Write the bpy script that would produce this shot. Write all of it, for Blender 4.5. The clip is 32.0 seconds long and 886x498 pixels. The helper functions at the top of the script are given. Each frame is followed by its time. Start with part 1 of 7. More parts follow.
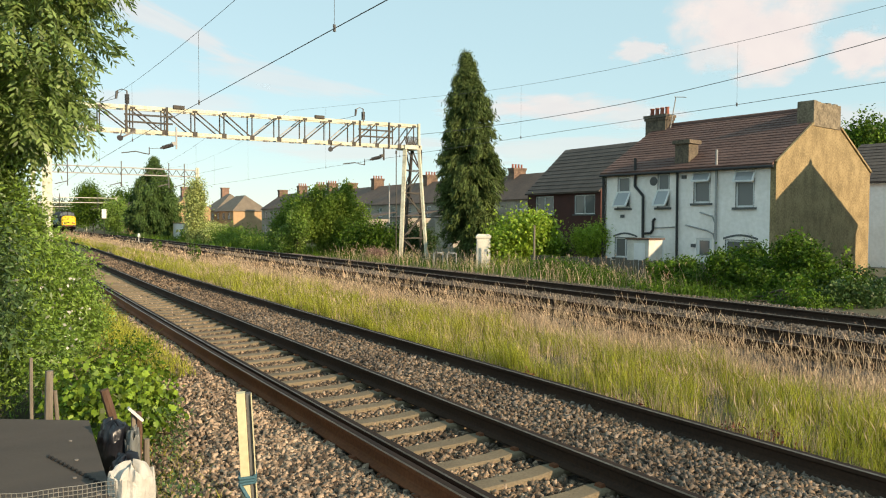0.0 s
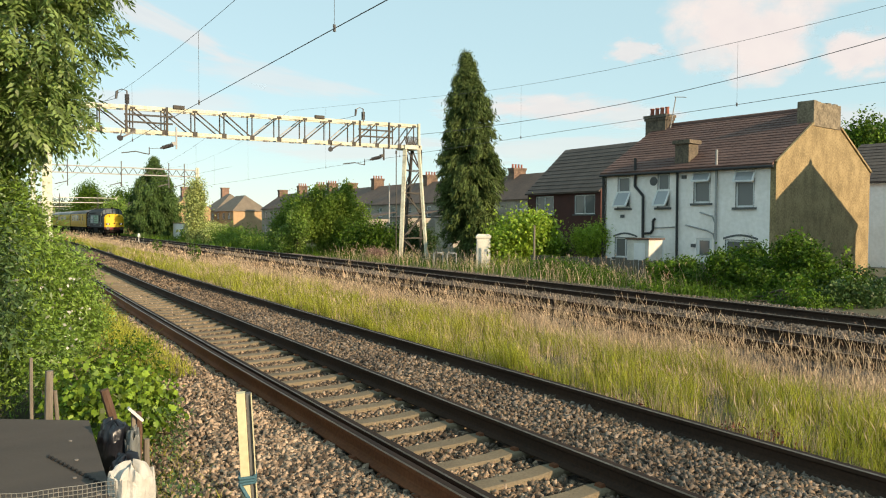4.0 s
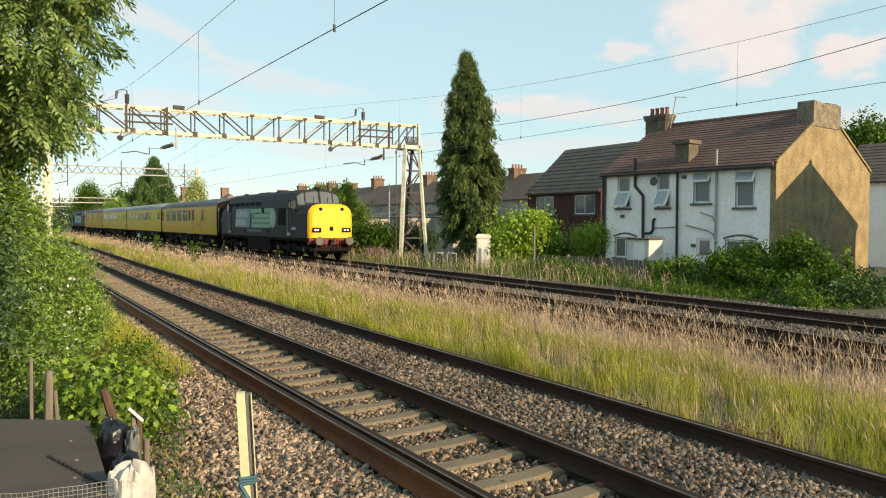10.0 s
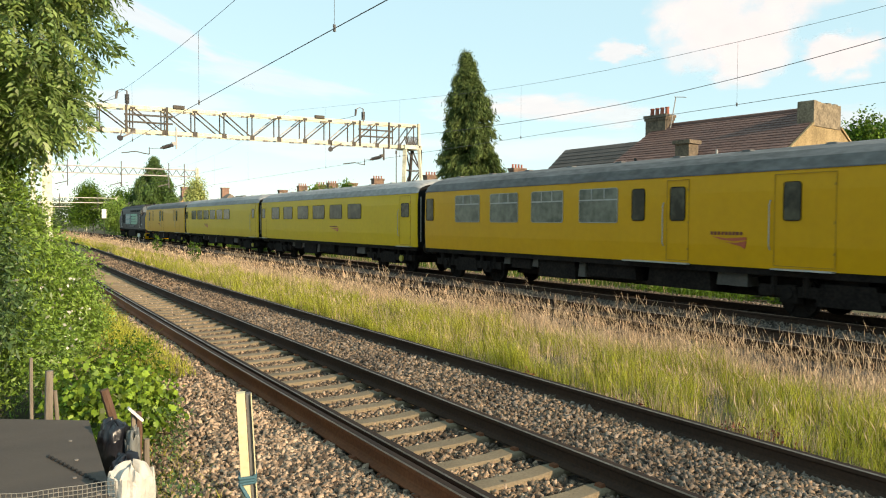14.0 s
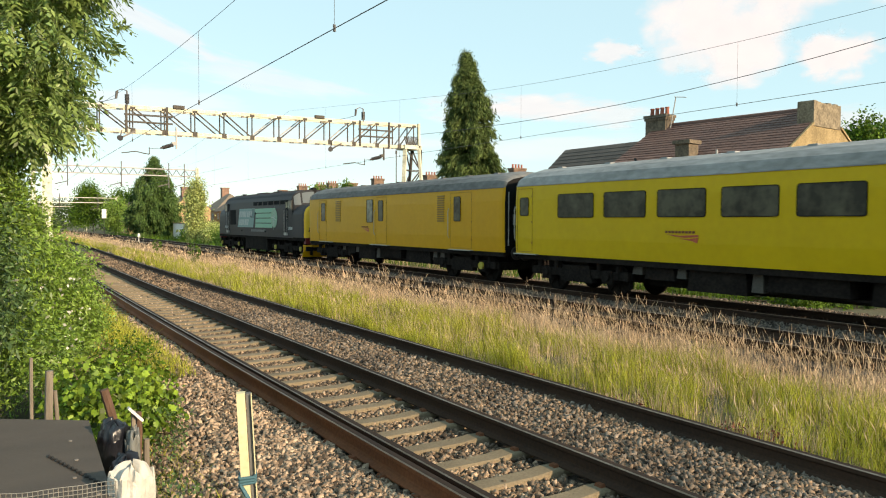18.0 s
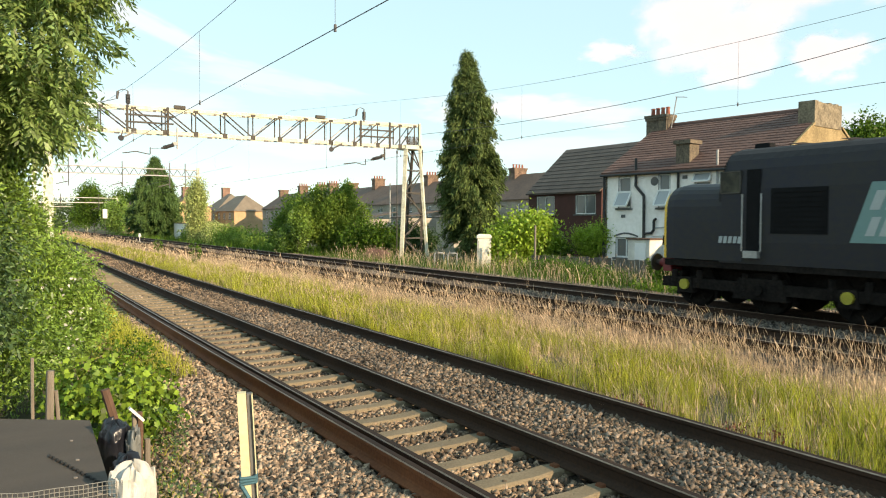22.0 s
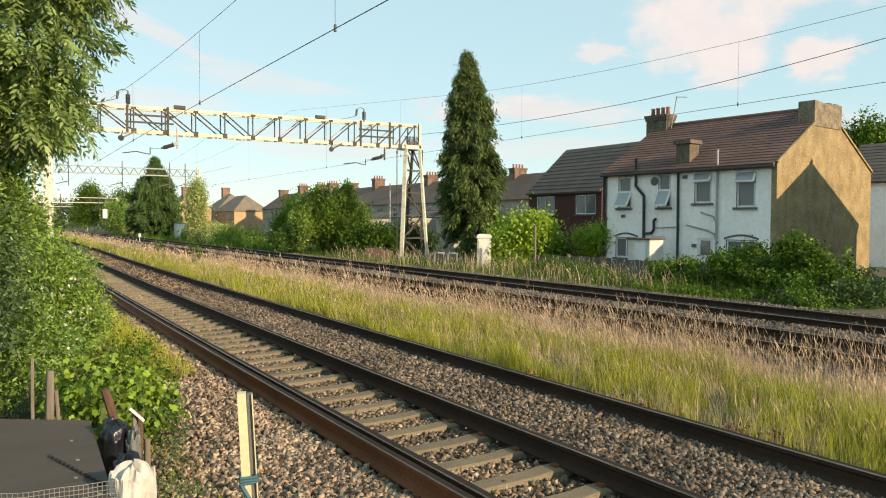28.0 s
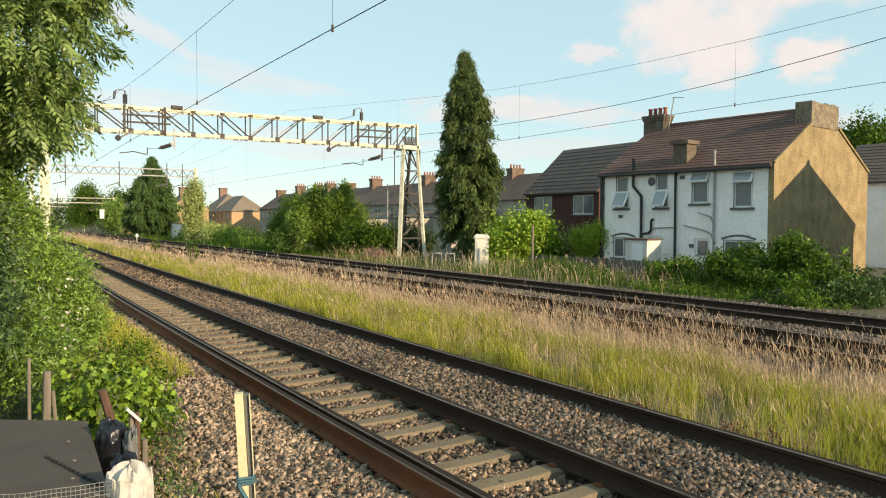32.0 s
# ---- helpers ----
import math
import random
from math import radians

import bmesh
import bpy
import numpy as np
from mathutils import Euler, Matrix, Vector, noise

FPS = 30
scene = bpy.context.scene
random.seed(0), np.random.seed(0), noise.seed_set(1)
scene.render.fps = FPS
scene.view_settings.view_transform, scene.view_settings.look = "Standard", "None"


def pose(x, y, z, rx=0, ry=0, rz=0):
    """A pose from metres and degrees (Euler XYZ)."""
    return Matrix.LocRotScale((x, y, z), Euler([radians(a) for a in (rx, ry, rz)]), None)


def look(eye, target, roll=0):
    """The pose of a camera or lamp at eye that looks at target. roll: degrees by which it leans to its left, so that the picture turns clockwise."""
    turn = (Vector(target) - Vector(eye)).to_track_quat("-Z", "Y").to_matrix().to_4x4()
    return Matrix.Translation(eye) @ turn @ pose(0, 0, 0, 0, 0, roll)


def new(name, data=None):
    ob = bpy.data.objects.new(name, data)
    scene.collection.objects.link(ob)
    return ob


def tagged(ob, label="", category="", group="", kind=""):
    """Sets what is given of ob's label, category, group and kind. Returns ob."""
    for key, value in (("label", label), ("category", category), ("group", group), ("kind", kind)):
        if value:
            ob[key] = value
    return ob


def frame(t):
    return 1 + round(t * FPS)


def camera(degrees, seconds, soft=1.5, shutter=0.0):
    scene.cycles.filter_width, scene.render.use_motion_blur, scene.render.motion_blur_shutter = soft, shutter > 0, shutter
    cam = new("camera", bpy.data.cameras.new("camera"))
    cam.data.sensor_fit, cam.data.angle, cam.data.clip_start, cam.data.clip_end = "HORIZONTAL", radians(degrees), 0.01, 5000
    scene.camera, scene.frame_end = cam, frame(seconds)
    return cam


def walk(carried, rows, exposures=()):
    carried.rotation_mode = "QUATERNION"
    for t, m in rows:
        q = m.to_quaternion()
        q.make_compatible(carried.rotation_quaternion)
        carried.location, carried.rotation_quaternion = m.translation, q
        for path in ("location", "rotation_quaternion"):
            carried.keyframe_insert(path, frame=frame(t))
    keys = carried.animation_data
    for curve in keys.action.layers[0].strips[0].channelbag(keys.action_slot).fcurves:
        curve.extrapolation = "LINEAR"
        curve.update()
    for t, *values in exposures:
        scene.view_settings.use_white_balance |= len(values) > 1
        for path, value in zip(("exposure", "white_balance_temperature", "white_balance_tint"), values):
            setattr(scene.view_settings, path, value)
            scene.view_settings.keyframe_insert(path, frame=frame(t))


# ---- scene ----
# World: rail tops of the line at z = 0, y along the tracks, x across them. The camera stands left of the line.
EYE = (0.0, 0.0, 2.078)
YAW, PITCH, ROLL = 32.282, -2.063, 0.246


def view(dyaw=0.0, dpitch=0.0):
    a, b = radians(YAW + dyaw), radians(PITCH + dpitch)
    d = Vector((math.sin(a) * math.cos(b), math.cos(a) * math.cos(b), math.sin(b)))
    return look(EYE, Vector(EYE) + d * 10, ROLL)


cam = camera(61.72, 32.0, soft=1.08, shutter=0.12)
walk(cam, [(0, view()), (20.2, view()), (20.9, view(-0.06, 0)), (23.4, view(-0.06, 0)), (24.0, view(-0.06, -0.05)),
           (25.5, view(-0.06, -0.05)), (27.5, view(-0.06, 0)), (31.6, view(-0.06, 0)), (32.0, view(0.13, 0.02))],
     [(0.0, 0.46, 7550, 14), (11.8, 0.46, 7550, 14), (13.2, 0.68, 7550, 14), (20.3, 0.66, 7550, 14), (21.0, 0.66, 7550, 14), (22.1, 0.77, 7550, 14), (23.2, 0.67, 7550, 14), (24.2, 0.60, 7550, 14), (26.0, 0.50, 7550, 14), (32.0, 0.48, 7550, 14)])

# ---- light: a low evening sun behind the camera, clear sky ----
SUN_EL, SUN_AZ = 20.0, 162.0   # azimuth from +y towards +x
SUN_FROM = Vector((math.sin(radians(SUN_AZ)) * math.cos(radians(SUN_EL)),
                   math.cos(radians(SUN_AZ)) * math.cos(radians(SUN_EL)), math.sin(radians(SUN_EL))))
world = bpy.data.worlds.new("sky")
scene.world = world
world.use_nodes = True
nt = world.node_tree
sky = nt.nodes.new("ShaderNodeTexSky")
sky.sky_type, sky.sun_disc = "NISHITA", False
sky.sun_elevation, sky.sun_rotation = radians(SUN_EL), radians(SUN_AZ)
sky.air_density, sky.dust_density, sky.ozone_density = 1.0, 0.15, 1.0
haze = nt.nodes.new("ShaderNodeMix")   # thin summer haze evens out the sky
haze.data_type = "RGBA"
haze.inputs["Factor"].default_value = 0.76
haze.inputs["B"].default_value = (2.38, 3.97, 4.72, 1)
nt.links.new(sky.outputs[0], haze.inputs["A"])
nt.links.new(haze.outputs["Result"], nt.nodes["Background"].inputs[0])
nt.nodes["Background"].inputs[1].default_value = 0.15
lamp = bpy.data.lights.new("sun", "SUN")
lamp.energy, lamp.angle, lamp.color = 4.6, radians(0.6), (1.0, 0.84, 0.62)
sun = new("sun", lamp)
sun.matrix_world = look(SUN_FROM * 100, (0, 0, 0))


# ---- materials ----
def mat(name, base, rough=0.7, metal=0.0, dark=None, scale=3.0, fine=40.0, bump=0.2, amount=0.5, spread=0.0, island=0.0,
        coat=0.0, spec=0.5, leafy=0.0, stretch=(1, 1, 1), contrast=0.35, bump_dist=0.02):
    """Principled material: two scales of noise between base and dark, bump, optional variation by object or island."""
    m = bpy.data.materials.new(name)
    m.use_nodes = True
    t = m.node_tree
    n, l = t.nodes, t.links
    b = n["Principled BSDF"]
    dark = dark or tuple(c * 0.6 for c in base)
    co = n.new("ShaderNodeTexCoord")
    mp = n.new("ShaderNodeMapping")
    mp.inputs["Scale"].default_value = stretch
    l.new(co.outputs["Object"], mp.inputs[0])
    big, small = n.new("ShaderNodeTexNoise"), n.new("ShaderNodeTexNoise")
    for q, s in ((big, scale), (small, fine)):
        q.inputs["Scale"].default_value = s
        q.inputs["Detail"].default_value = 6
        l.new(mp.outputs[0], q.inputs["Vector"])
    add = n.new("ShaderNodeMath")
    add.operation = "ADD"
    l.new(big.outputs["Fac"], add.inputs[0])
    l.new(small.outputs["Fac"], add.inputs[1])
    ramp = n.new("ShaderNodeMapRange")
    ramp.inputs["From Min"].default_value = 1.0 - contrast
    ramp.inputs["From Max"].default_value = 1.0 + contrast
    ramp.inputs["To Max"].default_value = amount * 2 if amount < 0.5 else 1.0
    l.new(add.outputs[0], ramp.inputs["Value"])
    mix = n.new("ShaderNodeMix")
    mix.data_type = "RGBA"
    mix.inputs["A"].default_value = (*base, 1)
    mix.inputs["B"].default_value = (*dark, 1)
    l.new(ramp.outputs[0], mix.inputs["Factor"])
    out = mix.outputs["Result"]
    for kind, k in (("ob", spread), ("is", island)):
        if k:
            r = n.new("ShaderNodeObjectInfo" if kind == "ob" else "ShaderNodeNewGeometry")
            hsv = n.new("ShaderNodeHueSaturation")
            mr = n.new("ShaderNodeMapRange")
            mr.inputs["To Min"].default_value, mr.inputs["To Max"].default_value = 1 - k, 1 + k
            l.new(r.outputs["Random" if kind == "ob" else "Random Per Island"], mr.inputs["Value"])
            l.new(mr.outputs[0], hsv.inputs["Value"])
            l.new(out, hsv.inputs["Color"])
            out = hsv.outputs[0]
    l.new(out, b.inputs["Base Color"])
    b.inputs["Roughness"].default_value = rough
    b.inputs["Metallic"].default_value = metal
    b.inputs["Specular IOR Level"].default_value = spec
    b.inputs["Coat Weight"].default_value = coat
    if bump:
        bp = n.new("ShaderNodeBump")
        bp.inputs["Strength"].default_value = bump
        bp.inputs["Distance"].default_value = bump_dist
        l.new(small.outputs["Fac"], bp.inputs["Height"])
        l.new(bp.outputs[0], b.inputs["Normal"])
    if leafy:
        tr = n.new("ShaderNodeBsdfTranslucent")
        ms = n.new("ShaderNodeMixShader")
        ms.inputs[0].default_value = leafy
        l.new(out, tr.inputs["Color"])
        l.new(b.outputs[0], ms.inputs[1])
        l.new(tr.outputs[0], ms.inputs[2])
        l.new(ms.outputs[0], n["Material Output"].inputs["Surface"])
    return m


def glass_mat(name, tint=(0.02, 0.025, 0.03), rough=0.04, spec=0.5):
    m = bpy.data.materials.new(name)
    m.use_nodes = True
    b = m.node_tree.nodes["Principled BSDF"]
    b.inputs["Base Color"].default_value = (*tint, 1)
    b.inputs["Roughness"].default_value = rough
    b.inputs["Specular IOR Level"].default_value = spec
    return m


def lamp_mat(name, col, power):
    m = bpy.data.materials.new(name)
    m.use_nodes = True
    b = m.node_tree.nodes["Principled BSDF"]
    b.inputs["Base Color"].default_value = (*col, 1)
    b.inputs["Emission Color"].default_value = (*col, 1)
    b.inputs["Emission Strength"].default_value = power
    return m


M = {
    "soil": mat("soil", (0.10, 0.085, 0.05), 0.95, dark=(0.055, 0.06, 0.025), scale=0.4, fine=9, bump=0.6, bump_dist=0.05),
    "ballast": mat("ballast", (0.10, 0.078, 0.06), 0.95, dark=(0.035, 0.027, 0.021), scale=0.8, fine=22, bump=1.0, bump_dist=0.04),
    "ballast_oily": mat("ballast_oily", (0.06, 0.045, 0.036), 0.95, dark=(0.02, 0.015, 0.013), scale=0.8, fine=22, bump=1.0, bump_dist=0.04),
    "stone": mat("stone", (0.26, 0.182, 0.12), 0.9, dark=(0.045, 0.032, 0.023), scale=0.7, fine=18, bump=0.3, island=0.9),
    "stone_pale": mat("stone_pale", (0.39, 0.285, 0.20), 0.9, dark=(0.14, 0.098, 0.07), scale=0.7, fine=18, bump=0.3, island=0.9),
    "stone_grey": mat("stone_grey", (0.215, 0.175, 0.138), 0.9, dark=(0.07, 0.055, 0.046), scale=0.7, fine=18, bump=0.3, island=0.7),
    "stone_dark": mat("stone_dark", (0.10, 0.070, 0.052), 0.9, dark=(0.035, 0.025, 0.02), scale=0.7, fine=18, bump=0.3, island=0.5),
    "concrete": mat("concrete", (0.245, 0.19, 0.12), 0.9, dark=(0.13, 0.098, 0.06), scale=2.0, fine=45, bump=0.25, spread=0.14),
    "sleeper_dark": mat("sleeper_dark", (0.07, 0.052, 0.042), 0.9, dark=(0.032, 0.024, 0.02), scale=2.0, fine=45, spread=0.2),
    "rail_rust": mat("rail_rust", (0.25, 0.095, 0.045), 0.85, 0.0, spec=0.15, dark=(0.12, 0.048, 0.027), scale=1.2, fine=30, bump=0.15),
    "rail": mat("rail", (0.070, 0.040, 0.027), 0.9, 0.0, spec=0.1, dark=(0.035, 0.024, 0.019), scale=1.2, fine=30, bump=0.15),
    "rail_top": mat("rail_top", (0.045, 0.028, 0.020), 0.8, 0.0, spec=0.12, dark=(0.022, 0.016, 0.014), scale=0.5, fine=14, bump=0.05),
    # pale metal paints the sky's glint along the rail's near top corner
    "rail_edge_glint": mat("rail_edge_glint", (0.42, 0.30, 0.23), 0.45, 0.6, dark=(0.22, 0.15, 0.11), scale=0.5, fine=14, bump=0.0),
    "grass": mat("grass", (0.51, 0.49, 0.075), 0.6, dark=(0.22, 0.255, 0.03), scale=0.5, fine=3, bump=0, island=0.8, leafy=0.45, spec=0.3),
    "straw": mat("straw", (0.72, 0.565, 0.405), 0.7, dark=(0.44, 0.31, 0.20), scale=0.7, fine=4, bump=0, island=0.6, leafy=0.3, spec=0.2),
    "leaf_ash": mat("leaf_ash", (0.33, 0.43, 0.14), 0.42, dark=(0.16, 0.25, 0.075), scale=0.6, fine=3, bump=0, island=0.6, leafy=0.48, spec=0.6),
    "leaf_privet": mat("leaf_privet", (0.22, 0.34, 0.055), 0.5, dark=(0.10, 0.19, 0.028), scale=0.9, fine=4, bump=0, island=0.6, leafy=0.28, spec=0.6),
    "leaf_vine": mat("leaf_vine", (0.25, 0.36, 0.045), 0.42, dark=(0.05, 0.11, 0.015), scale=1.6, fine=6, bump=0, island=0.75, leafy=0.3, spec=0.3),
    "leaf_dark": mat("leaf_dark", (0.065, 0.12, 0.026), 0.55, dark=(0.03, 0.065, 0.014), scale=0.5, fine=3, bump=0, island=0.4, leafy=0.2, spec=0.35),
    "leaf_mid": mat("leaf_mid", (0.125, 0.225, 0.018), 0.55, dark=(0.022, 0.06, 0.008), scale=1.1, fine=4, bump=0, island=0.55, leafy=0.35, spec=0.25),
    "leaf_olive": mat("leaf_olive", (0.24, 0.35, 0.06), 0.55, dark=(0.05, 0.11, 0.017), scale=0.5, fine=3, bump=0, island=0.25, leafy=0.4, spec=0.15),
    "leaf_bright": mat("leaf_bright", (0.33, 0.45, 0.05), 0.5, dark=(0.15, 0.27, 0.025), scale=0.6, fine=3, bump=0, island=0.35, leafy=0.3, spec=0.35),
    "conifer": mat("conifer", (0.135, 0.185, 0.052), 0.7, dark=(0.05, 0.085, 0.025), scale=0.5, fine=3, bump=0, island=0.5, leafy=0.18, spec=0.25),
    "blossom": mat("blossom", (0.30, 0.175, 0.15), 0.7, bump=0, island=0.3, leafy=0.2),
    "petal": mat("petal", (0.78, 0.76, 0.70), 0.7, bump=0, leafy=0.2),
    "bark": mat("bark", (0.11, 0.085, 0.06), 0.95, dark=(0.05, 0.04, 0.03), scale=3, fine=30, bump=0.8, stretch=(1, 1, 0.25)),
    "wood_grey": mat("wood_grey", (0.24, 0.205, 0.16), 0.9, dark=(0.11, 0.09, 0.07), scale=3, fine=28, bump=0.5, stretch=(1, 1, 0.15)),
    "wood_rust": mat("wood_rust", (0.14, 0.075, 0.045), 0.9, dark=(0.06, 0.035, 0.025), scale=3, fine=28, bump=0.5, stretch=(1, 1, 0.2)),
    "cream": mat("cream", (0.70, 0.70, 0.575), 0.75, dark=(0.40, 0.385, 0.29), scale=1.8, fine=9, bump=0.1, contrast=0.26, amount=0.45),
    "steel_dark": mat("steel_dark", (0.085, 0.075, 0.062), 0.75, 0.1, dark=(0.04, 0.035, 0.03), scale=3, fine=25, bump=0.15),
    "insulator": mat("insulator", (0.05, 0.045, 0.045), 0.35, bump=0),
    "wire": mat("wire", (0.15, 0.15, 0.155), 0.6, 0.4, bump=0),
    "post_white": mat("post_white", (0.66, 0.62, 0.40), 0.7, dark=(0.50, 0.44, 0.26), scale=2, fine=25, bump=0.1),
    "rope": mat("rope", (0.06, 0.16, 0.20), 0.8, bump=0.3, fine=120),
    "felt": mat("felt", (0.078, 0.060, 0.047), 0.85, dark=(0.05, 0.039, 0.032), scale=2.2, fine=60, bump=0.25, stretch=(1, 3, 1)),
    "bag_black": mat("bag_black", (0.015, 0.016, 0.022), 0.3, bump=0.3, fine=12, bump_dist=0.03),
    "bag_white": mat("bag_white", (0.62, 0.60, 0.55), 0.55, dark=(0.48, 0.45, 0.40), scale=5, fine=14, bump=0.5, bump_dist=0.03, leafy=0.15),
    "mesh_wire": mat("mesh_wire", (0.40, 0.37, 0.32), 0.5, 0.6, bump=0),
    "render_white": mat("render_white", (0.96, 0.905, 0.87), 0.9, dark=(0.78, 0.73, 0.68), scale=0.7, fine=5, bump=0.15, amount=0.4, contrast=0.26),
    "pebbledash": mat("pebbledash", (0.365, 0.275, 0.145), 0.95, dark=(0.19, 0.14, 0.07), scale=1.6, fine=14, bump=0.7, bump_dist=0.03, stretch=(1, 1, 0.8), contrast=0.2),
    "brick": mat("brick", (0.31, 0.215, 0.125), 0.9, dark=(0.14, 0.095, 0.06), scale=2, fine=11, bump=0.5, contrast=0.22),
    "brick_red": mat("brick_red", (0.105, 0.038, 0.030), 0.9, dark=(0.065, 0.026, 0.022), scale=1.5, fine=18, bump=0.3),
    "brick_orange": mat("brick_orange", (0.52, 0.35, 0.20), 0.9, dark=(0.36, 0.23, 0.13), scale=1.5, fine=18, bump=0.3),
    "tile": mat("tile", (0.175, 0.096, 0.076), 0.8, dark=(0.08, 0.044, 0.038), scale=0.8, fine=8, bump=0.2, spread=0.12),
    "tile_grey": mat("tile_grey", (0.13, 0.10, 0.082), 0.8, dark=(0.062, 0.048, 0.041), scale=0.8, fine=8, bump=0.2, spread=0.12),
    "pot": mat("pot", (0.36, 0.12, 0.075), 0.85, dark=(0.22, 0.07, 0.045), bump=0.1),
    "upvc": mat("upvc", (0.78, 0.78, 0.77), 0.45, bump=0, amount=0.2),
    "pipe": mat("pipe", (0.022, 0.022, 0.024), 0.5, bump=0),
    "pipe_grey": mat("pipe_grey", (0.42, 0.42, 0.41), 0.6, bump=0),
    "sill": mat("sill", (0.14, 0.14, 0.14), 0.85, bump=0.1),
    # grey tints paint sky reflection into the house panes, paler on open vents
    "glass": glass_mat("glass", (0.13, 0.14, 0.145), 0.08, 0.5),
    "glass_pale": glass_mat("glass_pale", (0.34, 0.36, 0.37), 0.1, 0.5),
    "curtain": mat("curtain", (0.45, 0.46, 0.46), 0.9, dark=(0.25, 0.26, 0.27), scale=6, fine=20, bump=0, stretch=(6, 6, 1)),
    "cabinet": mat("cabinet", (0.70, 0.68, 0.60), 0.6, dark=(0.55, 0.52, 0.44), scale=2, fine=20, bump=0.05),
    "yellow_deep": mat("yellow_deep", (0.58, 0.30, 0.002), 0.45, dark=(0.50, 0.25, 0.002), scale=0.7, fine=5, bump=0.03, spec=0.22, amount=0.4),
    "yellow_pale": mat("yellow_pale", (0.58, 0.385, 0.003), 0.45, dark=(0.50, 0.325, 0.003), scale=0.7, fine=5, bump=0.03, spec=0.22, amount=0.4),
    "yellow_nose": mat("yellow_nose", (0.80, 0.47, 0.004), 0.4, dark=(0.72, 0.40, 0.004), scale=1, fine=8, bump=0.02, amount=0.3),
    "roof_pale": mat("roof_pale", (0.34, 0.34, 0.335), 0.65, dark=(0.20, 0.20, 0.195), scale=0.6, fine=7, bump=0.1, contrast=0.24, spec=0.3, stretch=(1, 0.4, 1)),
    "roof_grey": mat("roof_grey", (0.165, 0.165, 0.162), 0.65, dark=(0.085, 0.083, 0.08), scale=0.6, fine=7, bump=0.1, contrast=0.22, spec=0.3, stretch=(1, 0.4, 1)),
    "navy": mat("navy", (0.024, 0.025, 0.037), 0.55, dark=(0.032, 0.029, 0.027), scale=0.6, fine=9, bump=0.04, spec=0.12, stretch=(1, 0.6, 1)),
    "navy_dusty": mat("navy_dusty", (0.027, 0.028, 0.040), 0.5, dark=(0.040, 0.037, 0.033), scale=0.6, fine=9, bump=0.04, spec=0.14, stretch=(1, 0.6, 1)),
    "disc_pale": mat("disc_pale", (0.20, 0.36, 0.26), 0.45, dark=(0.13, 0.27, 0.19), scale=2.0, fine=12, bump=0, amount=0.3),
    "green_pale": mat("green_pale", (0.15, 0.40, 0.28), 0.45, dark=(0.10, 0.31, 0.22), scale=0.8, fine=10, bump=0, amount=0.3),
    "teal_pale": mat("teal_pale", (0.15, 0.27, 0.26), 0.5, dark=(0.11, 0.21, 0.205), scale=0.8, fine=10, bump=0, amount=0.3),
    "axle_dull": mat("axle_dull", (0.10, 0.075, 0.03), 0.6, bump=0.05),
    # cream tone painting the lit cab interior onto the panes
    "cab_glow": mat("cab_glow", (0.36, 0.33, 0.20), 0.5, dark=(0.12, 0.11, 0.08), scale=2.5, fine=9, bump=0),
    "loco_roof": mat("loco_roof", (0.032, 0.034, 0.038), 0.7, spec=0.12, dark=(0.018, 0.018, 0.02), scale=0.7, fine=8, bump=0.08),
    "teal": mat("teal", (0.075, 0.185, 0.195), 0.4, dark=(0.055, 0.145, 0.155), scale=0.8, fine=10, bump=0, amount=0.3),
    "green": mat("green", (0.075, 0.28, 0.185), 0.4, dark=(0.04, 0.22, 0.14), scale=0.8, fine=10, bump=0, amount=0.3),
    "decal": mat("decal", (0.40, 0.44, 0.44), 0.5, bump=0, amount=0.2),
    "teal_dark": mat("teal_dark", (0.045, 0.13, 0.135), 0.45, dark=(0.03, 0.095, 0.10), scale=0.8, fine=10, bump=0, amount=0.3),
    "decal_dim": mat("decal_dim", (0.16, 0.18, 0.19), 0.6, bump=0, amount=0.3),
    "grime": mat("grime", (0.026, 0.021, 0.018), 0.95, spec=0.08, dark=(0.006, 0.005, 0.005), scale=2, fine=14, bump=0.2),
    "tile_brown": mat("tile_brown", (0.15, 0.098, 0.072), 0.85, dark=(0.075, 0.05, 0.04), scale=0.5, fine=5, bump=0.2, spread=0.2),
    "tile_tan": mat("tile_tan", (0.23, 0.185, 0.135), 0.85, dark=(0.14, 0.11, 0.085), scale=0.8, fine=8, bump=0.2),
    # darker brick for the main and low stacks
    "brick_sooty": mat("brick_sooty", (0.17, 0.135, 0.095), 0.9, dark=(0.06, 0.048, 0.036), scale=2, fine=11, bump=0.5, contrast=0.22),
    "brick_brown": mat("brick_brown", (0.25, 0.165, 0.115), 0.9, dark=(0.10, 0.065, 0.05), scale=1.5, fine=9, bump=0.4, contrast=0.22),
    "brick_pink": mat("brick_pink", (0.30, 0.185, 0.135), 0.9, dark=(0.15, 0.09, 0.07), scale=2, fine=11, bump=0.4),
    "render_dull": mat("render_dull", (0.42, 0.375, 0.31), 0.9, dark=(0.24, 0.21, 0.17), scale=0.5, fine=5, bump=0.15),
    "brick_old": mat("brick_old", (0.28, 0.23, 0.155), 0.9, dark=(0.11, 0.088, 0.06), scale=2, fine=11, bump=0.5, contrast=0.22),
    "door_line": mat("door_line", (0.36, 0.19, 0.006), 0.7, bump=0),
    "leaf_pale": mat("leaf_pale", (0.47, 0.50, 0.20), 0.55, dark=(0.22, 0.30, 0.085), scale=1.2, fine=4, bump=0, island=0.5, leafy=0.25, spec=0.3),
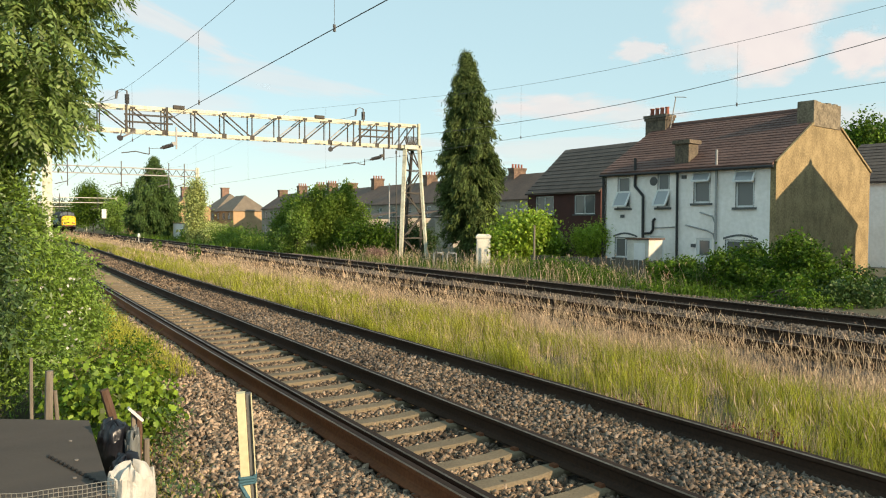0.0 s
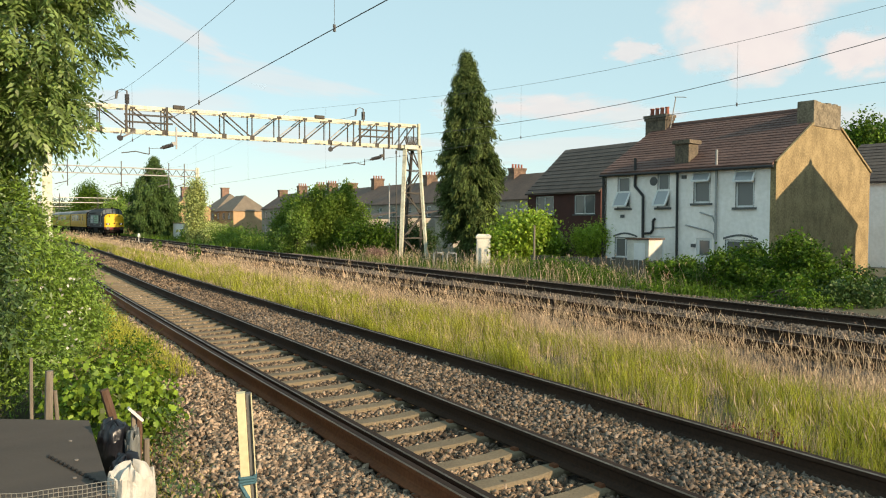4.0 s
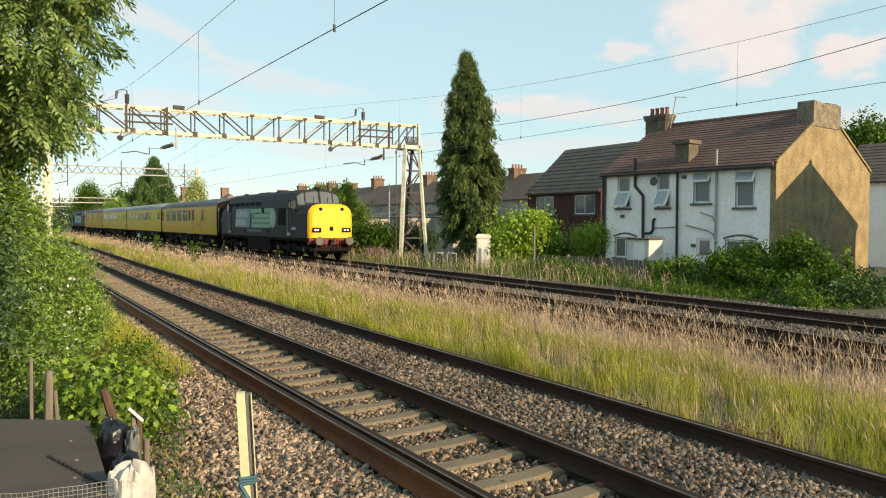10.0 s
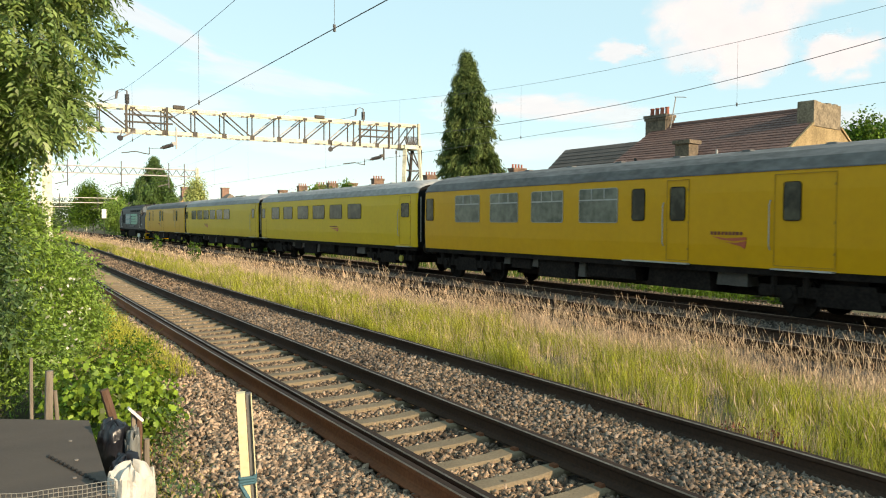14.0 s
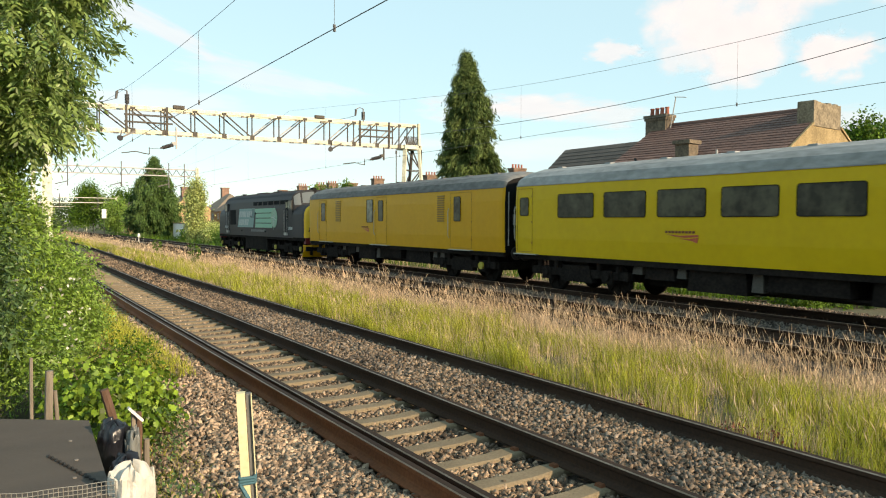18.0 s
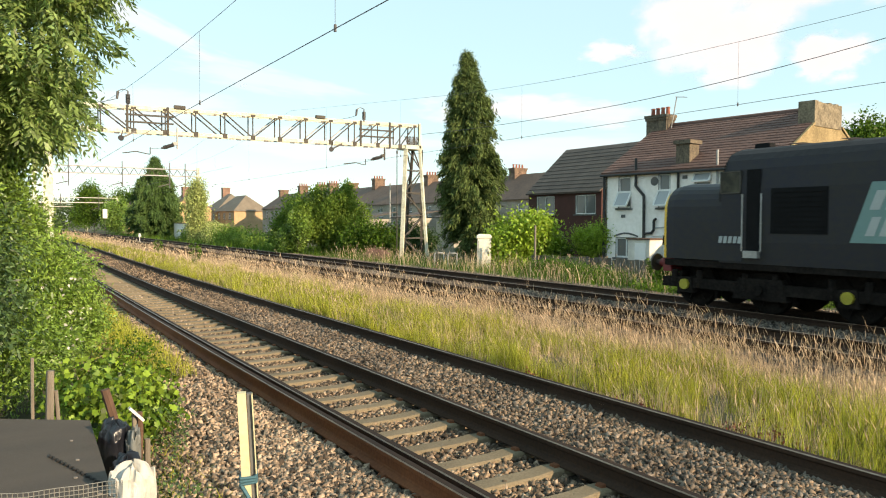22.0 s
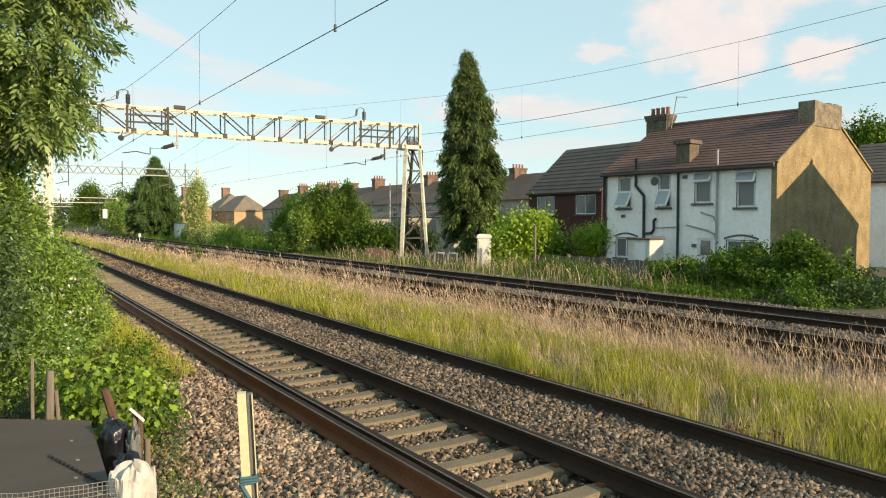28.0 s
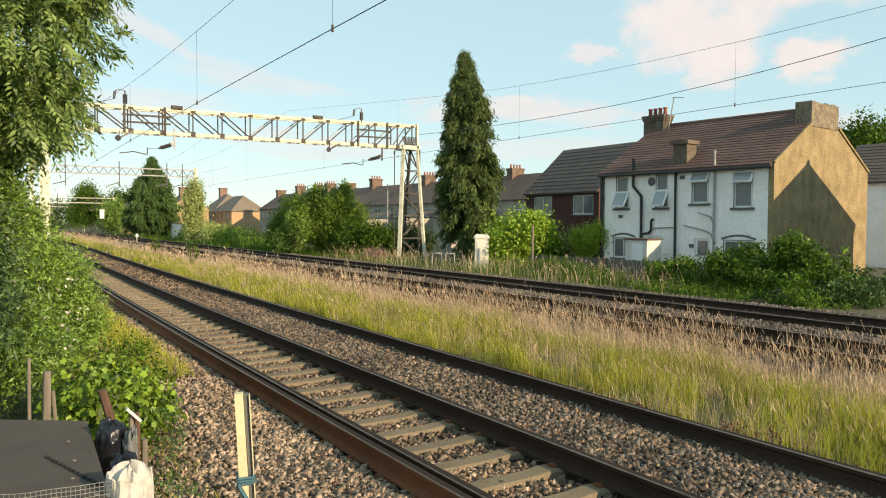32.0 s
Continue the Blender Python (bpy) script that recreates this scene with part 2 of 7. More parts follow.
    "black": mat("black", (0.012, 0.012, 0.013), 0.8, spec=0.1, bump=0),
    "red_buffer": mat("red_buffer", (0.20, 0.016, 0.018), 0.55, bump=0.05),
    "letter_maroon": mat("letter_maroon", (0.20, 0.05, 0.02), 0.6, bump=0),
    "red_decal": mat("red_decal", (0.50, 0.085, 0.03), 0.5, bump=0),
    "buffer_steel": mat("buffer_steel", (0.10, 0.088, 0.078), 0.5, 0.5, bump=0.05),
    "axle_yellow": mat("axle_yellow", (0.42, 0.36, 0.03), 0.5, bump=0.05),
    # tint and mottling paint the reflections into the coach panes
    "coach_glass": mat("coach_glass", (0.085, 0.08, 0.055), 0.12, dark=(0.028, 0.026, 0.02), scale=1.3, fine=4, bump=0, spec=0.12, contrast=0.2),
    "coach_glass_pale": mat("coach_glass_pale", (0.15, 0.16, 0.125), 0.12, dark=(0.05, 0.06, 0.045), scale=1.6, fine=5, bump=0, spec=0.25, contrast=0.2),
    "louvre": mat("louvre", (0.30, 0.17, 0.02), 0.6, bump=0),
    "step": mat("step", (0.45, 0.44, 0.42), 0.6, 0.3, bump=0),
    "headlight": lamp_mat("headlight", (1.0, 0.95, 0.85), 1.1),
    "sign_white": mat("sign_white", (0.80, 0.80, 0.78), 0.5, bump=0),
    "fence": mat("fence", (0.16, 0.14, 0.115), 0.9, dark=(0.08, 0.07, 0.06), scale=2, fine=18, bump=0.3, stretch=(1, 1, 0.3)),
    "shed": mat("shed", (0.76, 0.73, 0.66), 0.7, bump=0.05),
}


# ---- mesh helpers ----
class Bld:
    """Collects vertices and faces for one mesh."""

    def __init__(self):
        self.v, self.f, self.k, self.weld = [], [], [], False

    def face(self, pts, k=0):
        i = len(self.v)
        self.v.extend(tuple(p) for p in pts)
        self.f.append(tuple(range(i, i + len(pts))))
        self.k.append(k)

    def box(self, x0, x1, y0, y1, z0, z1, k=0, top=None):
        """A box; top=(dx, dy) draws the upper face in by that much."""
        dx, dy = top or (0, 0)
        i = len(self.v)
        self.v += [(x0, y0, z0), (x1, y0, z0), (x1, y1, z0), (x0, y1, z0),
                   (x0 + dx, y0 + dy, z1), (x1 - dx, y0 + dy, z1), (x1 - dx, y1 - dy, z1), (x0 + dx, y1 - dy, z1)]
        for q in ((0, 3, 2, 1), (4, 5, 6, 7), (0, 1, 5, 4), (1, 2, 6, 5), (2, 3, 7, 6), (3, 0, 4, 7)):
            self.f.append(tuple(i + a for a in q))
            self.k.append(k)
        return self

    def tube(self, a, b, r, n=6, r2=None, k=0, caps=True):
        a, b = Vector(a), Vector(b)
        d = (b - a)
        if d.length < 1e-6:
            return self
        d.normalize()
        u = d.orthogonal().normalized()
        w = d.cross(u)
        r2 = r if r2 is None else r2
        i = len(self.v)
        for c, rr in ((a, r), (b, r2)):
            for j in range(n):
                t = 2 * math.pi * (j + 0.5) / n
                self.v.append(tuple(c + u * (math.cos(t) * rr) + w * (math.sin(t) * rr)))
        for j in range(n):
            self.f.append((i + j, i + (j + 1) % n, i + n + (j + 1) % n, i + n + j))
            self.k.append(k)
        if caps:
            self.f += [tuple(i + j for j in range(n - 1, -1, -1)), tuple(i + n + j for j in range(n))]
            self.k += [k, k]
        return self

    def path(self, pts, r, n=6, k=0):
        for a, b in zip(pts, pts[1:]):
            self.tube(a, b, r, n, k=k)
        return self

    def cable(self, pts, r, n=5):
        """One continuous round wire through points that run mainly along y."""
        self.loft([[(x + r * math.cos(2 * math.pi * j / n), y, z + r * math.sin(2 * math.pi * j / n)) for j in range(n)] for x, y, z in pts])
        return self

    def bar(self, a, b, w, h, k=0):
        """A rectangular bar from a to b, w wide sideways and h in the other direction."""
        a, b = Vector(a), Vector(b)
        d = (b - a).normalized()
        s = d.cross(Vector((0, 0, 1)))
        s = Vector((1, 0, 0)) if s.length < 1e-3 else s.normalized()
        u = s.cross(d)
        i = len(self.v)
        for c in (a, b):
            for e, g in ((-1, -1), (1, -1), (1, 1), (-1, 1)):
                self.v.append(tuple(c + s * (e * w / 2) + u * (g * h / 2)))
        for q in ((3, 2, 1, 0), (4, 5, 6, 7), (0, 1, 5, 4), (1, 2, 6, 5), (2, 3, 7, 6), (3, 0, 4, 7)):
            self.f.append(tuple(i + t for t in q))
            self.k.append(k)
        return self

    def loft(self, rings, k=0, caps=True, closed=True):
        """Skins a list of equally long rings of points."""
        n = len(rings[0])
        i = len(self.v)
        for r in rings:
            self.v += [tuple(p) for p in r]
        for a in range(len(rings) - 1):
            for j in range(n if closed else n - 1):
                self.f.append((i + a * n + j, i + a * n + (j + 1) % n, i + (a + 1) * n + (j + 1) % n, i + (a + 1) * n + j))
                self.k.append(k)
        if caps and closed:
            self.f += [tuple(i + j for j in range(n - 1, -1, -1)), tuple(i + (len(rings) - 1) * n + j for j in range(n))]
            self.k += [k, k]
        return self

    def disc(self, c, r, axis, depth, n=16, k=0):
        c, axis = Vector(c), Vector(axis).normalized()
        return self.tube(c - axis * depth / 2, c + axis * depth / 2, r, n, k=k)

    def mesh(self, name, mats, smooth=False):
        me = bpy.data.meshes.new(name)
        me.from_pydata(self.v, [], self.f)
        if self.weld:
            bm = bmesh.new()
            bm.from_mesh(me)
            bmesh.ops.remove_doubles(bm, verts=bm.verts, dist=1e-4)
            bm.to_mesh(me)
            bm.free()
        for m in mats if isinstance(mats, (list, tuple)) else [mats]:
            me.materials.append(M[m])
        if any(self.k):
            me.polygons.foreach_set("material_index", self.k)
        if smooth:
            me.polygons.foreach_set("use_smooth", [True] * len(me.polygons))
        me.update()
        return me


def thing(name, label, category, at=None, group="", kind=""):
    ob = new(name)
    ob.empty_display_size = 0.2
    if at is not None:
        ob.matrix_world = at
    return tagged(ob, label, category, group, kind)


def part(name, b, mats, parent, label="", smooth=False):
    me = b if isinstance(b, bpy.types.Mesh) else b.mesh(name, mats, smooth)
    ob = new(name, me)
    ob.parent = parent
    if label:
        tagged(ob, label)
    return ob


def solid(name, b, mats, label, category="", group="", kind="", smooth=False):
    return tagged(new(name, b.mesh(name, mats, smooth)), label, category, group, kind)


def bulk(name, verts, faces, mats, label, category="", kind="stuff", parent=None, idx=None):
    """One mesh from arrays of points (n, 3) and faces (m, k)."""
    me = bpy.data.meshes.new(name)
    verts, faces = np.asarray(verts, np.float32), np.asarray(faces, np.int32)
    me.vertices.add(len(verts))
    me.vertices.foreach_set("co", verts.ravel())
    m, k = faces.shape
    me.loops.add(m * k)
    me.loops.foreach_set("vertex_index", faces.ravel())
    me.polygons.add(m)
    me.polygons.foreach_set("loop_start", np.arange(0, m * k, k, dtype=np.int32))
    me.polygons.foreach_set("loop_total", np.full(m, k, np.int32))
    for q in mats if isinstance(mats, (list, tuple)) else [mats]:
        me.materials.append(M[q])
    if idx is not None:
        me.polygons.foreach_set("material_index", np.asarray(idx, np.int32))
    me.update(calc_edges=True)
    ob = new(name, me)
    if parent is not None:
        ob.parent = parent
        if label:
            tagged(ob, label)
        if kind == "stuff" and not category:
            tagged(ob, kind="stuff")
        return ob
    return tagged(ob, label, category, "", kind)


# ---- the line of the tracks ----
def bend(y, near=False):
    """How far the tracks swing to the right of straight at y."""
    if y < 0:
        return 0.0
    return (0.00042 * min(y, 60) ** 2 + 0.02 * max(0, y - 60) - 1e-6 * min(y, 60) ** 3) if near else 0.00015 * y * y - 1e-6 * y ** 3


rng = np.random.default_rng(7)
RAIL = {"A": 3.13, "A2": 3.275, "B": 4.63, "C": 6.34, "D": 11.85, "E": 13.35, "F": 15.45, "G": 16.95}
TRAIN_X = 16.20
GROUND = -0.34

# ---- ground ----
def ground_height(x, y):
    """The lie of the land: the formation, a low bank where the camera stands, gardens beyond."""
    z = GROUND
    if x < 1.6:
        z = GROUND + min(0.45, (1.6 - x) * 0.22)
    if x > 20:
        z = GROUND - min(0.15, (x - 20) * 0.02)
    return z + 0.03 * noise.noise((x * 0.7, y * 0.7, 0))


def make_ground():
    xs = [-2500, -600, -150, -50, -20, -8] + [(-4 + 0.5 * i) for i in range(60)] + [28, 34, 44, 60, 100, 200, 600, 2500]
    ys = [-2500, -600, -250, -100, -40, -10] + [2.0 * i for i in range(0, 60)] + [130, 150, 180, 240, 400, 900, 3000]
    v = [(x, y, ground_height(x, y)) for y in ys for x in xs]
    n = len(xs)
    f = [(j * n + i, j * n + i + 1, (j + 1) * n + i + 1, (j + 1) * n + i) for j in range(len(ys) - 1) for i in range(n - 1)]
    return bulk("ground", v, f, "soil", "earth and rough grass beside the railway", "ground", "structure")


make_ground()


def strip(name, x0, x1, z_mid, z_edge, near, mats, label, y0=-220, y1=320):
    """A shouldered bed of ballast that follows the tracks."""
    b = Bld()
    ys = [y0, -100, -40, -15] + [1.5 * i for i in range(-6, 50)] + [80, 90, 100, 115, 130, 150, 175, 200, 240, y1]
    rings = []
    for y in ys:
        o = bend(y, near)
        w = 0.55
        rings.append([(x0 + o - w, y, GROUND - 0.25), (x0 + o, y, z_edge), (x0 + o + 0.5, y, z_mid), ((x0 + x1) / 2 + o, y, z_mid),
                      (x1 + o - 0.5, y, z_mid), (x1 + o, y, z_edge), (x1 + o + w, y, GROUND - 0.25)])
    b.loft(rings, closed=False)
    return solid(name, b, mats, label, "ballast", kind="structure")


strip("ballast_bed_1", 1.9, 7.2, -0.268, -0.28, True, "ballast", "brown crushed-stone ballast under the near tracks")
strip("ballast_bed_2", 11.1, 18.3, -0.22, -0.28, False, "ballast_oily", "grey-brown crushed-stone ballast under the far tracks")


# ---- rails and sleepers ----
def rail_profile():
    h = [(-0.07, -0.159), (0.07, -0.159), (0.07, -0.147), (0.018, -0.125), (0.010, -0.11), (0.010, -0.052), (0.034, -0.036), (0.036, -0.008), (0.028, 0.0),
         (-0.028, 0.0), (-0.036, -0.008), (-0.034, -0.036), (-0.010, -0.052), (-0.010, -0.11), (-0.018, -0.125), (-0.07, -0.147)]
    return [(u * 1.08, w * 1.25) for u, w in h]


def rail_mesh(x, near, y0=-220, y1=320, side="rail"):
    b = Bld()
    ys = [y0, -60, -20] + [3.0 * i for i in range(-4, 40)] + [125, 135, 150, 170, 190, 220, y1]
    pr = rail_profile()
    b.loft([[(x + bend(y, near) + u, y, w) for u, w in pr] for y in ys])
    n = len(pr)
    for a in range(len(ys) - 1):
        b.k[a * n + 8] = 1
        b.k[a * n + 7] = 1
        # near chamfer takes the painted glint
        b.k[a * n + 9] = 2
    return b.mesh("rail", [side, "rail_top", "rail_edge_glint"])


def sleeper_mesh(mat_name):
    b = Bld()
    prof = [(-1.26, -0.055), (-0.95, -0.05), (-0.55, -0.035), (-0.35, -0.052), (0.35, -0.052), (0.55, -0.035), (0.95, -0.05), (1.26, -0.055)]
    rings = [[(x, -0.142, -0.38), (x, 0.142, -0.38), (x, 0.108, z - 0.178), (x, 0.09, z - 0.163), (x, -0.09, z - 0.163), (x, -0.108, z - 0.178)] for x, z in prof]
    b.loft(rings)
    return b.mesh("sleeper", mat_name)


def clip_mesh():
    b = Bld()
    b.box(-0.035, 0.035, -0.045, 0.045, -0.21, -0.175, top=(0.012, 0.012))
    return b.mesh("rail_clip", "rail_rust")


def make_track(a, b, near, y0, y1, sl_mat, label, clips, pitch=0.69):
    t = thing("railway_track", label, "track", group="railway tracks")
    for k in (a, "A2", b) if a == "A" else (a, b):
        part("rail", rail_mesh(RAIL[k], near, side="rail_rust" if k == "A" else "rail"), None, t, "rust-brown rail close beside the running rail" if k == "A" else "")
    me, cm = sleeper_mesh(sl_mat), clip_mesh()
    mid = (RAIL[a] + RAIL[b]) / 2
    y = y0
    while y < y1:
        o = bend(y, near)
        s = part("sleeper", me, None, t)
        s.location = (mid + o, y, 0.005 * random.uniform(-1, 1))
        s.rotation_euler = (0, 0, radians(random.uniform(-0.6, 0.6)) - 0.0)
        if 2 < y < clips:
            for dx in (-0.85, -0.65, 0.65, 0.85):
                c = part("rail_clip", cm, None, s)
                c.location = (dx, 0, 0)
        y += pitch
    return t


make_track("A", "B", True, -13.525, 75, "concrete", "rusty rails on pale concrete sleepers in brown ballast", 22, 0.605)
make_track("D", "E", False, -14.56, 60, "sleeper_dark", "dark rusty rails on grimy sleepers in ballast", 0)
make_track("F", "G", False, -14.56, 60, "sleeper_dark", "dark rusty rails on grimy sleepers, the line in use", 0)
lone = thing("railway_rail", "rusty rail beside the tall grass strip", "rail")
part("rail", rail_mesh(RAIL["C"], True), None, lone)


# ---- loose ballast stones ----
def stones(n, x0, x1, y0, y1, z, size, near, mats, label, power=1.0, mound=None, blocky=False):
    """n angular stones lying on the bed; power > 1 crowds them towards y0."""
    y = y0 + (y1 - y0) * rng.random(n) ** power
    x = x0 + (x1 - x0) * rng.random(n)
    s = size * (0.6 + 0.8 * rng.random(n))
    base = np.array([(1, 0, 0), (-1, 0, 0), (0, 1, 0), (0, -1, 0), (0, 0, 1), (0, 0, -1)], float)
    f = np.array([(0, 2, 4), (2, 1, 4), (1, 3, 4), (3, 0, 4), (2, 0, 5), (1, 2, 5), (3, 1, 5), (0, 3, 5)])
    if blocky:
        base = np.array([(a, b, c) for c in (-1, 1) for a, b in ((-1, -1), (1, -1), (1, 1), (-1, 1))], float) * 0.72
        f = np.array([(0, 2, 1), (0, 3, 2), (4, 5, 6), (4, 6, 7), (0, 1, 5), (0, 5, 4), (1, 2, 6), (1, 6, 5), (2, 3, 7), (2, 7, 6), (3, 0, 4), (3, 4, 7)])
    m = len(base)
    v = base[None] * (0.6 + 0.7 * rng.random((n, m, 1)))
    v = (v + 0.75 * (rng.random((n, m, 3)) - 0.5)) * (np.array([1.35, 0.9, 0.65]) * (0.8 + 0.4 * rng.random((n, 3))))[:, None, :]
    q = rng.normal(size=(n, 4))
    q /= np.linalg.norm(q, axis=1, keepdims=True)
    w, a, b, c = q.T
    R = np.stack([np.stack([1 - 2 * (b * b + c * c), 2 * (a * b - c * w), 2 * (a * c + b * w)], 1),
                  np.stack([2 * (a * b + c * w), 1 - 2 * (a * a + c * c), 2 * (b * c - a * w)], 1),
                  np.stack([2 * (a * c - b * w), 2 * (b * c + a * w), 1 - 2 * (a * a + b * b)], 1)], 1)
    v = np.einsum("nij,nkj->nki", R, v * s[:, None, None])
    off = np.array([bend(t, near) for t in y])
    zz = np.full(n, z) if mound is None else np.array([mound(px_, py_) for px_, py_ in zip(x, y)])
    v += np.stack([x + off, y, zz + s * 0.25 + 0.022 * rng.random(n)], 1)[:, None, :]
    faces = (np.arange(n)[:, None, None] * m + f[None]).reshape(-1, 3)
    return bulk("ballast_stones", v.reshape(-1, 3), faces, mats, label, "ballast")


def shoulder(x, y):
    return (-0.232 if x > 2.0 else -0.232 - (2.0 - x) * 0.11) + 0.02 * noise.noise((x * 3, y * 3, 0))


stones(40000, 0.7, 3.02, 4.5, 19, -0.24, 0.0255, True, "stone_pale", "loose brown ballast stones on the shoulder of the track", 1.5, shoulder, True)
stones(12000, 3.34, 4.54, 3.0, 16, -0.279, 0.023, True, "stone", "brown ballast stones between the sleepers", 1.4, None, True)
stones(7000, 3.34, 4.54, 3.0, 30, -0.282, 0.023, True, "stone_pale", "pale brown ballast stones between the sleepers", 1.3, None, True)
stones(33000, 4.74, 6.26, 2.5, 24, -0.22, 0.0255, True, "stone", "brown ballast stones between the two near tracks", 1.5, None, True)
stones(3500, 4.74, 6.26, 2.5, 18, -0.2, 0.026, True, "stone_grey", "pale ballast stones between the two near tracks", 1.5, None, True)
stones(5000, 4.74, 6.26, 18, 60, -0.225, 0.045, True, "stone", "distant ballast stones between the near tracks", 1.3)
stones(13000, 13.45, 15.35, 4, 32, -0.17, 0.028, False, "stone_grey", "pale grey ballast stones between the far tracks", 1.2)
stones(6000, 13.45, 15.35, 25, 80, -0.17, 0.045, False, "stone_grey", "pale grey ballast stones between the far tracks", 1.2)
stones(11000, 17.05, 18.6, 4, 50, -0.17, 0.03, False, "stone_grey", "pale grey ballast stones along the far edge", 1.2)
stones(5000, 11.98, 13.25, 3, 25, -0.21, 0.036, False, "stone_dark", "dark oily ballast stones in the far tracks", 1.2)
stones(5000, 15.58, 16.85, 5, 30, -0.21, 0.036, False, "stone_dark", "dark oily ballast stones in the far tracks", 1.2)

# the same ballast goes on behind the camera
stones(5000, 0.7, 3.02, -12, 4.5, -0.24, 0.04, True, "stone_pale", "loose ballast stones along the track", 0.7, shoulder)
stones(5000, 4.74, 6.26, -12, 2.5, -0.22, 0.042, True, "stone", "loose ballast stones between the near tracks", 0.7)
stones(2500, 3.24, 4.54, -12, 3.0, -0.276, 0.036, True, "stone_dark", "dark ballast stones between the sleepers", 0.7)
stones(3500, 13.45, 15.35, -12, 4, -0.17, 0.045, False, "stone_grey", "pale ballast stones between the far tracks", 0.8)

# ---- vegetation helpers ----
def unit(v):
    return v / np.maximum(np.linalg.norm(v, axis=1, keepdims=True), 1e-9)


def leaf_faces(c, d, s, L, W, fold=0.15):
    """Diamond leaves at c along d with side s; returns points and quads."""
    n = len(c)
    up = np.cross(d, s)
    v = np.stack([c - d * (L / 2)[:, None], c + s * (W / 2)[:, None] + up * (W * fold)[:, None] - d * (L * 0.08)[:, None],
                  c + d * (L / 2)[:, None], c - s * (W / 2)[:, None] + up * (W * fold)[:, None] - d * (L * 0.08)[:, None]], 1)
    f = np.arange(n)[:, None] * 4 + np.array([0, 1, 2, 3])[None]
    return v.reshape(-1, 3), f


LOBES = [(-0.5, 0.0), (-0.36, 0.34), (-0.05, 0.30), (0.06, 0.52), (0.22, 0.24), (0.5, 0.0), (0.22, -0.24), (0.06, -0.52), (-0.05, -0.30), (-0.36, -0.34)]


def lobed_faces(c, d, s, L, W):
    """Lobed leaves like those of a vine, slightly cupped."""
    up = np.cross(d, s)
    v = np.stack([c + d * (L * a)[:, None] + s * (W * b)[:, None] + up * (W * 0.3 * abs(b))[:, None] for a, b in LOBES], 1)
    k = len(LOBES)
    return v.reshape(-1, 3), np.arange(len(c))[:, None] * k + np.arange(k)[None]


def sprays(blobs, count, length, leaflet, droop=0.5, shell=0.3, pairs=6):
    """Feathered leaves: a curved midrib with pairs of narrow leaflets and one at the tip."""
    c, out = clumps(blobs, count, 0, shell)
    n = count
    d = unit(out * np.array([1, 1, 0.5]) + rng.normal(size=(n, 3)) * 0.55 + np.array([0, 0, -droop]))
    side = unit(np.cross(d, np.array([0, 0, 1.0]) + rng.normal(size=(n, 3)) * 0.35))
    ln = length * (0.65 + 0.7 * rng.random(n))
    vs = []
    for k in range(pairs + 1):
        t = (k + 0.7) / (pairs + 0.7)
        p = c + d * (ln * t)[:, None] + np.array([0, 0, -1.0]) * (ln * 0.35 * t * t)[:, None]
        for s in ((-1, 1) if k < pairs else (0,)):
            ld = unit(d * (0.75 if s else 1.2) + side * s * 0.9 + np.array([0, 0, -0.35]) + rng.normal(size=(n, 3)) * 0.16)
            L = leaflet * (0.7 + 0.45 * rng.random(n)) * (0.75 + 0.5 * math.sin(math.pi * t))
            ls = unit(np.cross(ld, np.cross(d, side) + rng.normal(size=(n, 3)) * 0.3))
            vs.append(leaf_faces(p + ld * (L / 2)[:, None], ld, ls, L, L * 0.34))
    return merge(*vs)


def clumps(blobs, count, spread, shell=0.55):
    """Clump centres in a set of ellipsoids (centre, radii), thinned near the middle, with an uneven outline."""
    vol = np.array([b[1][0] * b[1][1] * b[1][2] for b in blobs]) ** 0.75
    pick = rng.choice(len(blobs), count, p=vol / vol.sum())
    c = np.array([b[0] for b in blobs])[pick]
    r = np.array([b[1] for b in blobs])[pick]
    d = unit(rng.normal(size=(count, 3)))
    rad = shell + (1 - shell) * rng.random(count) ** 0.7
    wob = np.array([1 + 0.35 * noise.noise((q[0] * 1.9 + i * 0, q[1] * 1.9, q[2] * 1.9 + 7.3)) for i, q in enumerate(d)])
    return c + d * r * (rad * wob)[:, None], d


def foliage(blobs, count, per, leaf, width, spread, droop=0.3, shell=0.55, jitter=0.3, lobed=False):
    """count clumps with per leaves each; droop bends the leaves down."""
    cc, dd = clumps(blobs, count, spread, shell)
    n = count * per
    c = np.repeat(cc, per, 0) + rng.normal(size=(n, 3)) * spread
    out = np.repeat(dd, per, 0)
    d = unit(out * 0.6 + rng.normal(size=(n, 3)) * 0.8 + np.array([0, 0, -droop * 2]))
    s = unit(np.cross(d, rng.normal(size=(n, 3))))
    L = leaf * (1 - jitter + 2 * jitter * rng.random(n))
    return lobed_faces(c, d, s, L, L * width) if lobed else leaf_faces(c, d, s, L, L * width)


def limb(b, a, e, r0, r1, wig=0.1, seg=5):
    """A tapering, slightly crooked limb."""
    a, e = Vector(a), Vector(e)
    pts = [a.lerp(e, i / seg) + (Vector((random.uniform(-wig, wig), random.uniform(-wig, wig), 0)) if 0 < i < seg else Vector())
           for i in range(seg + 1)]
    for i in range(seg):
        b.tube(pts[i], pts[i + 1], r0 + (r1 - r0) * i / seg, 7, r0 + (r1 - r0) * (i + 1) / seg, caps=False)
    return pts


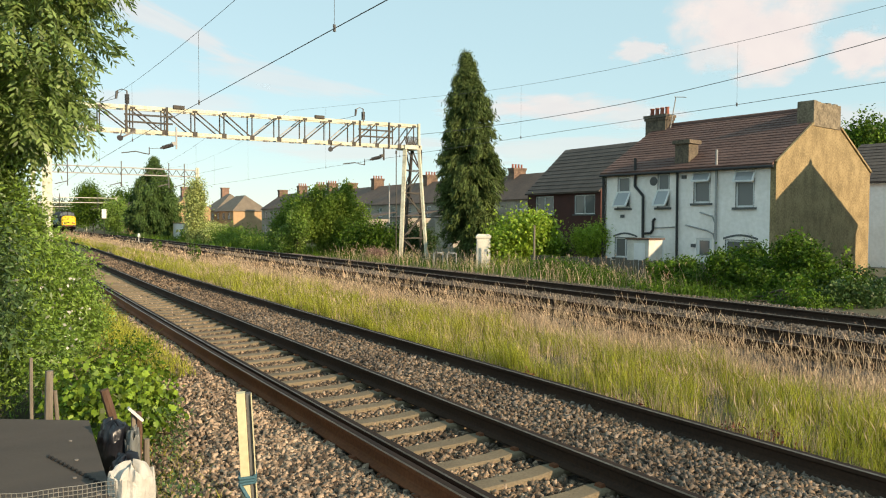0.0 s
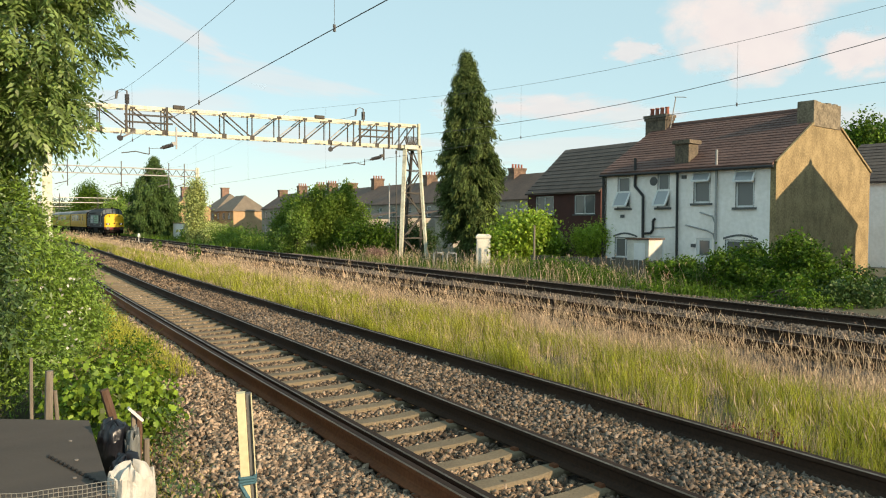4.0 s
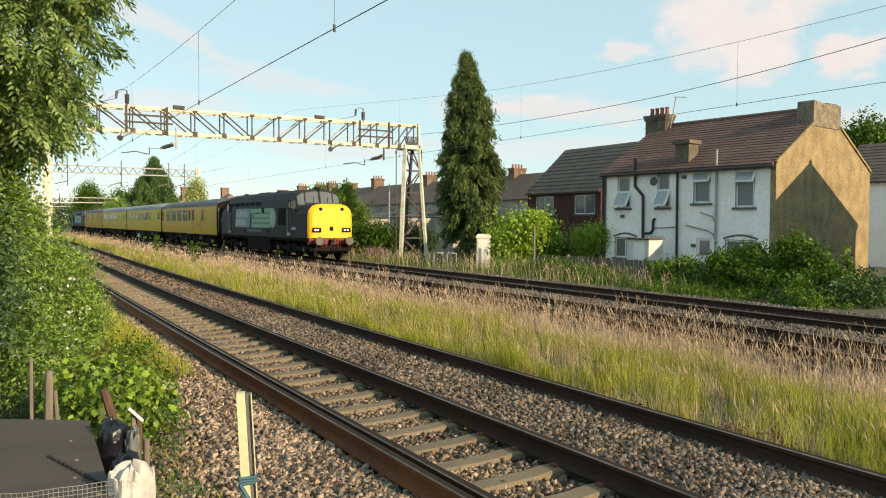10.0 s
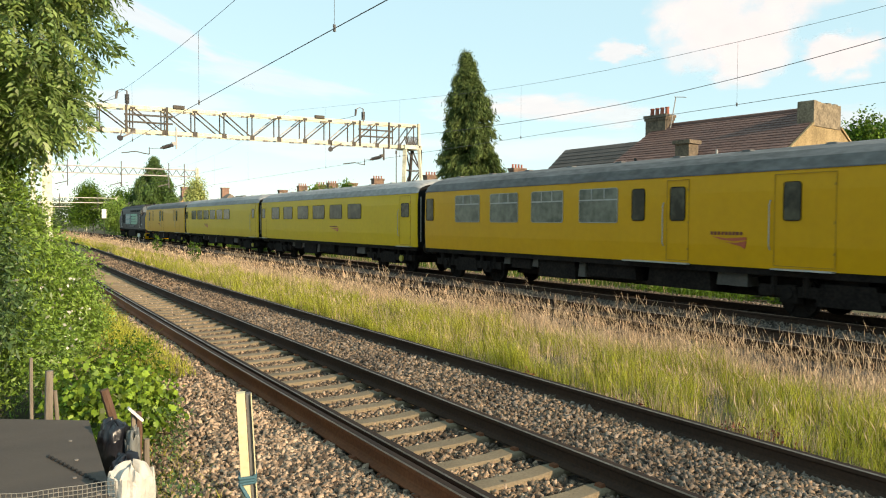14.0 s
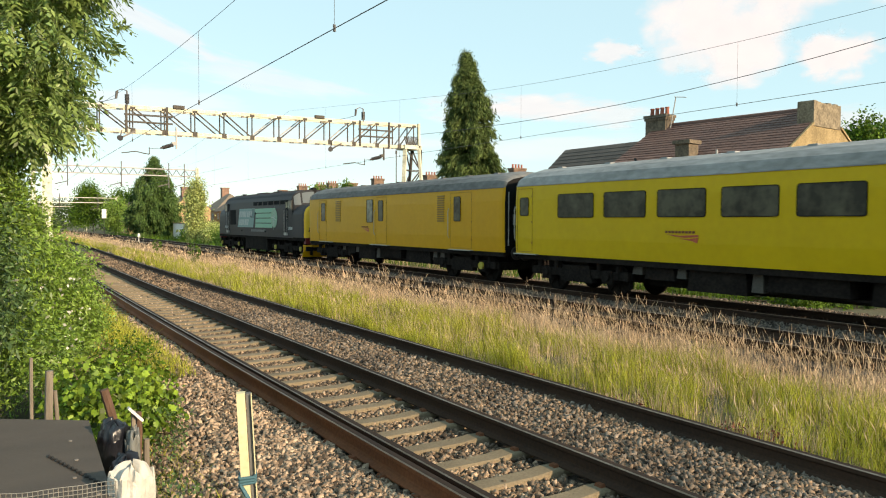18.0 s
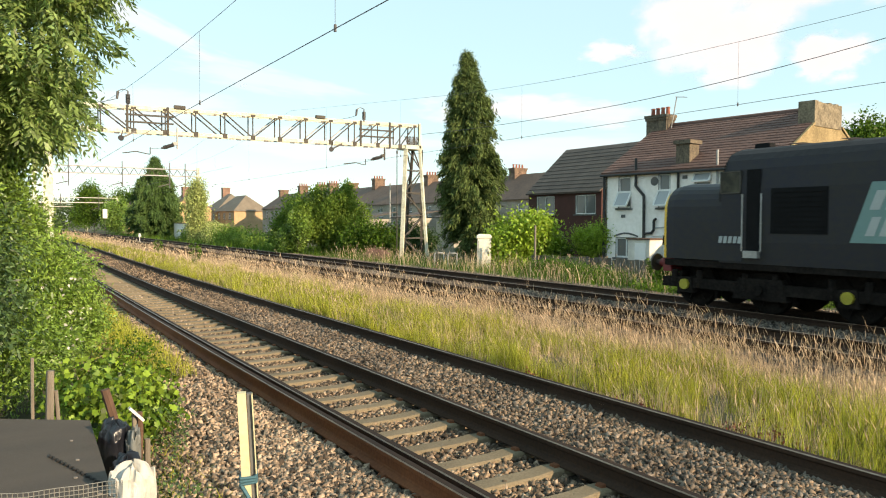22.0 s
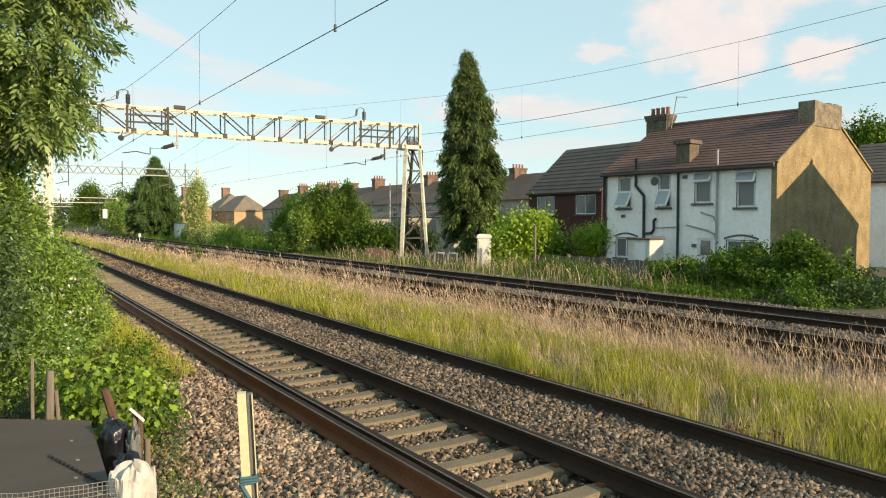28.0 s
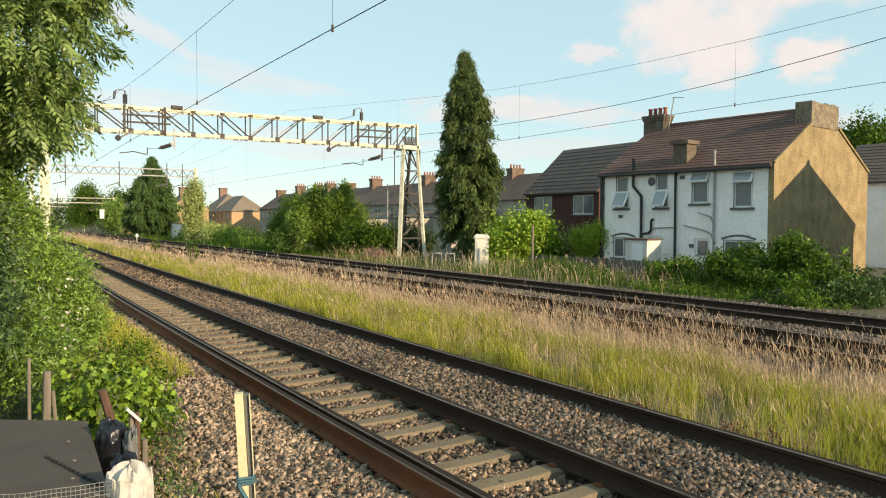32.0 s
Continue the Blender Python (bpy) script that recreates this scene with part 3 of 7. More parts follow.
def tree(name, label, base, trunk_h, blobs, count, per, leaf, width, spread, material, r=0.12, droop=0.3, shell=0.5, category="tree", group="", boughs=False, lobed=False):
    t = thing(name, label, category, Matrix.Translation(base), group)
    inv = Vector(base)
    b = Bld()
    top = Vector((0, 0, trunk_h))
    pts = limb(b, (0, 0, -0.15), top, r, r * 0.55, r * 0.6)
    for c, rad in blobs[:12]:
        for k in range(2 if len(blobs) < 8 else 1):
            e = Vector(c) - inv + Vector([random.uniform(-0.5, 0.5) * q for q in rad])
            limb(b, pts[random.randint(2, 5)], e, r * 0.45, r * 0.12, r, 4)
    part("trunk", b, "bark", t, smooth=True)
    if boughs:   # each limb's leaves hang together and sway on the tree
        for c, rad in blobs:
            v, f = sprays([(c, rad)], count // len(blobs), 0.27, leaf, droop, shell)
            hub = (Vector(base) + Vector((0, 0, trunk_h * 0.7))).lerp(Vector(c), 0.25)
            ob = bulk("bough", v - np.array(hub), f, material, "", parent=t)
            SWAY.append((ob, hub - inv))
        return t
    v, f = foliage(blobs, count, per, leaf, width, spread, droop, shell, lobed=lobed)
    bulk("crown", v - np.array(base), f, material, "", parent=t)
    return t


SWAY = []


def heads(blobs, core=0.72, n=7):
    """Breaks each large form of a crown into several smaller heads."""
    out = []
    for q, e in blobs:
        out.append((q, tuple(core * a for a in e)))
        for k in range(n):
            d = Vector((random.gauss(0, 1), random.gauss(0, 1), random.gauss(0.35, 0.8))).normalized()
            f = random.uniform(0.3, 0.46)
            out.append((tuple(q[a] + d[a] * e[a] * 0.66 for a in range(3)), tuple(f * a for a in e)))
    return out


def rough_heads(blobs, n=13):
    """Breaks a crown into many small, uneven, upright heads with gaps between."""
    out = []
    for q, e in blobs:
        out.append((q, tuple(0.6 * a for a in e)))
        for k in range(n):
            d = Vector((random.gauss(0, 1), random.gauss(0, 1), random.gauss(0.45, 0.8))).normalized()
            f = random.uniform(0.16, 0.36)
            g = random.uniform(0.62, 0.98)
            out.append((tuple(q[a] + d[a] * e[a] * g for a in range(3)), (f * e[0], f * e[1], f * e[2] * 1.5)))
    return out


# ---- tall grass between the tracks ----
def blades(n, xf, y0, y1, hmin, hmax, width, lean, power=1.0, near=True, z=GROUND, segs=2, wind=0.05, patch=0.0, tuft=0):
    """Curved blades of grass. xf(u, y) gives x for u in 0..1."""
    y = y0 + (y1 - y0) * rng.random(n) ** power
    u = rng.random(n)
    x = np.array([xf(a, b) for a, b in zip(u, y)])
    if tuft:   # roots gather in tufts
        k = max(1, n // tuft)
        own = rng.integers(0, k, n)
        x = x[own] + rng.normal(size=n) * 0.05
        y = y[own] + rng.normal(size=n) * 0.06
    if patch:
        keep = np.array([noise.noise((a * 0.9, b * 0.6, 3.1)) for a, b in zip(x, y)]) > -patch
        x, y = x[keep], y[keep]
        n = len(x)
    h = hmin + (hmax - hmin) * rng.random(n)
    h *= np.array([0.92 + 0.55 * noise.noise((a * 1.3, b * 0.8, 9.7)) for a, b in zip(x, y)])
    th = rng.random(n) * 2 * np.pi
    side = np.stack([np.cos(th), np.sin(th), np.zeros(n)], 1)
    bendv = np.stack([rng.normal(size=n) * lean - wind, rng.normal(size=n) * lean, np.zeros(n)], 1) * h[:, None]
    root = np.stack([x, y, np.full(n, z)], 1)
    vs, fs = [], []
    for k in range(segs + 1):
        t = k / segs
        c = root + np.array([0, 0, 1.0]) * (h * t * (1 - 0.12 * t))[:, None] + bendv * (t ** 2)
        w = width * (1 - 0.85 * t)
        vs += [c - side * w / 2, c + side * w / 2]
    m = 2 * (segs + 1)
    v = np.stack(vs, 1).reshape(-1, 3)
    q = np.array([(2 * k, 2 * k + 1, 2 * k + 3, 2 * k + 2) for k in range(segs)])
    f = (np.arange(n)[:, None, None] * m + q[None]).reshape(-1, 4)
    return v, f, root + np.array([0, 0, 1.0]) * (h * 0.88)[:, None] + bendv, h


def seed_heads(tips, length, width):
    n = len(tips)
    d = unit(np.stack([rng.normal(size=n) * 0.35 - 0.25, rng.normal(size=n) * 0.35, np.full(n, 1.0)], 1))
    out_v, out_f = [], []
    for k in range(2):
        s = unit(np.cross(d, rng.normal(size=(n, 3))))
        L = length * (0.6 + 0.8 * rng.random(n))
        v, f = leaf_faces(tips + d * (L / 3)[:, None], d, s, L, np.full(n, width))
        out_f.append(f + sum(len(a) for a in out_v))
        out_v.append(v)
    return np.concatenate(out_v), np.concatenate(out_f)


def merge(*vf):
    vs, fs, o = [], [], 0
    for v, f in vf:
        vs.append(v)
        fs.append(f + o)
        o += len(v)
    return np.concatenate(vs), np.concatenate(fs)


def strip_x(a, b):
    return lambda u, y: a + bend(y, True) * (1 - u) + bend(y) * u + (b - a) * u


greens, straws = [], []
for n, y0, y1, w in ((4000, -12, 0.0, 0.014), (32000, 0.0, 16, 0.007), (20000, 16, 40, 0.012), (15000, 40, 130, 0.03)):
    v, f, _, _ = blades(int(n * 1.3), strip_x(6.95, 9.75), y0, y1, 0.26, 0.62, w, 0.22, 1.0, patch=0.25, tuft=26)
    greens.append((v, f))
    v, f, _, _ = blades(int(n * 0.35), strip_x(9.0, 10.2), y0, y1, 0.16, 0.40, w, 0.22, 1.0, patch=0.1, tuft=18)
    greens.append((v, f))
    v, f, _, _ = blades(int(n * 0.3), strip_x(9.3, 10.95), y0, y1, 0.22, 0.48, w, 0.24, 1.0, tuft=14)
    straws.append((v, f))
    v, f, _, _ = blades(int(n * 0.10), strip_x(7.0, 9.2), y0, y1, 0.22, 0.5, w, 0.26, 1.0, tuft=9)
    straws.append((v, f))
    v, f, _, _ = blades(n // 7, strip_x(6.75, 7.6), y0, y1, 0.10, 0.26, w, 0.45, 1.0, tuft=10)
    straws.append((v, f))
    v, f, tips, _ = blades(n // 8, strip_x(8.9, 11.0), y0, y1, 0.40, 0.68, w * 0.55, 0.11, 1.0, segs=3)
    straws.append((v, f))
    straws.append(seed_heads(tips, 0.15, w * 1.35))
    v, f, tips, _ = blades(n // 16, strip_x(7.1, 9.2), y0, y1, 0.45, 0.66, w * 0.6, 0.22, 1.0, segs=3)
    straws.append((v, f))
    straws.append(seed_heads(tips, 0.12, w * 1.1))
    v, f, tips, _ = blades(n // 20, strip_x(9.2, 11.15), y0, y1, 0.66, 1.0, w * 0.6, 0.09, 1.0, segs=3, wind=0.02)
    straws.append((v, f))
    straws.append(seed_heads(tips, 0.17, w * 1.3))
bulk("tall_grass", *merge(*greens), "grass", "green uncut grass between the tracks", "grass")
bulk("seed_grass", *merge(*straws), "straw", "dry tan grass with seed heads between the tracks", "grass")

# grass and weeds along the left edge and the far side
v1 = blades(5000, lambda u, y: 1.55 + 1.1 * u + bend(y, True) * 0.7, 12.5, 34, 0.18, 0.42, 0.012, 0.25)[:2]
v2 = blades(1500, lambda u, y: 0.9 + 0.9 * u, 6.0, 9.5, 0.06, 0.2, 0.008, 0.3, z=-0.3)[:2]
v2b = blades(5200, lambda u, y: 2.0 + 0.75 * u + 0.02 * (y - 12), 11.0, 21.0, 0.16, 0.46, 0.010, 0.2, z=-0.3)[:2]
bulk("verge_grass", *merge(v1, v2, v2b), "grass", "short green grass on the near verge", "grass")
v3 = blades(9000, lambda u, y: 19.3 + 5 * u, 14, 60, 0.3, 0.85, 0.02, 0.25, z=-0.4)[:2]
v4 = blades(5000, lambda u, y: 18.9 + 9 * u, 60, 140, 0.3, 0.9, 0.06, 0.25, z=-0.4)[:2]
bulk("far_verge_grass", *merge(v3, v4), "leaf_mid", "rough green grass beyond the far track", "grass")
a = blades(1300, lambda u, y: 19.2 + 4.5 * u, 17, 46, 0.5, 1.15, 0.022, 0.22, z=-0.4)
bulk("far_seed_grass", *merge(a[:2], seed_heads(a[2][::2], 0.17, 0.022)), "straw", "dry straw-coloured grass beyond the far track", "grass")

# red-leaved weeds at the rail
v = foliage([((7.05, 4.9, -0.2), (0.25, 0.5, 0.08)), ((6.9, 6.6, -0.2), (0.2, 0.4, 0.06)), ((6.75, 8.4, -0.2), (0.2, 0.4, 0.06))], 60, 8, 0.045, 0.5, 0.05)
M["leaf_red"] = mat("leaf_red", (0.20, 0.045, 0.03), 0.7, bump=0, island=0.3)
bulk("red_weeds", *v, "leaf_red", "low reddish weeds beside the rail", "weeds")

# ---- trees and bushes by the camera ----
# elder leaf colour lowered to paint the shade over the left-hand bush
M["leaf_elder"] = mat("leaf_elder", (0.085, 0.15, 0.045), 0.45, dark=(0.035, 0.07, 0.02), scale=0.9, fine=4, bump=0, island=0.6, leafy=0.25, spec=0.5)
M["leaf_fir"] = mat("leaf_fir", (0.10, 0.175, 0.045), 0.6, dark=(0.042, 0.085, 0.02), scale=0.5, fine=3, bump=0, island=0.4, leafy=0.15, spec=0.3)
tree("ash_tree", "leafy green tree with long drooping leaflets", (-0.1, 10.0, -0.05), 4.2,
     [((0.42, 9.5, 4.3), (1.0, 1.2, 0.85)), ((0.66, 9.4, 5.1), (0.88, 1.0, 0.75)), ((0.40, 9.7, 3.4), (0.72, 1.0, 0.6)), ((-0.55, 9.6, 2.9), (0.75, 1.0, 0.9)),
      ((0.7, 9.2, 6.0), (1.08, 1.2, 0.9)), ((-0.6, 9.3, 4.2), (0.8, 1.0, 1.2)), ((-0.35, 9.8, 2.1), (0.7, 0.8, 0.9)), ((-0.3, 9.8, 2.65), (0.5, 0.6, 0.5))],
     6600, 34, 0.094, 0.36, 0.15, "leaf_ash", 0.13, droop=0.6, shell=0.25, boughs=True)
tree("willow_bush", "dense bush with narrow grey-green leaves", (0.0, 10.3, -0.1), 1.6,
     heads([((0.05, 10.0, 1.3), (0.85, 1.3, 1.35)), ((0.4, 9.6, 0.5), (0.8, 1.2, 0.8)), ((0.75, 12.0, 0.75), (0.8, 1.6, 1.1)), ((1.0, 14.0, 0.4), (0.7, 1.6, 0.9)), ((0.5, 10.6, 1.5), (0.55, 0.8, 0.7)), ((0.28, 9.8, 2.15), (0.42, 0.7, 0.65))]),
     2300, 36, 0.062, 0.34, 0.10, "leaf_privet", 0.06, droop=0.1, shell=0.6, category="bush")
tree("elder_bush", "blue-green bush darkened to paint its shade, in front of a paler one", (-0.1, 8.6, -0.1), 1.5,
     [((-0.2, 8.8, 1.5), (0.65, 0.8, 1.0)), ((-0.1, 8.0, 1.15), (0.5, 0.6, 0.45))],
     420, 24, 0.075, 0.32, 0.11, "leaf_elder", 0.05, droop=0.3, shell=0.5, category="bush")
tree("vine_bush", "bright green broad-leaved climber over the fence", (0.75, 8.0, -0.2), 0.7,
     [((1.05, 8.0, 0.22), (0.5, 0.65, 0.45)), ((0.9, 7.3, 0.28), (0.36, 0.5, 0.42)), ((1.4, 8.6, 0.05), (0.5, 0.7, 0.38))],
     460, 13, 0.062, 0.95, 0.08, "leaf_vine", 0.03, droop=0.5, shell=0.5, category="bush", lobed=True)
tree("bramble_bush", "low bramble spreading on the ballast shoulder", (1.7, 10.6, -0.25), 0.35,
     [((1.7, 10.4, -0.1), (0.5, 1.0, 0.3)), ((1.95, 12.6, -0.12), (0.5, 1.2, 0.28))],
     150, 16, 0.06, 0.6, 0.09, "leaf_mid", 0.02, droop=0.1, shell=0.4, category="bush")
v = foliage([((0.75, 10.6, 0.9), (0.6, 1.0, 0.7)), ((0.55, 9.3, 0.9), (0.5, 0.6, 0.7)), ((1.45, 8.6, 0.15), (0.35, 0.7, 0.25))], 70, 3, 0.04, 0.8, 0.04)
v0 = foliage([((1.35, 6.1, -0.2), (0.3, 0.8, 0.16)), ((1.2, 7.2, -0.15), (0.35, 0.5, 0.2))], 70, 12, 0.05, 0.5, 0.06)
v0 = merge(v0, foliage([((1.62, 8.3, -0.12), (0.36, 0.8, 0.26)), ((1.5, 9.4, -0.1), (0.3, 0.8, 0.3))], 170, 13, 0.042, 0.5, 0.06))
bulk("ground_weeds", *v0, "leaf_elder", "low green weeds on the ballast edge", "weeds")
bulk("blossom", *v, "petal", "small white flowers on the bush", "flowers")


# ---- conifers ----
def conifer(label, base, height, radius, sprays_per_tree, material, leaf, levels, widths, lean=0.0):
    """A column of drooping sprays round a trunk."""
    t = thing("conifer_tree", label, "tree", Matrix.Translation(base))
    b = Bld()
    limb(b, (0, 0, -0.2), (lean, 0, height * 0.96), 0.22, 0.03, 0.05, 8)
    part("trunk", b, "bark", t, smooth=True)
    # boughs of uneven length, each hung with drooping sprays
    nb = sprays_per_tree // 36
    h = rng.random(nb) ** 0.85
    prof = np.interp(h, levels, widths)
    ang = rng.random(nb) * 2 * np.pi
    reach = radius * prof * (0.62 + 0.5 * rng.random(nb))
    own = np.repeat(np.arange(nb), 36)
    n = len(own)
    u = 0.35 + 0.65 * rng.random(n) ** 0.7
    out = np.stack([np.cos(ang), np.sin(ang), np.zeros(nb)], 1)[own]
    rad = reach[own] * u
    c = out * rad[:, None]
    c[:, 2] = height * (0.03 + 0.95 * h[own]) + (0.3 * u - 0.75 * u * u) * reach[own] * 0.9
    c += rng.normal(size=(n, 3)) * leaf * 0.3
    c[:, 0] += lean * (np.clip(c[:, 2] / height, 0, 1) ** 1.4)
    vs = []
    for k in range(7):
        d = unit(out * (0.35 + 0.5 * rng.random((n, 1))) + rng.normal(size=(n, 3)) * 0.4 + np.array([0, 0, -0.75]))
        s = unit(np.cross(d, rng.normal(size=(n, 3))))
        L = leaf * (0.5 + 0.8 * rng.random(n)) * (0.4 + 0.6 * prof[own])
        vs.append(leaf_faces(c + rng.normal(size=(n, 3)) * leaf * 0.26, d, s, L, L * 0.2))
    v, f = merge(*vs)
    bulk("crown", v, f, material, "", parent=t)
    return t


conifer("tall dark green conifer with drooping sprays", (31.05, 45.0, -0.5), 14.95, 2.72, 15000, "conifer", 0.44, (0, 0.12, 0.33, 0.5, 0.81, 0.93, 1), (0.62, 0.8, 0.85, 0.83, 0.56, 0.24, 0.04), -0.7)
conifer("dense dark conifer beside the far line", (21.6, 111, -0.4), 11.5, 3.75, 13000, "leaf_fir", 0.55, (0, 0.25, 0.43, 0.64, 0.85, 0.93, 1), (0.8, 0.97, 1, 0.83, 0.45, 0.12, 0.03))

# ---- trees and bushes across the line ----
def shrub(label, c, r, count, per, leaf, material, name="garden_bush", width=0.6, trunk=None, category="bush", shell=0.65, spread=None, more=(), rough=False):
    base = (c[0], c[1], -0.45)
    return tree(name, label, base, trunk or max(0.5, c[2] - 0.2), (rough_heads if rough else heads)([(c, r), *more]), int(count * 1.9), int(per * 2.5), leaf * 0.6, width, spread or leaf * 1.25, material, 0.09, shell=shell, category=category)


shrub("broad bright green laurel bush behind the trackside", (24.9, 32.0, 1.0), (1.9, 1.7, 1.55), 400, 11, 0.32, "leaf_bright", more=[((26.2, 32.0, 0.7), (1.2, 1.2, 1.25))])
shrub("dark green bush beside a brighter one", (27.2, 32.0, 0.45), (1.0, 1.0, 1.1), 120, 16, 0.22, "leaf_mid")
shrub("small round-headed garden tree", (28.45, 29.4, 1.05), (1.2, 1.2, 1.1), 190, 16, 0.18, "leaf_bright", "small_tree", trunk=1.2, category="tree")
BR = dict(name="bramble_thicket", width=0.62, rough=True, spread=0.13, shell=0.4)
shrub("bramble thicket at the garden boundary", (22.4, 18.6, -0.05), (1.2, 1.5, 0.65), 130, 13, 0.185, "leaf_mid", **BR)
shrub("bramble thicket with bright new shoots", (23.2, 16.8, 0.15), (1.5, 1.5, 0.95), 200, 13, 0.185, "leaf_mid", more=[((22.3, 15.4, -0.1), (1.2, 1.2, 0.6))], **BR)
shrub("tall bramble thicket before the house gable", (23.9, 14.7, 0.35), (1.5, 1.5, 1.2), 230, 13, 0.19, "leaf_mid", more=[((22.8, 13.7, -0.1), (1.3, 1.3, 0.6))], **BR)
shrub("low dark bramble thicket by the line", (24.0, 12.7, -0.1), (1.6, 1.3, 0.7), 180, 13, 0.18, "leaf_dark", more=[((22.2, 12.0, -0.2), (1.2, 1.2, 0.45))], **BR)
shrub("straggling bramble along the trackside", (20.8, 13.6, -0.28), (0.9, 2.6, 0.28), 100, 12, 0.16, "leaf_mid", more=[((20.4, 17.4, -0.3), (0.7, 2.2, 0.22))], **BR)
for x, y, h in ((22.9, 17.6, 1.35), (23.4, 16.2, 1.6), (24.2, 15.6, 1.95), (23.7, 14.4, 2.05), (24.6, 14.9, 2.1), (22.6, 15.0, 1.1), (21.9, 14.2, 0.8), (23.1, 13.0, 1.2), (24.5, 13.6, 1.75)):
    tree("bramble_shoot", "upright new bramble shoot with pale leaves", (x, y, -0.45), h, [((x, y, h * 0.62 - 0.45), (0.16, 0.16, h * 0.42))], 26, 4, 0.15, 0.7, 0.06, "leaf_vine", 0.012, droop=0.1, shell=0.2, category="bramble", group="bramble shoots")
shrub("straggling green weeds along the trackside", (21.6, 22.6, -0.2), (1.2, 2.6, 0.4), 140, 16, 0.13, "leaf_mid", "weed_clump", more=[((22.6, 26.4, -0.1), (1.2, 2.0, 0.55))])
tree("garden_bush", "large uneven green bush beside the far track", (21.9, 51.4, -0.45), 2.4,
     rough_heads([((21.4, 51.4, 1.9), (1.9, 2.2, 2.2)), ((23.3, 51.0, 2.3), (1.7, 2.0, 2.1)), ((22.4, 50.4, 0.9), (2.6, 2.2, 1.4)), ((21.0, 54.5, 1.2), (1.8, 2.6, 1.9))]),
     1500, 34, 0.19, 0.5, 0.24, "leaf_olive", 0.09, droop=-0.25, shell=0.45, category="bush")
tree("garden_bush", "ragged pale green bush beside a darker one", (19.7, 51.0, -0.45), 1.4,
     rough_heads([((19.9, 50.8, 1.3), (0.9, 1.0, 1.7)), ((19.2, 51.6, 0.6), (0.9, 1.0, 1.0))]), 330, 26, 0.18, 0.42, 0.2, "leaf_privet", 0.05, droop=-0.3, shell=0.4, category="bush")
shrub("green bush by the gantry foot", (23.3, 45.4, 0.7), (1.2, 1.3, 1.5), 170, 14, 0.28, "leaf_mid", more=[((22.6, 47.0, 0.5), (1.5, 1.6, 1.3))])
shrub("dark green bush behind the gantry mast", (29.2, 52.0, 0.6), (2.0, 1.5, 1.7), 190, 12, 0.28, "leaf_dark", more=[((31.0, 53.0, 0.2), (1.6, 1.4, 1.2))])
shrub("low pink-flowered weeds at the gantry foot", (21.6, 42.0, -0.1), (0.7, 1.0, 0.42), 90, 14, 0.13, "blossom", "flowering_weeds", category="weeds")
shrub("long green hedge beside the far line", (22.8, 75, 0.2), (2.0, 8.0, 1.1), 330, 14, 0.34, "leaf_olive", "hedge", more=[((23.5, 92, 0.3), (2.0, 9.0, 1.2)), ((22.0, 64, -0.1), (1.5, 5.0, 0.8))])
shrub("leafy tree beside the far line", (21.2, 172, 5.0), (4.0, 4.0, 4.6), 330, 14, 0.6, "leaf_mid", "far_tree", trunk=4.0, category="tree", more=[((25.5, 166, 4.6), (3.6, 3.6, 4.2)), ((22.5, 196, 4.2), (4.0, 4.0, 3.8))])
shrub("paler leafy tree beside the far line", (20.8, 141, 2.6), (2.0, 2.4, 3.2), 220, 14, 0.5, "leaf_privet", "far_tree", trunk=3.0, category="tree", more=[((23.0, 128, 2.2), (2.5, 2.5, 2.2))])
shrub("green tree behind the houses", (61.3, 31.2, 7.6), (3.8, 3.8, 3.4), 420, 16, 0.42, "leaf_mid", "garden_tree", trunk=7, category="tree", more=[((68.0, 28.5, 6.6), (4.0, 4.0, 3.2))])
shrub("distant woodland beyond the line", (-24.0, 260, 3.0), (14, 10, 6.0), 420, 14, 0.9, "leaf_dark", "far_woodland", trunk=3, category="trees", more=[((34, 205, 2.4), (9, 9, 4.5)), ((23, 262, 3.0), (9, 9, 6.5)), ((-4, 330, 3.0), (10, 9, 7.0))])
shrub("leafy ivy climbing over a gantry mast", (21.6, 87.9, 3.1), (0.6, 0.7, 4.2), 260, 14, 0.36, "leaf_pale", "ivy_mast", trunk=7.0, category="ivy")
shrub("variegated pale-leaved shrub below the houses", (23.6, 90.5, 0.7), (1.6, 3.2, 1.3), 200, 14, 0.3, "leaf_pale", more=[((23.0, 84.5, 0.4), (1.3, 2.4, 1.0))])

# ---- the train ----
def arc_section(hw, z0, zc, ztop, n=9, tuck=0.03):
    """Right-to-left outline of a vehicle body: sides from z0 to the cantrail zc, then the roof to ztop."""
    pts = [(hw - tuck, z0), (hw, z0 + 0.5), (hw, zc - 0.45), (hw - 0.035, zc)]
    for i in range(1, n):
        t = math.pi * i / n
        pts.append(((hw - 0.035) * math.cos(t), zc + (ztop - zc) * math.sin(t) ** 0.8))
    return pts + [(-x, z) for x, z in reversed(pts[:4])]


def side_panel(y0, y1, z0, z1, x=-1.38, d=0.02):
    """A thin panel proud of the near side."""
    return Bld().box(x - d, x + 0.01, y0, y1, z0, z1)


def rounded_panel(y0, y1, z0, z1, x, d, r=0.09):
    b = Bld()
    pts = []
    for cy, cz, a0 in ((y1 - r, z1 - r, 0), (y0 + r, z1 - r, 90), (y0 + r, z0 + r, 180), (y1 - r, z0 + r, 270)):
        for k in range(4):
            t = radians(a0 + 30 * k)
            pts.append((cy + r * math.cos(t), cz + r * math.sin(t)))
    b.loft([[(x + 0.01, p, q) for p, q in pts], [(x - d, p, q) for p, q in pts]])
    return b


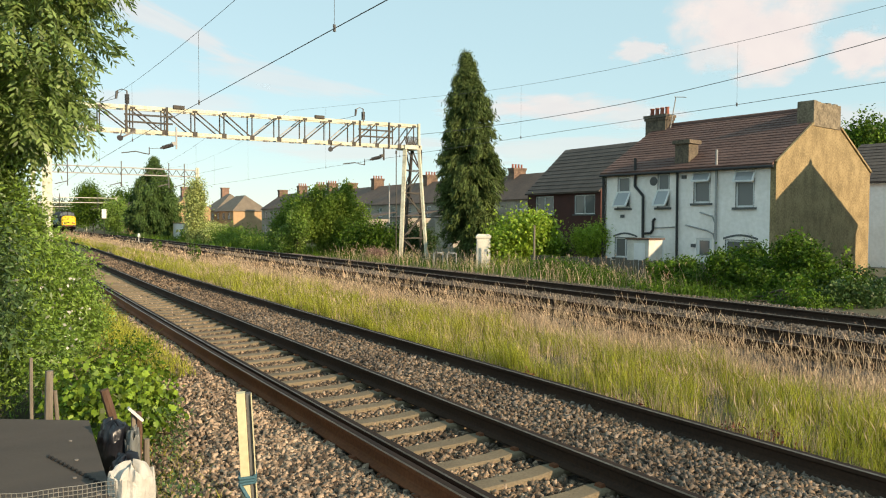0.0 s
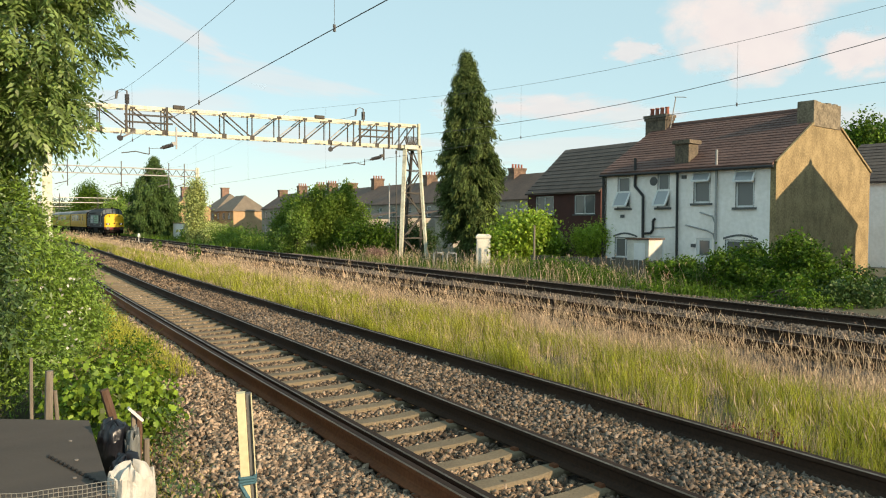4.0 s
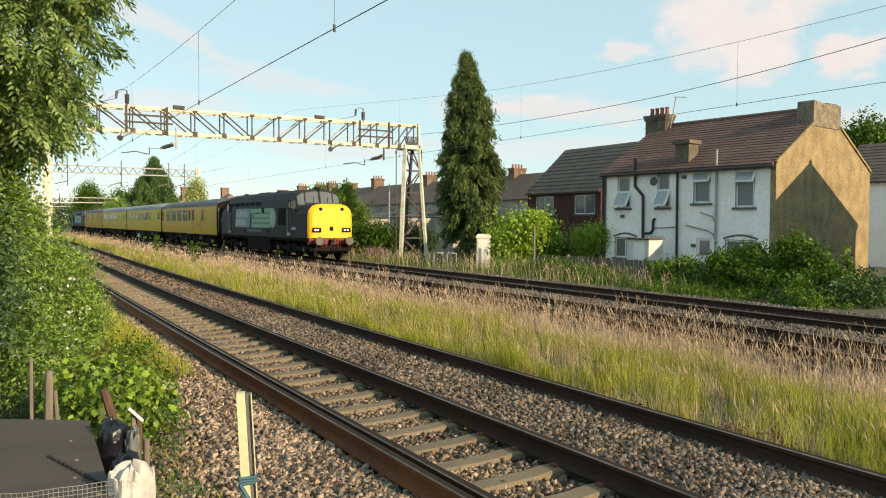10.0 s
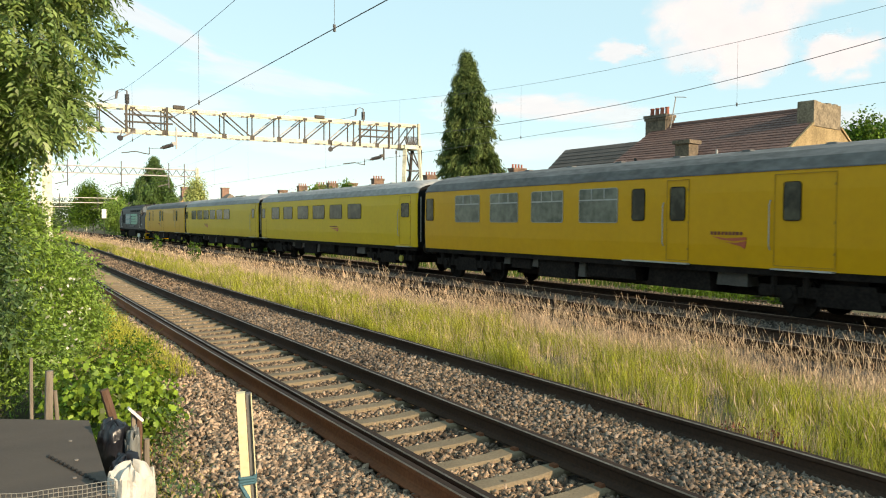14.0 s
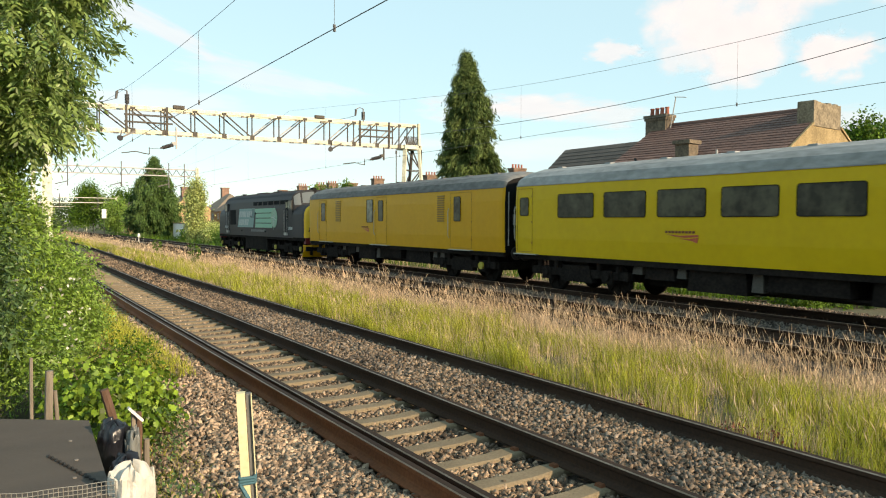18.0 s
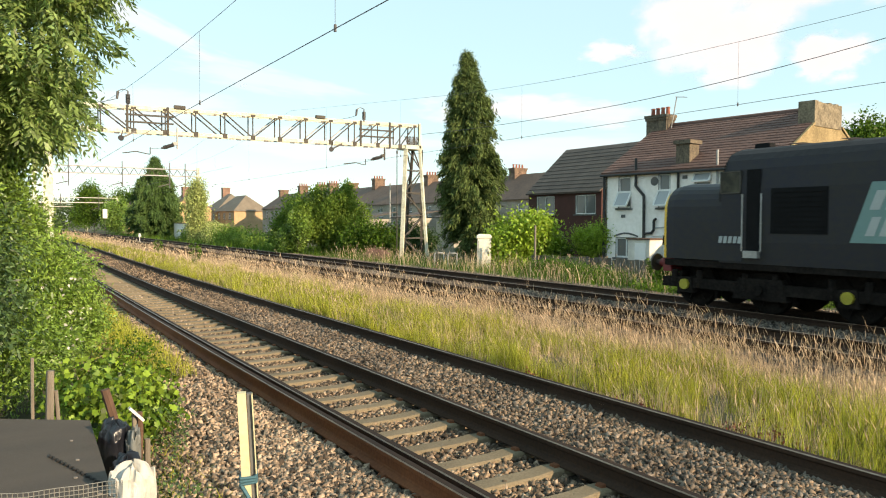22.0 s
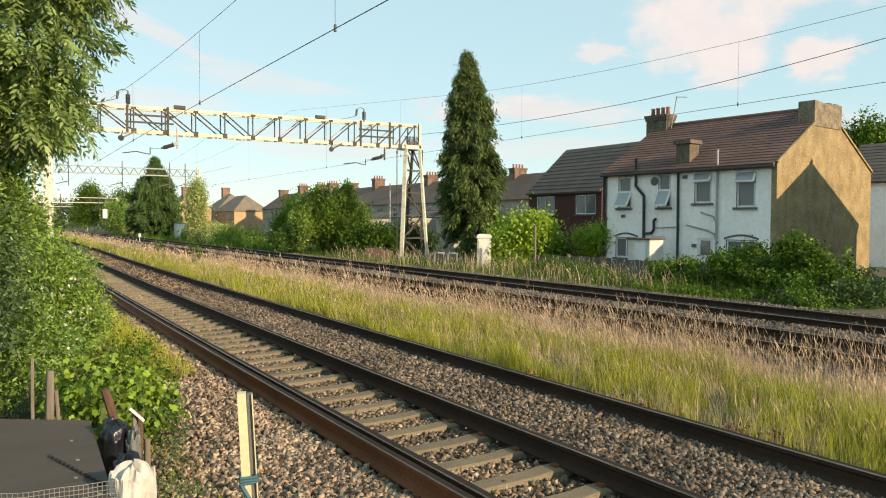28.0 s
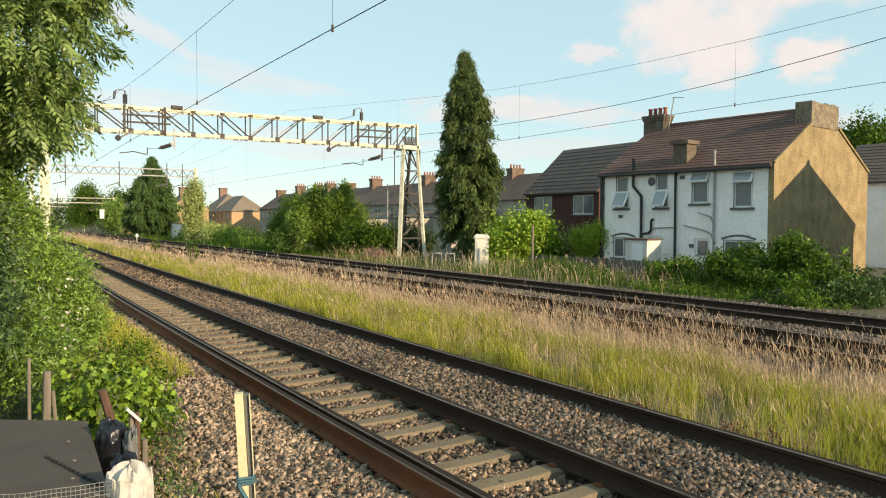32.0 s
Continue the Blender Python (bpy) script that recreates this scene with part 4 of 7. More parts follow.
def wheelset(r, parent, at, label=""):
    b = Bld()
    for x in (-0.75, 0.75):
        b.disc((x, 0, 0), r, (1, 0, 0), 0.13, 20)
        b.disc((x - math.copysign(0.05, x), 0, 0), r + 0.03, (1, 0, 0), 0.03, 20)
    b.tube((-0.75, 0, 0), (0.75, 0, 0), 0.09, 8)
    for a in range(6):
        t = a * math.pi / 3
        for x in (-0.83, 0.83):
            b.tube((x, 0, 0), (x, math.cos(t) * r * 0.85, math.sin(t) * r * 0.85), 0.03, 4)
    o = part("wheelset", b, "grime", parent, label)
    o.location = at
    return o


WHEELS = []


def bogie(veh, y, axles, r, wb, box_mat):
    b = Bld()
    ya, yb = axles[0] - 0.75, axles[-1] + 0.75
    for s in (-1, 1):
        b.box(s * 1.12 - 0.08, s * 1.12 + 0.08, ya, yb, 0.48, 0.72)
        b.box(s * 1.12 - 0.11, s * 1.12 + 0.11, (ya + yb) / 2 - 0.7, (ya + yb) / 2 + 0.7, 0.34, 0.82, top=(0, 0.15))
        for a in axles:
            b.box(s * 1.12 - 0.12, s * 1.12 + 0.12, a - 0.22, a + 0.22, 0.36, 0.74, top=(0, 0.05))
            for e in (-0.38, 0.38):
                b.tube((s * 1.16, a + e, 0.5), (s * 1.16, a + e, 0.92), 0.085, 8)
    for e in (ya, yb):
        b.box(-1.1, 1.1, e - 0.06, e + 0.06, 0.5, 0.7)
    b.box(-1.0, 1.0, (ya + yb) / 2 - 0.3, (ya + yb) / 2 + 0.3, 0.55, 0.95)
    # added core blocks daylight so the space between the wheels looks shaded
    b.box(-0.6, 0.6, ya + 0.1, yb - 0.1, 0.42, 0.98)
    for a in axles:
        b.box(-1.0, -0.86, a - r - 0.2, a - r - 0.12, 0.25, 0.6)
    o = part("bogie", b, "grime", veh)
    o.location = (0, y, 0)
    for a in axles:
        WHEELS.append((wheelset(r, o, (0, a, r)), (0, a, r), r))
        for s in (-1, 1):
            c = Bld()
            c.disc((s * 1.27, a, 0.57), 0.13, (1, 0, 0), 0.08, 12)
            part("axlebox_cover", c, box_mat if a != axles[len(axles) // 2] else "grime", o)
    return o


def buffers(veh, y, s, mat_name, z=1.05):
    """A pair of buffers and a coupling at an end; s = -1 points to the front."""
    for x in (-0.87, 0.87):
        b = Bld()
        b.tube((x, y, z), (x, y + s * 0.36, z), 0.11, 10, k=0)
        b.tube((x, y + s * 0.34, z), (x, y + s * 0.52, z), 0.07, 10, k=1)
        b.disc((x, y + s * 0.54, z), 0.23, (0, 1, 0), 0.05, 18, k=1)
        part("buffer", b, [mat_name, "buffer_steel"], veh)
    c = Bld()
    c.box(-0.1, 0.1, min(y, y + s * 0.3), max(y, y + s * 0.3), 0.95, 1.12)
    c.path([(0, y + s * 0.3, 1.0), (0.02, y + s * 0.36, 0.85), (0, y + s * 0.3, 0.62), (-0.02, y + s * 0.34, 0.5)], 0.03, 6)
    part("coupling", c, "grime", veh)
    for x in (-0.55, -0.38, 0.35, 0.5):
        p = Bld()
        p.path([(x, y, 1.1), (x, y + s * 0.14, 1.0), (x + 0.03, y + s * 0.12, 0.72), (x + 0.1, y + s * 0.05, 0.6)], 0.022, 6)
        part("brake_pipe", p, mat_name, veh)


def windows(veh, spans, z0, z1, x=-1.38, frame_mat="black", bars=False, name="window", pale=False):
    for y0, y1 in spans:
        for s in (1, -1):
            b = rounded_panel(y0, y1, z0, z1, x, 0.012, 0.055)
            if s == -1:
                b.v = [(-p[0], p[1], p[2]) for p in b.v]
                b.f = [f[::-1] for f in b.f]
            w = part(name, b, "coach_glass_pale" if pale else "coach_glass", veh)
            fr = Bld()
            xx, o = s * x, -0.02 * s
            e = 0.018
            rim = [[(xx + o, p, q) for _, p, q in rounded_panel(y0 - g, y1 + g, z0 - g, z1 + g, x, 0.01, 0.055 + g).v[:16]] for g in (e, 0.0)]
            for a in range(16):
                c_ = (a + 1) % 16
                fr.face([rim[0][a], rim[0][c_], rim[1][c_], rim[1][a]])
                wall_ = [(xx, q[1], q[2]) for q in (rim[0][a], rim[0][c_])]
                fr.face([wall_[0], wall_[1], rim[0][c_], rim[0][a]])
            if bars:
                zz = z1 - (z1 - z0) * 0.33
                fr.box(min(xx, xx + o), max(xx, xx + o), y0, y1, zz - 0.02, zz + 0.02)
                for k in (1, 2):
                    yy = y0 + (y1 - y0) * k / 3
                    fr.box(min(xx, xx + o), max(xx, xx + o), yy - 0.02, yy + 0.02, zz, z1)
            part("window_frame", fr, frame_mat, w)


def coach(label, length, body_mat, spans, zspan, doors, small, bars, decal, steps, louvres=()):
    veh = thing("railway_coach", label, "coach", group="coaches of the train")
    h = length / 2
    b = Bld()
    sec = arc_section(1.38, 1.08, 3.25, 3.86)
    ends = [(0.0, 0.97, 0.34), (0.1, 0.995, 0.2), (0.28, 1.0, 0.09), (0.6, 1.0, 0.0)]   # the roof domes down at the ends
    ends = [(-h + y, k, e) for y, k, e in ends] + [(h - y, k, e) for y, k, e in reversed(ends)]
    b.loft([[(x * k, y, z - max(0.0, z - 3.25) * e) for x, z in sec] for y, k, e in ends])
    n = len(sec)
    for a in range(7):
        for j in range(n):
            if 3 <= j <= n - 5:
                b.k[a * n + j] = 1
    b.k[-1] = b.k[-2] = 2
    roof = "roof_pale" if body_mat == "yellow_pale" else "roof_grey"
    part("body", b, [body_mat, roof, "black"], veh)
    # roof ribs, vents and gutter
    for s in (-1, 1):
        g = Bld()
        g.box(s * 1.352 - 0.015, s * 1.352 + 0.015, -h + 0.05, h - 0.05, 3.235, 3.265)
        part("gutter", g, roof, veh)
    for k in range(9):
        y = -h + 1.4 + k * (length - 2.8) / 8
        v = Bld()
        v.box(-0.75, -0.45, y - 0.16, y + 0.16, 3.68, 3.83, top=(0.06, 0.05))
        part("roof_vent", v, roof, veh)
    for s in (-1, 1):
        w = Bld()
        w.box(-0.42, 0.42, s * h - 0.02 if s > 0 else s * h - 0.26, s * h + 0.26 if s > 0 else s * h + 0.02, 1.15, 3.3)
        for k in range(4):
            yy = s * (h + 0.05 + 0.055 * k)
            w.box(-0.46, 0.46, yy - 0.012, yy + 0.012, 1.1, 3.36)
        part("gangway", w, "black", veh)
        buffers(veh, s * h, s, "grime")
        e = Bld()
        e.tube((-1.2, s * (h + 0.03), 1.3), (-1.2, s * (h + 0.03), 3.1), 0.018, 6)
        e.box(-1.0, -0.7, s * h - 0.03, s * h + 0.05, 2.0, 2.35)
        part("end_fittings", e, "step", veh)
    sb = Bld()
    for s in (-1, 1):
        sb.box(s * 1.27 - 0.05, s * 1.27 + 0.05, -h + 0.1, h - 0.1, 0.93, 1.1)
    sb.box(-1.2, 1.2, -h + 0.1, h - 0.1, 1.0, 1.09)
    part("solebar", sb, "grime", veh)
    # underframe gear
    for y0, y1, z0 in ((-3.6, -1.6, 0.45), (-1.2, 0.7, 0.55), (1.2, 2.9, 0.40), (3.3, 4.3, 0.6)):
        u = Bld()
        u.box(-1.2, -0.5, y0, y1, z0, 0.98, top=(0.02, 0.06))
        part("equipment_box", u, "grime", veh)
        u = Bld()
        u.box(0.5, 1.2, y0 + 0.2, y1 - 0.1, z0 + 0.05, 0.98)
        part("equipment_box", u, "grime", veh)
    # made-up keel closes the gap so the underside reads as deep shade
    kg = Bld()
    kg.box(-0.42, 0.42, -h + 4.7, h - 4.7, 0.36, 1.0, top=(0.06, 0.2))
    part("shade_keel", kg, "grime", veh)
    for y0, y1, z0 in ((-4.6, -3.75, 0.62), (0.8, 1.1, 0.5), (2.95, 3.25, 0.68), (4.4, 4.75, 0.7)):
        bx = Bld()
        bx.box(-1.18, -0.75, y0, y1, z0, 0.98, top=(0.03, 0.03))
        part("equipment_case", bx, "steel_dark", veh, "small grey underframe case")
    for s in (-1, 1):
        tr = Bld()
        tr.bar((s * 0.95, -h + 4.6, 0.95), (s * 0.95, -2.2, 0.5), 0.06, 0.06).bar((s * 0.95, -2.2, 0.5), (s * 0.95, 2.2, 0.5), 0.06, 0.06).bar((s * 0.95, 2.2, 0.5), (s * 0.95, h - 4.6, 0.95), 0.06, 0.06)
        part("truss", tr, "grime", veh)
    for s in (-1, 1):
        bogie(veh, s * (h - 2.75), (-1.3, 1.3), 0.46, 2.6, "axle_yellow" if s < 0 else "grime")
    windows(veh, [(a - h, c - h) for a, c in spans], *zspan, bars=bars, frame_mat="step" if bars else "black", pale=body_mat == "yellow_deep")
    windows(veh, [(a - h, c - h) for a, c in small], zspan[0] + 0.06, zspan[1] - 0.06, frame_mat="black", name="door_window")
    for y0, y1 in doors:
        for s in (-1, 1):
            d = Bld()
            xa, xb, o = min(s * 1.379, s * 1.386), max(s * 1.379, s * 1.386), 0.007
            a, c = y0 - h, y1 - h
            # a thin rebate line all round the leaf
            for q in ((a - o, a + o, 1.16, 3.15), (c - o, c + o, 1.16, 3.15), (a - o, c + o, 1.15, 1.165), (a - o, c + o, 3.145, 3.16)):
                d.box(xa, xb, *q)
            dr = part("door", d, "door_line", veh, "dark joint round a door leaf")
            for zz in (1.45, 2.1, 2.9):
                hg = Bld()
                hg.box(s * 1.387 - 0.010, s * 1.387 + 0.010, a - 0.012, a + 0.03, zz - 0.03, zz + 0.03)
                part("hinge", hg, "door_line", dr)
            d = Bld()
            d.path([(s * 1.385, y1 - h + 0.1, 1.5), (s * 1.43, y1 - h + 0.1, 1.6), (s * 1.43, y1 - h + 0.1, 2.5), (s * 1.385, y1 - h + 0.1, 2.6)], 0.014, 6)
            part("handrail", d, "step", dr, "pale grab rail")
    for y0, y1 in louvres:
        for s in (-1, 1):
            lv = Bld()
            for k in range(12):
                z = 2.1 + k * 0.085
                lv.box(s * 1.385 - 0.018, s * 1.385 + 0.018, y0 - h, y1 - h, z, z + 0.05)
            part("louvre", lv, "louvre", veh, "yellow slatted vent")
    for y0, y1 in steps:
        st = Bld()
        st.box(-1.52, -1.36, y0 - h, y1 - h, 1.07, 1.10)
        part("step_board", st, "step", veh)
    if decal:
        y0, y1, z0, z1 = decal
        d = Bld()
        a, c = y0 - h, y1 - h
        L_, H_ = c - a, z1 - z0

        def leaf_shape(pts, k):
            d.loft([[(xq, c - L_ * u, z0 + H_ * w) for u, w in pts] for xq in (-1.384, -1.394)], k=k)
        for k in range(9):   # a line of small dark letters
            leaf_shape([(0.0 + 0.1 * k, 0.80), (0.07 + 0.1 * k, 0.80), (0.07 + 0.1 * k, 1.0), (0.0 + 0.1 * k, 1.0)], 0)
        leaf_shape([(0.05, 0.70), (0.45, 0.60), (0.97, 0.70), (0.98, 0.52), (0.60, 0.44), (0.30, 0.52)], 1)
        leaf_shape([(0.42, 0.36), (0.70, 0.34), (0.98, 0.46), (0.94, 0.0), (0.82, 0.16), (0.62, 0.26)], 1)
        part("emblem", d, ["letter_maroon", "red_decal"], veh, "small maroon and orange-red swoosh emblem")
    return veh


def loco(label, band, grille, dark=False):
    """A nose-ended diesel locomotive with a dark blue body; band: spans of high side windows; grille: span of the big side grille."""
    veh = thing("diesel_locomotive", label, "locomotive", group="locomotives of the train")
    L = 17.0
    h = L / 2
    body = Bld()
    sec = arc_section(1.35, 1.16, 3.32, 3.90, 11)
    n = len(sec)
    # main body between the windscreens, which bow forward in plan and lean back
    def back(x):
        a = abs(x)
        return 0.1 * (a / 0.9) ** 2 if a < 0.9 else 0.1 + 0.26 * (1 - math.cos(math.asin(min(1.0, (a - 0.9) / 0.435))))

    def front(x, z, s, out=0.0):
        return s * (h - 1.45 - back(x) - max(0.0, z - 2.85) * 0.34 + out)

    def arch(x):
        return 3.32 + 0.58 * max(0.0, 1 - (x / 1.315) ** 2) ** 0.4

    def across(a, b, n):
        """Steps across the cab front, closer together round the corners."""
        ta, tb = (math.asin(max(-1, min(1, q / 1.335))) for q in (a, b))
        return [1.335 * math.sin(ta + (tb - ta) * i / (n - 1)) for i in range(n)]

    def sheet(x0, x1, zlow, drop, s, out, n, m=6):
        """A piece of the bowed cab front from zlow up to the roof's arch less drop."""
        g = Bld()
        cols = [[(x + math.copysign(out * min(1.0, abs(x) / 1.3), x), front(x, z, s, out), z) for z in [zlow + (arch(x) - drop - zlow) * i / (m - 1) for i in range(m)]] for x in across(x0, x1, n)]
        for a, b in zip(cols, cols[1:]):
            for i in range(m - 1):
                q = [a[i], b[i], b[i + 1], a[i + 1]]
                g.face(q if s < 0 else q[::-1])
        g.weld = True
        return g

    body.loft([[(x, front(x, z, -1), z) for x, z in sec], [(x, -h + 2.75, z) for x, z in sec], [(x, h - 2.75, z) for x, z in sec], [(x, front(x, z, 1), z) for x, z in sec]], caps=False)
    for a in range(3):
        for j in range(n):
            if 4 <= j <= n - 6:
                body.k[a * n + j] = 1
    paint = "navy_dusty" if dark else "navy"
    part("body", body, [paint, "loco_roof"], veh)
    # noses
    for s in (-1, 1):
        rings = []
        for t, w, top in ((2.4, 1.345, 3.06), (0.9, 1.335, 3.08), (0.40, 1.325, 3.10), (0.15, 1.30, 3.06), (0.02, 1.23, 2.98), (-0.06, 1.10, 2.86)):
            r = []
            for i in range(17):
                a = math.pi * i / 16
                x = w * math.copysign(abs(math.cos(a)) ** 0.55, math.cos(a))
                z = 2.15 + (top - 2.15) * math.sin(a) ** 0.62
                r.append((x, s * (h + 0.02 - t), z))
            r = [(w * 0.995, r[0][1], 1.2)] + r + [(-w * 0.995, r[-1][1], 1.2)]
            rings.append(r if s > 0 else r[::-1])
        nose = Bld().loft(rings)
        m = len(rings[0])
        for a in range(5):
            for j in range(m):
                if a >= 1:
                    nose.k[a * m + j] = 0
                if a >= 3:
                    nose.k[a * m + j] = 1
        nose.k[-1] = 1
        nose.k[-2] = 0
        part("nose", nose, [paint, "yellow_nose"], veh, "rounded nose with a yellow front", smooth=False)
        # bowed cab front with two windscreens and two quarter lights
        part("cab_front", sheet(-1.335, 1.335, 2.6, 0.0, s, 0.0, 27), "loco_roof", veh, smooth=True)
        for x0, x1 in ((-0.77, -0.07), (0.07, 0.77)):
            w = part("windscreen", sheet(x0, x1, 3.13, 0.12, s, 0.014, 6), "windscreen", veh, "cab windscreen pane", smooth=True)
            wp_ = Bld()
            wp_.path([((x0 + x1) / 2, front(0.4, 3.06, s, 0.04), 3.06), ((x0 + x1) / 2 + 0.12, front(0.5, 3.5, s, 0.035), 3.5)], 0.012, 5)
            part("wiper", wp_, "black", w)
        for x0, x1 in ((-1.235, -0.86), (0.86, 1.235)):
            part("quarter_window", sheet(x0, x1, 3.02, 0.09, s, 0.014, 10), "windscreen", veh, "curved cab corner window", smooth=True)
        # lamps, beam, buffers
        for x in (-0.62, 0.62):
            b = Bld()
            b.disc((x, s * (h + 0.075), 2.76), 0.09, (0, 1, 0), 0.1, 14)
            part("marker_lamp", b, "grime", veh, "round dark lamp hood on the nose")
            c = Bld()
            xx = math.copysign(0.86, x)
            c.box(xx - 0.25, xx + 0.25, min(s * (h + 0.02), s * (h + 0.16)), max(s * (h + 0.02), s * (h + 0.16)), 1.52, 1.76, top=(0.02, 0))
            lh = part("lamp_housing", c, "grime", veh)
            for dx in (-0.1, 0.06):
                d = Bld()
                d.disc((xx + dx, s * (h + 0.165), 1.64), 0.05, (0, 1, 0), 0.03, 12)
                part("headlight", d, "headlight" if s < 0 and not dark else "coach_glass", lh)
        e = Bld()
        e.box(-0.1, 0.1, min(s * (h + 0.04), s * (h + 0.11)), max(s * (h + 0.04), s * (h + 0.11)), 1.6, 1.82)
        part("lamp_bracket", e, "grime", veh)
        bb = Bld()
        bb.box(-1.25, 1.25, min(s * (h - 0.25), s * h), max(s * (h - 0.25), s * h), 0.86, 1.2)
        part("buffer_beam", bb, "red_buffer", veh, "red buffer beam")
        buffers(veh, s * h, s, "red_buffer")
        if dark and s < 0:   # big curved plough blade
            pl = Bld()
            pl.loft([[(x, -h + 0.05 + 0.35 * (x / 1.3) ** 2 - 0.22 * math.sin(2.2 * v), 0.16 + 0.66 * v) for v in (0.0, 0.2, 0.4, 0.6, 0.8, 1.0)]
                     + [(x, -h + 0.09 + 0.35 * (x / 1.3) ** 2 - 0.22 * math.sin(2.2 * v), 0.16 + 0.66 * v) for v in (1.0, 0.8, 0.6, 0.4, 0.2, 0.0)] for x in (-1.3, -0.9, -0.45, 0.0, 0.45, 0.9, 1.3)])
            part("plough_blade", pl, "yellow_deep", veh, "yellow curved plough blade below the buffers")
        pl = Bld()
        pl.box(-1.2, 1.2, min(s * (h - 0.5), s * (h - 0.4)), max(s * (h - 0.5), s * (h - 0.4)), 0.3, 0.88, top=(0.1, 0))
        part("snow_plough", pl, "grime", veh)
        # horn box between the windscreens
        hb = Bld()
        hb.box(-0.13, 0.13, min(s * (h - 2.25), s * (h - 1.75)), max(s * (h - 2.25), s * (h - 1.75)), 3.72, 4.02, top=(0.03, 0.06))
        part("horn_box", hb, "black", veh)
        # cab door, side window, handrails and steps
        ya = s * (h - 2.66)
        for sx in (-1, 1):
            d = Bld()
            d.box(sx * 1.352 - 0.012, sx * 1.352 + 0.012, ya - 0.17, ya + 0.17, 1.45, 3.3)
            dr = part("cab_door", d, "black", veh)
            for o in (-0.24, 0.24):
                r = Bld()
                r.tube((sx * 1.42, ya + o, 1.45), (sx * 1.42, ya + o, 2.75), 0.017, 6)
                part("handrail", r, "step", dr)
            st = Bld()
            st.box(sx * 1.40 - 0.06, sx * 1.40 + 0.06, ya - 0.18, ya + 0.18, 1.30, 1.46)
            part("footstep", st, "step", dr, "pale grey step below the door")
            yw = s * (h - 2.06)
            w = Bld()
            w.box(sx * 1.352 - 0.014, sx * 1.352 + 0.014, yw - 0.25, yw + 0.25, 2.80, 3.26)
            cw = part("cab_window", w, "coach_glass", veh)
            if s < 0:
                w = Bld()   # pale plate on the glass paints the lit seat back and bulkhead
                w.box(sx * 1.368 - 0.004, sx * 1.368 + 0.004, yw - 0.22 * s - 0.09, yw - 0.22 * s + 0.16, 2.84, 3.22)
                part("cab_light_patch", w, "cab_glow", cw, "pale plate on the glass painting the lit cab interior")
                # the door's pane carries the same painted interior light
                w = Bld()
                w.box(sx * 1.368 - 0.004, sx * 1.368 + 0.004, ya - 0.09, ya + 0.09, 2.86, 3.18)
                part("door_pane", w, "cab_glow", dr, "small pale pane painting the lit cab interior in the door")
            tr = Bld()
            for q in ((-0.28, -0.25, 2.77, 3.29), (0.25, 0.28, 2.77, 3.29), (-0.28, 0.28, 2.77, 2.80), (-0.28, 0.28, 3.26, 3.29)):
                tr.box(sx * 1.356 - 0.018, sx * 1.356 + 0.018, yw + q[0], yw + q[1], q[2], q[3])
            part("window_frame", tr, "steel_dark", veh)
    # side details
    for y0, y1 in band:
        for sx in (-1, 1):
            w = Bld()
            w.box(sx * 1.325 - 0.03, sx * 1.325 + 0.03, y0 - h, y1 - h, 3.08, 3.30)
            ew = part("engine_room_window", w, "black", veh)
            pl = Bld()
            pl.bar((sx * 1.345, y0 - h - 0.05, 3.06), (sx * 1.31, y0 - h - 0.03, 3.33), 0.05, 0.05)
            part("window_pillar", pl, "buffer_steel", ew)
    for sx in (-1, 1):
        g = Bld()
        y0, y1 = grille
        g.box(sx * 1.352 - 0.012, sx * 1.352 + 0.012, y0 - h, y1 - h, 1.86, 2.86)
        gr = part("side_grille", g, "black", veh)
        for k in range(9):
            s1 = Bld()
            z = 1.92 + k * 0.105
            s1.box(sx * 1.365 - 0.014, sx * 1.365 + 0.014, y0 - h + 0.04, y1 - h - 0.04, z, z + 0.035)
            part("slat", s1, "black", gr)
    # livery: a slanting grey-teal panel with two lines of bars, running into green stripes and a pale compass disc
    def slab(q, d=0.006):
        return Bld().loft([[(-1.352, a - h, c) for a, c in q], [(-1.352 - d, a - h, c) for a, c in q]])

    def skew(y0, y1, z0, z1, k=0.12, d=0.006):
        return slab([(y1 + k, z0), (y0 + k, z0), (y0, z1), (y1, z1)], d)
    a0, a1, disc = (8.4, 11.72, 4.78) if dark else (9.7, 12.92, 5.52)
    part("livery_panel", skew(a0, a1, 1.70, 2.91, 0.42), "teal_pale" if dark else "teal", veh, "grey-teal slanting livery panel")
    part("panel_patch", skew(a0 - 0.02, a0 + 0.62, 2.30, 2.89, 0.2, 0.009), "teal_dark", veh, "darker replaced panel")
    # slanting letters as plain bars, of uneven widths
    for widths, zl, zh, y in (((0.36, 0.12, 0.34, 0.30, 0.34, 0.32, 0.0, 0.36, 0.38, 0.12, 0.30), 2.36, 2.74, a1 - 0.10), ((0.32, 0.30, 0.34, 0.36, 0.12, 0.34, 0.30, 0.32), 1.84, 2.22, a1 - 0.02)):
        for w in widths:
            if w:
                part("lettering_bar", skew(y - w * 0.55, y, zl, zh, 0.14, 0.014), "decal", veh, "pale slanting bar of lettering")
            y -= (w or 0.16) * (0.84 if w != 0.12 else 1.35)
    for k in range(4):
        z = 1.70 + k * 0.308
        far_end = (disc + 0.30, disc + 0.42, disc + 0.20, disc - 0.22)[k]
        near_end = a0 - 0.06 - 0.06 * k if k != 3 else a0 + 0.02
        part("livery_stripe", skew(far_end, near_end, z, z + 0.255, 0.07), "green_pale" if dark else "green", veh, "green livery stripe")
    c = Bld()
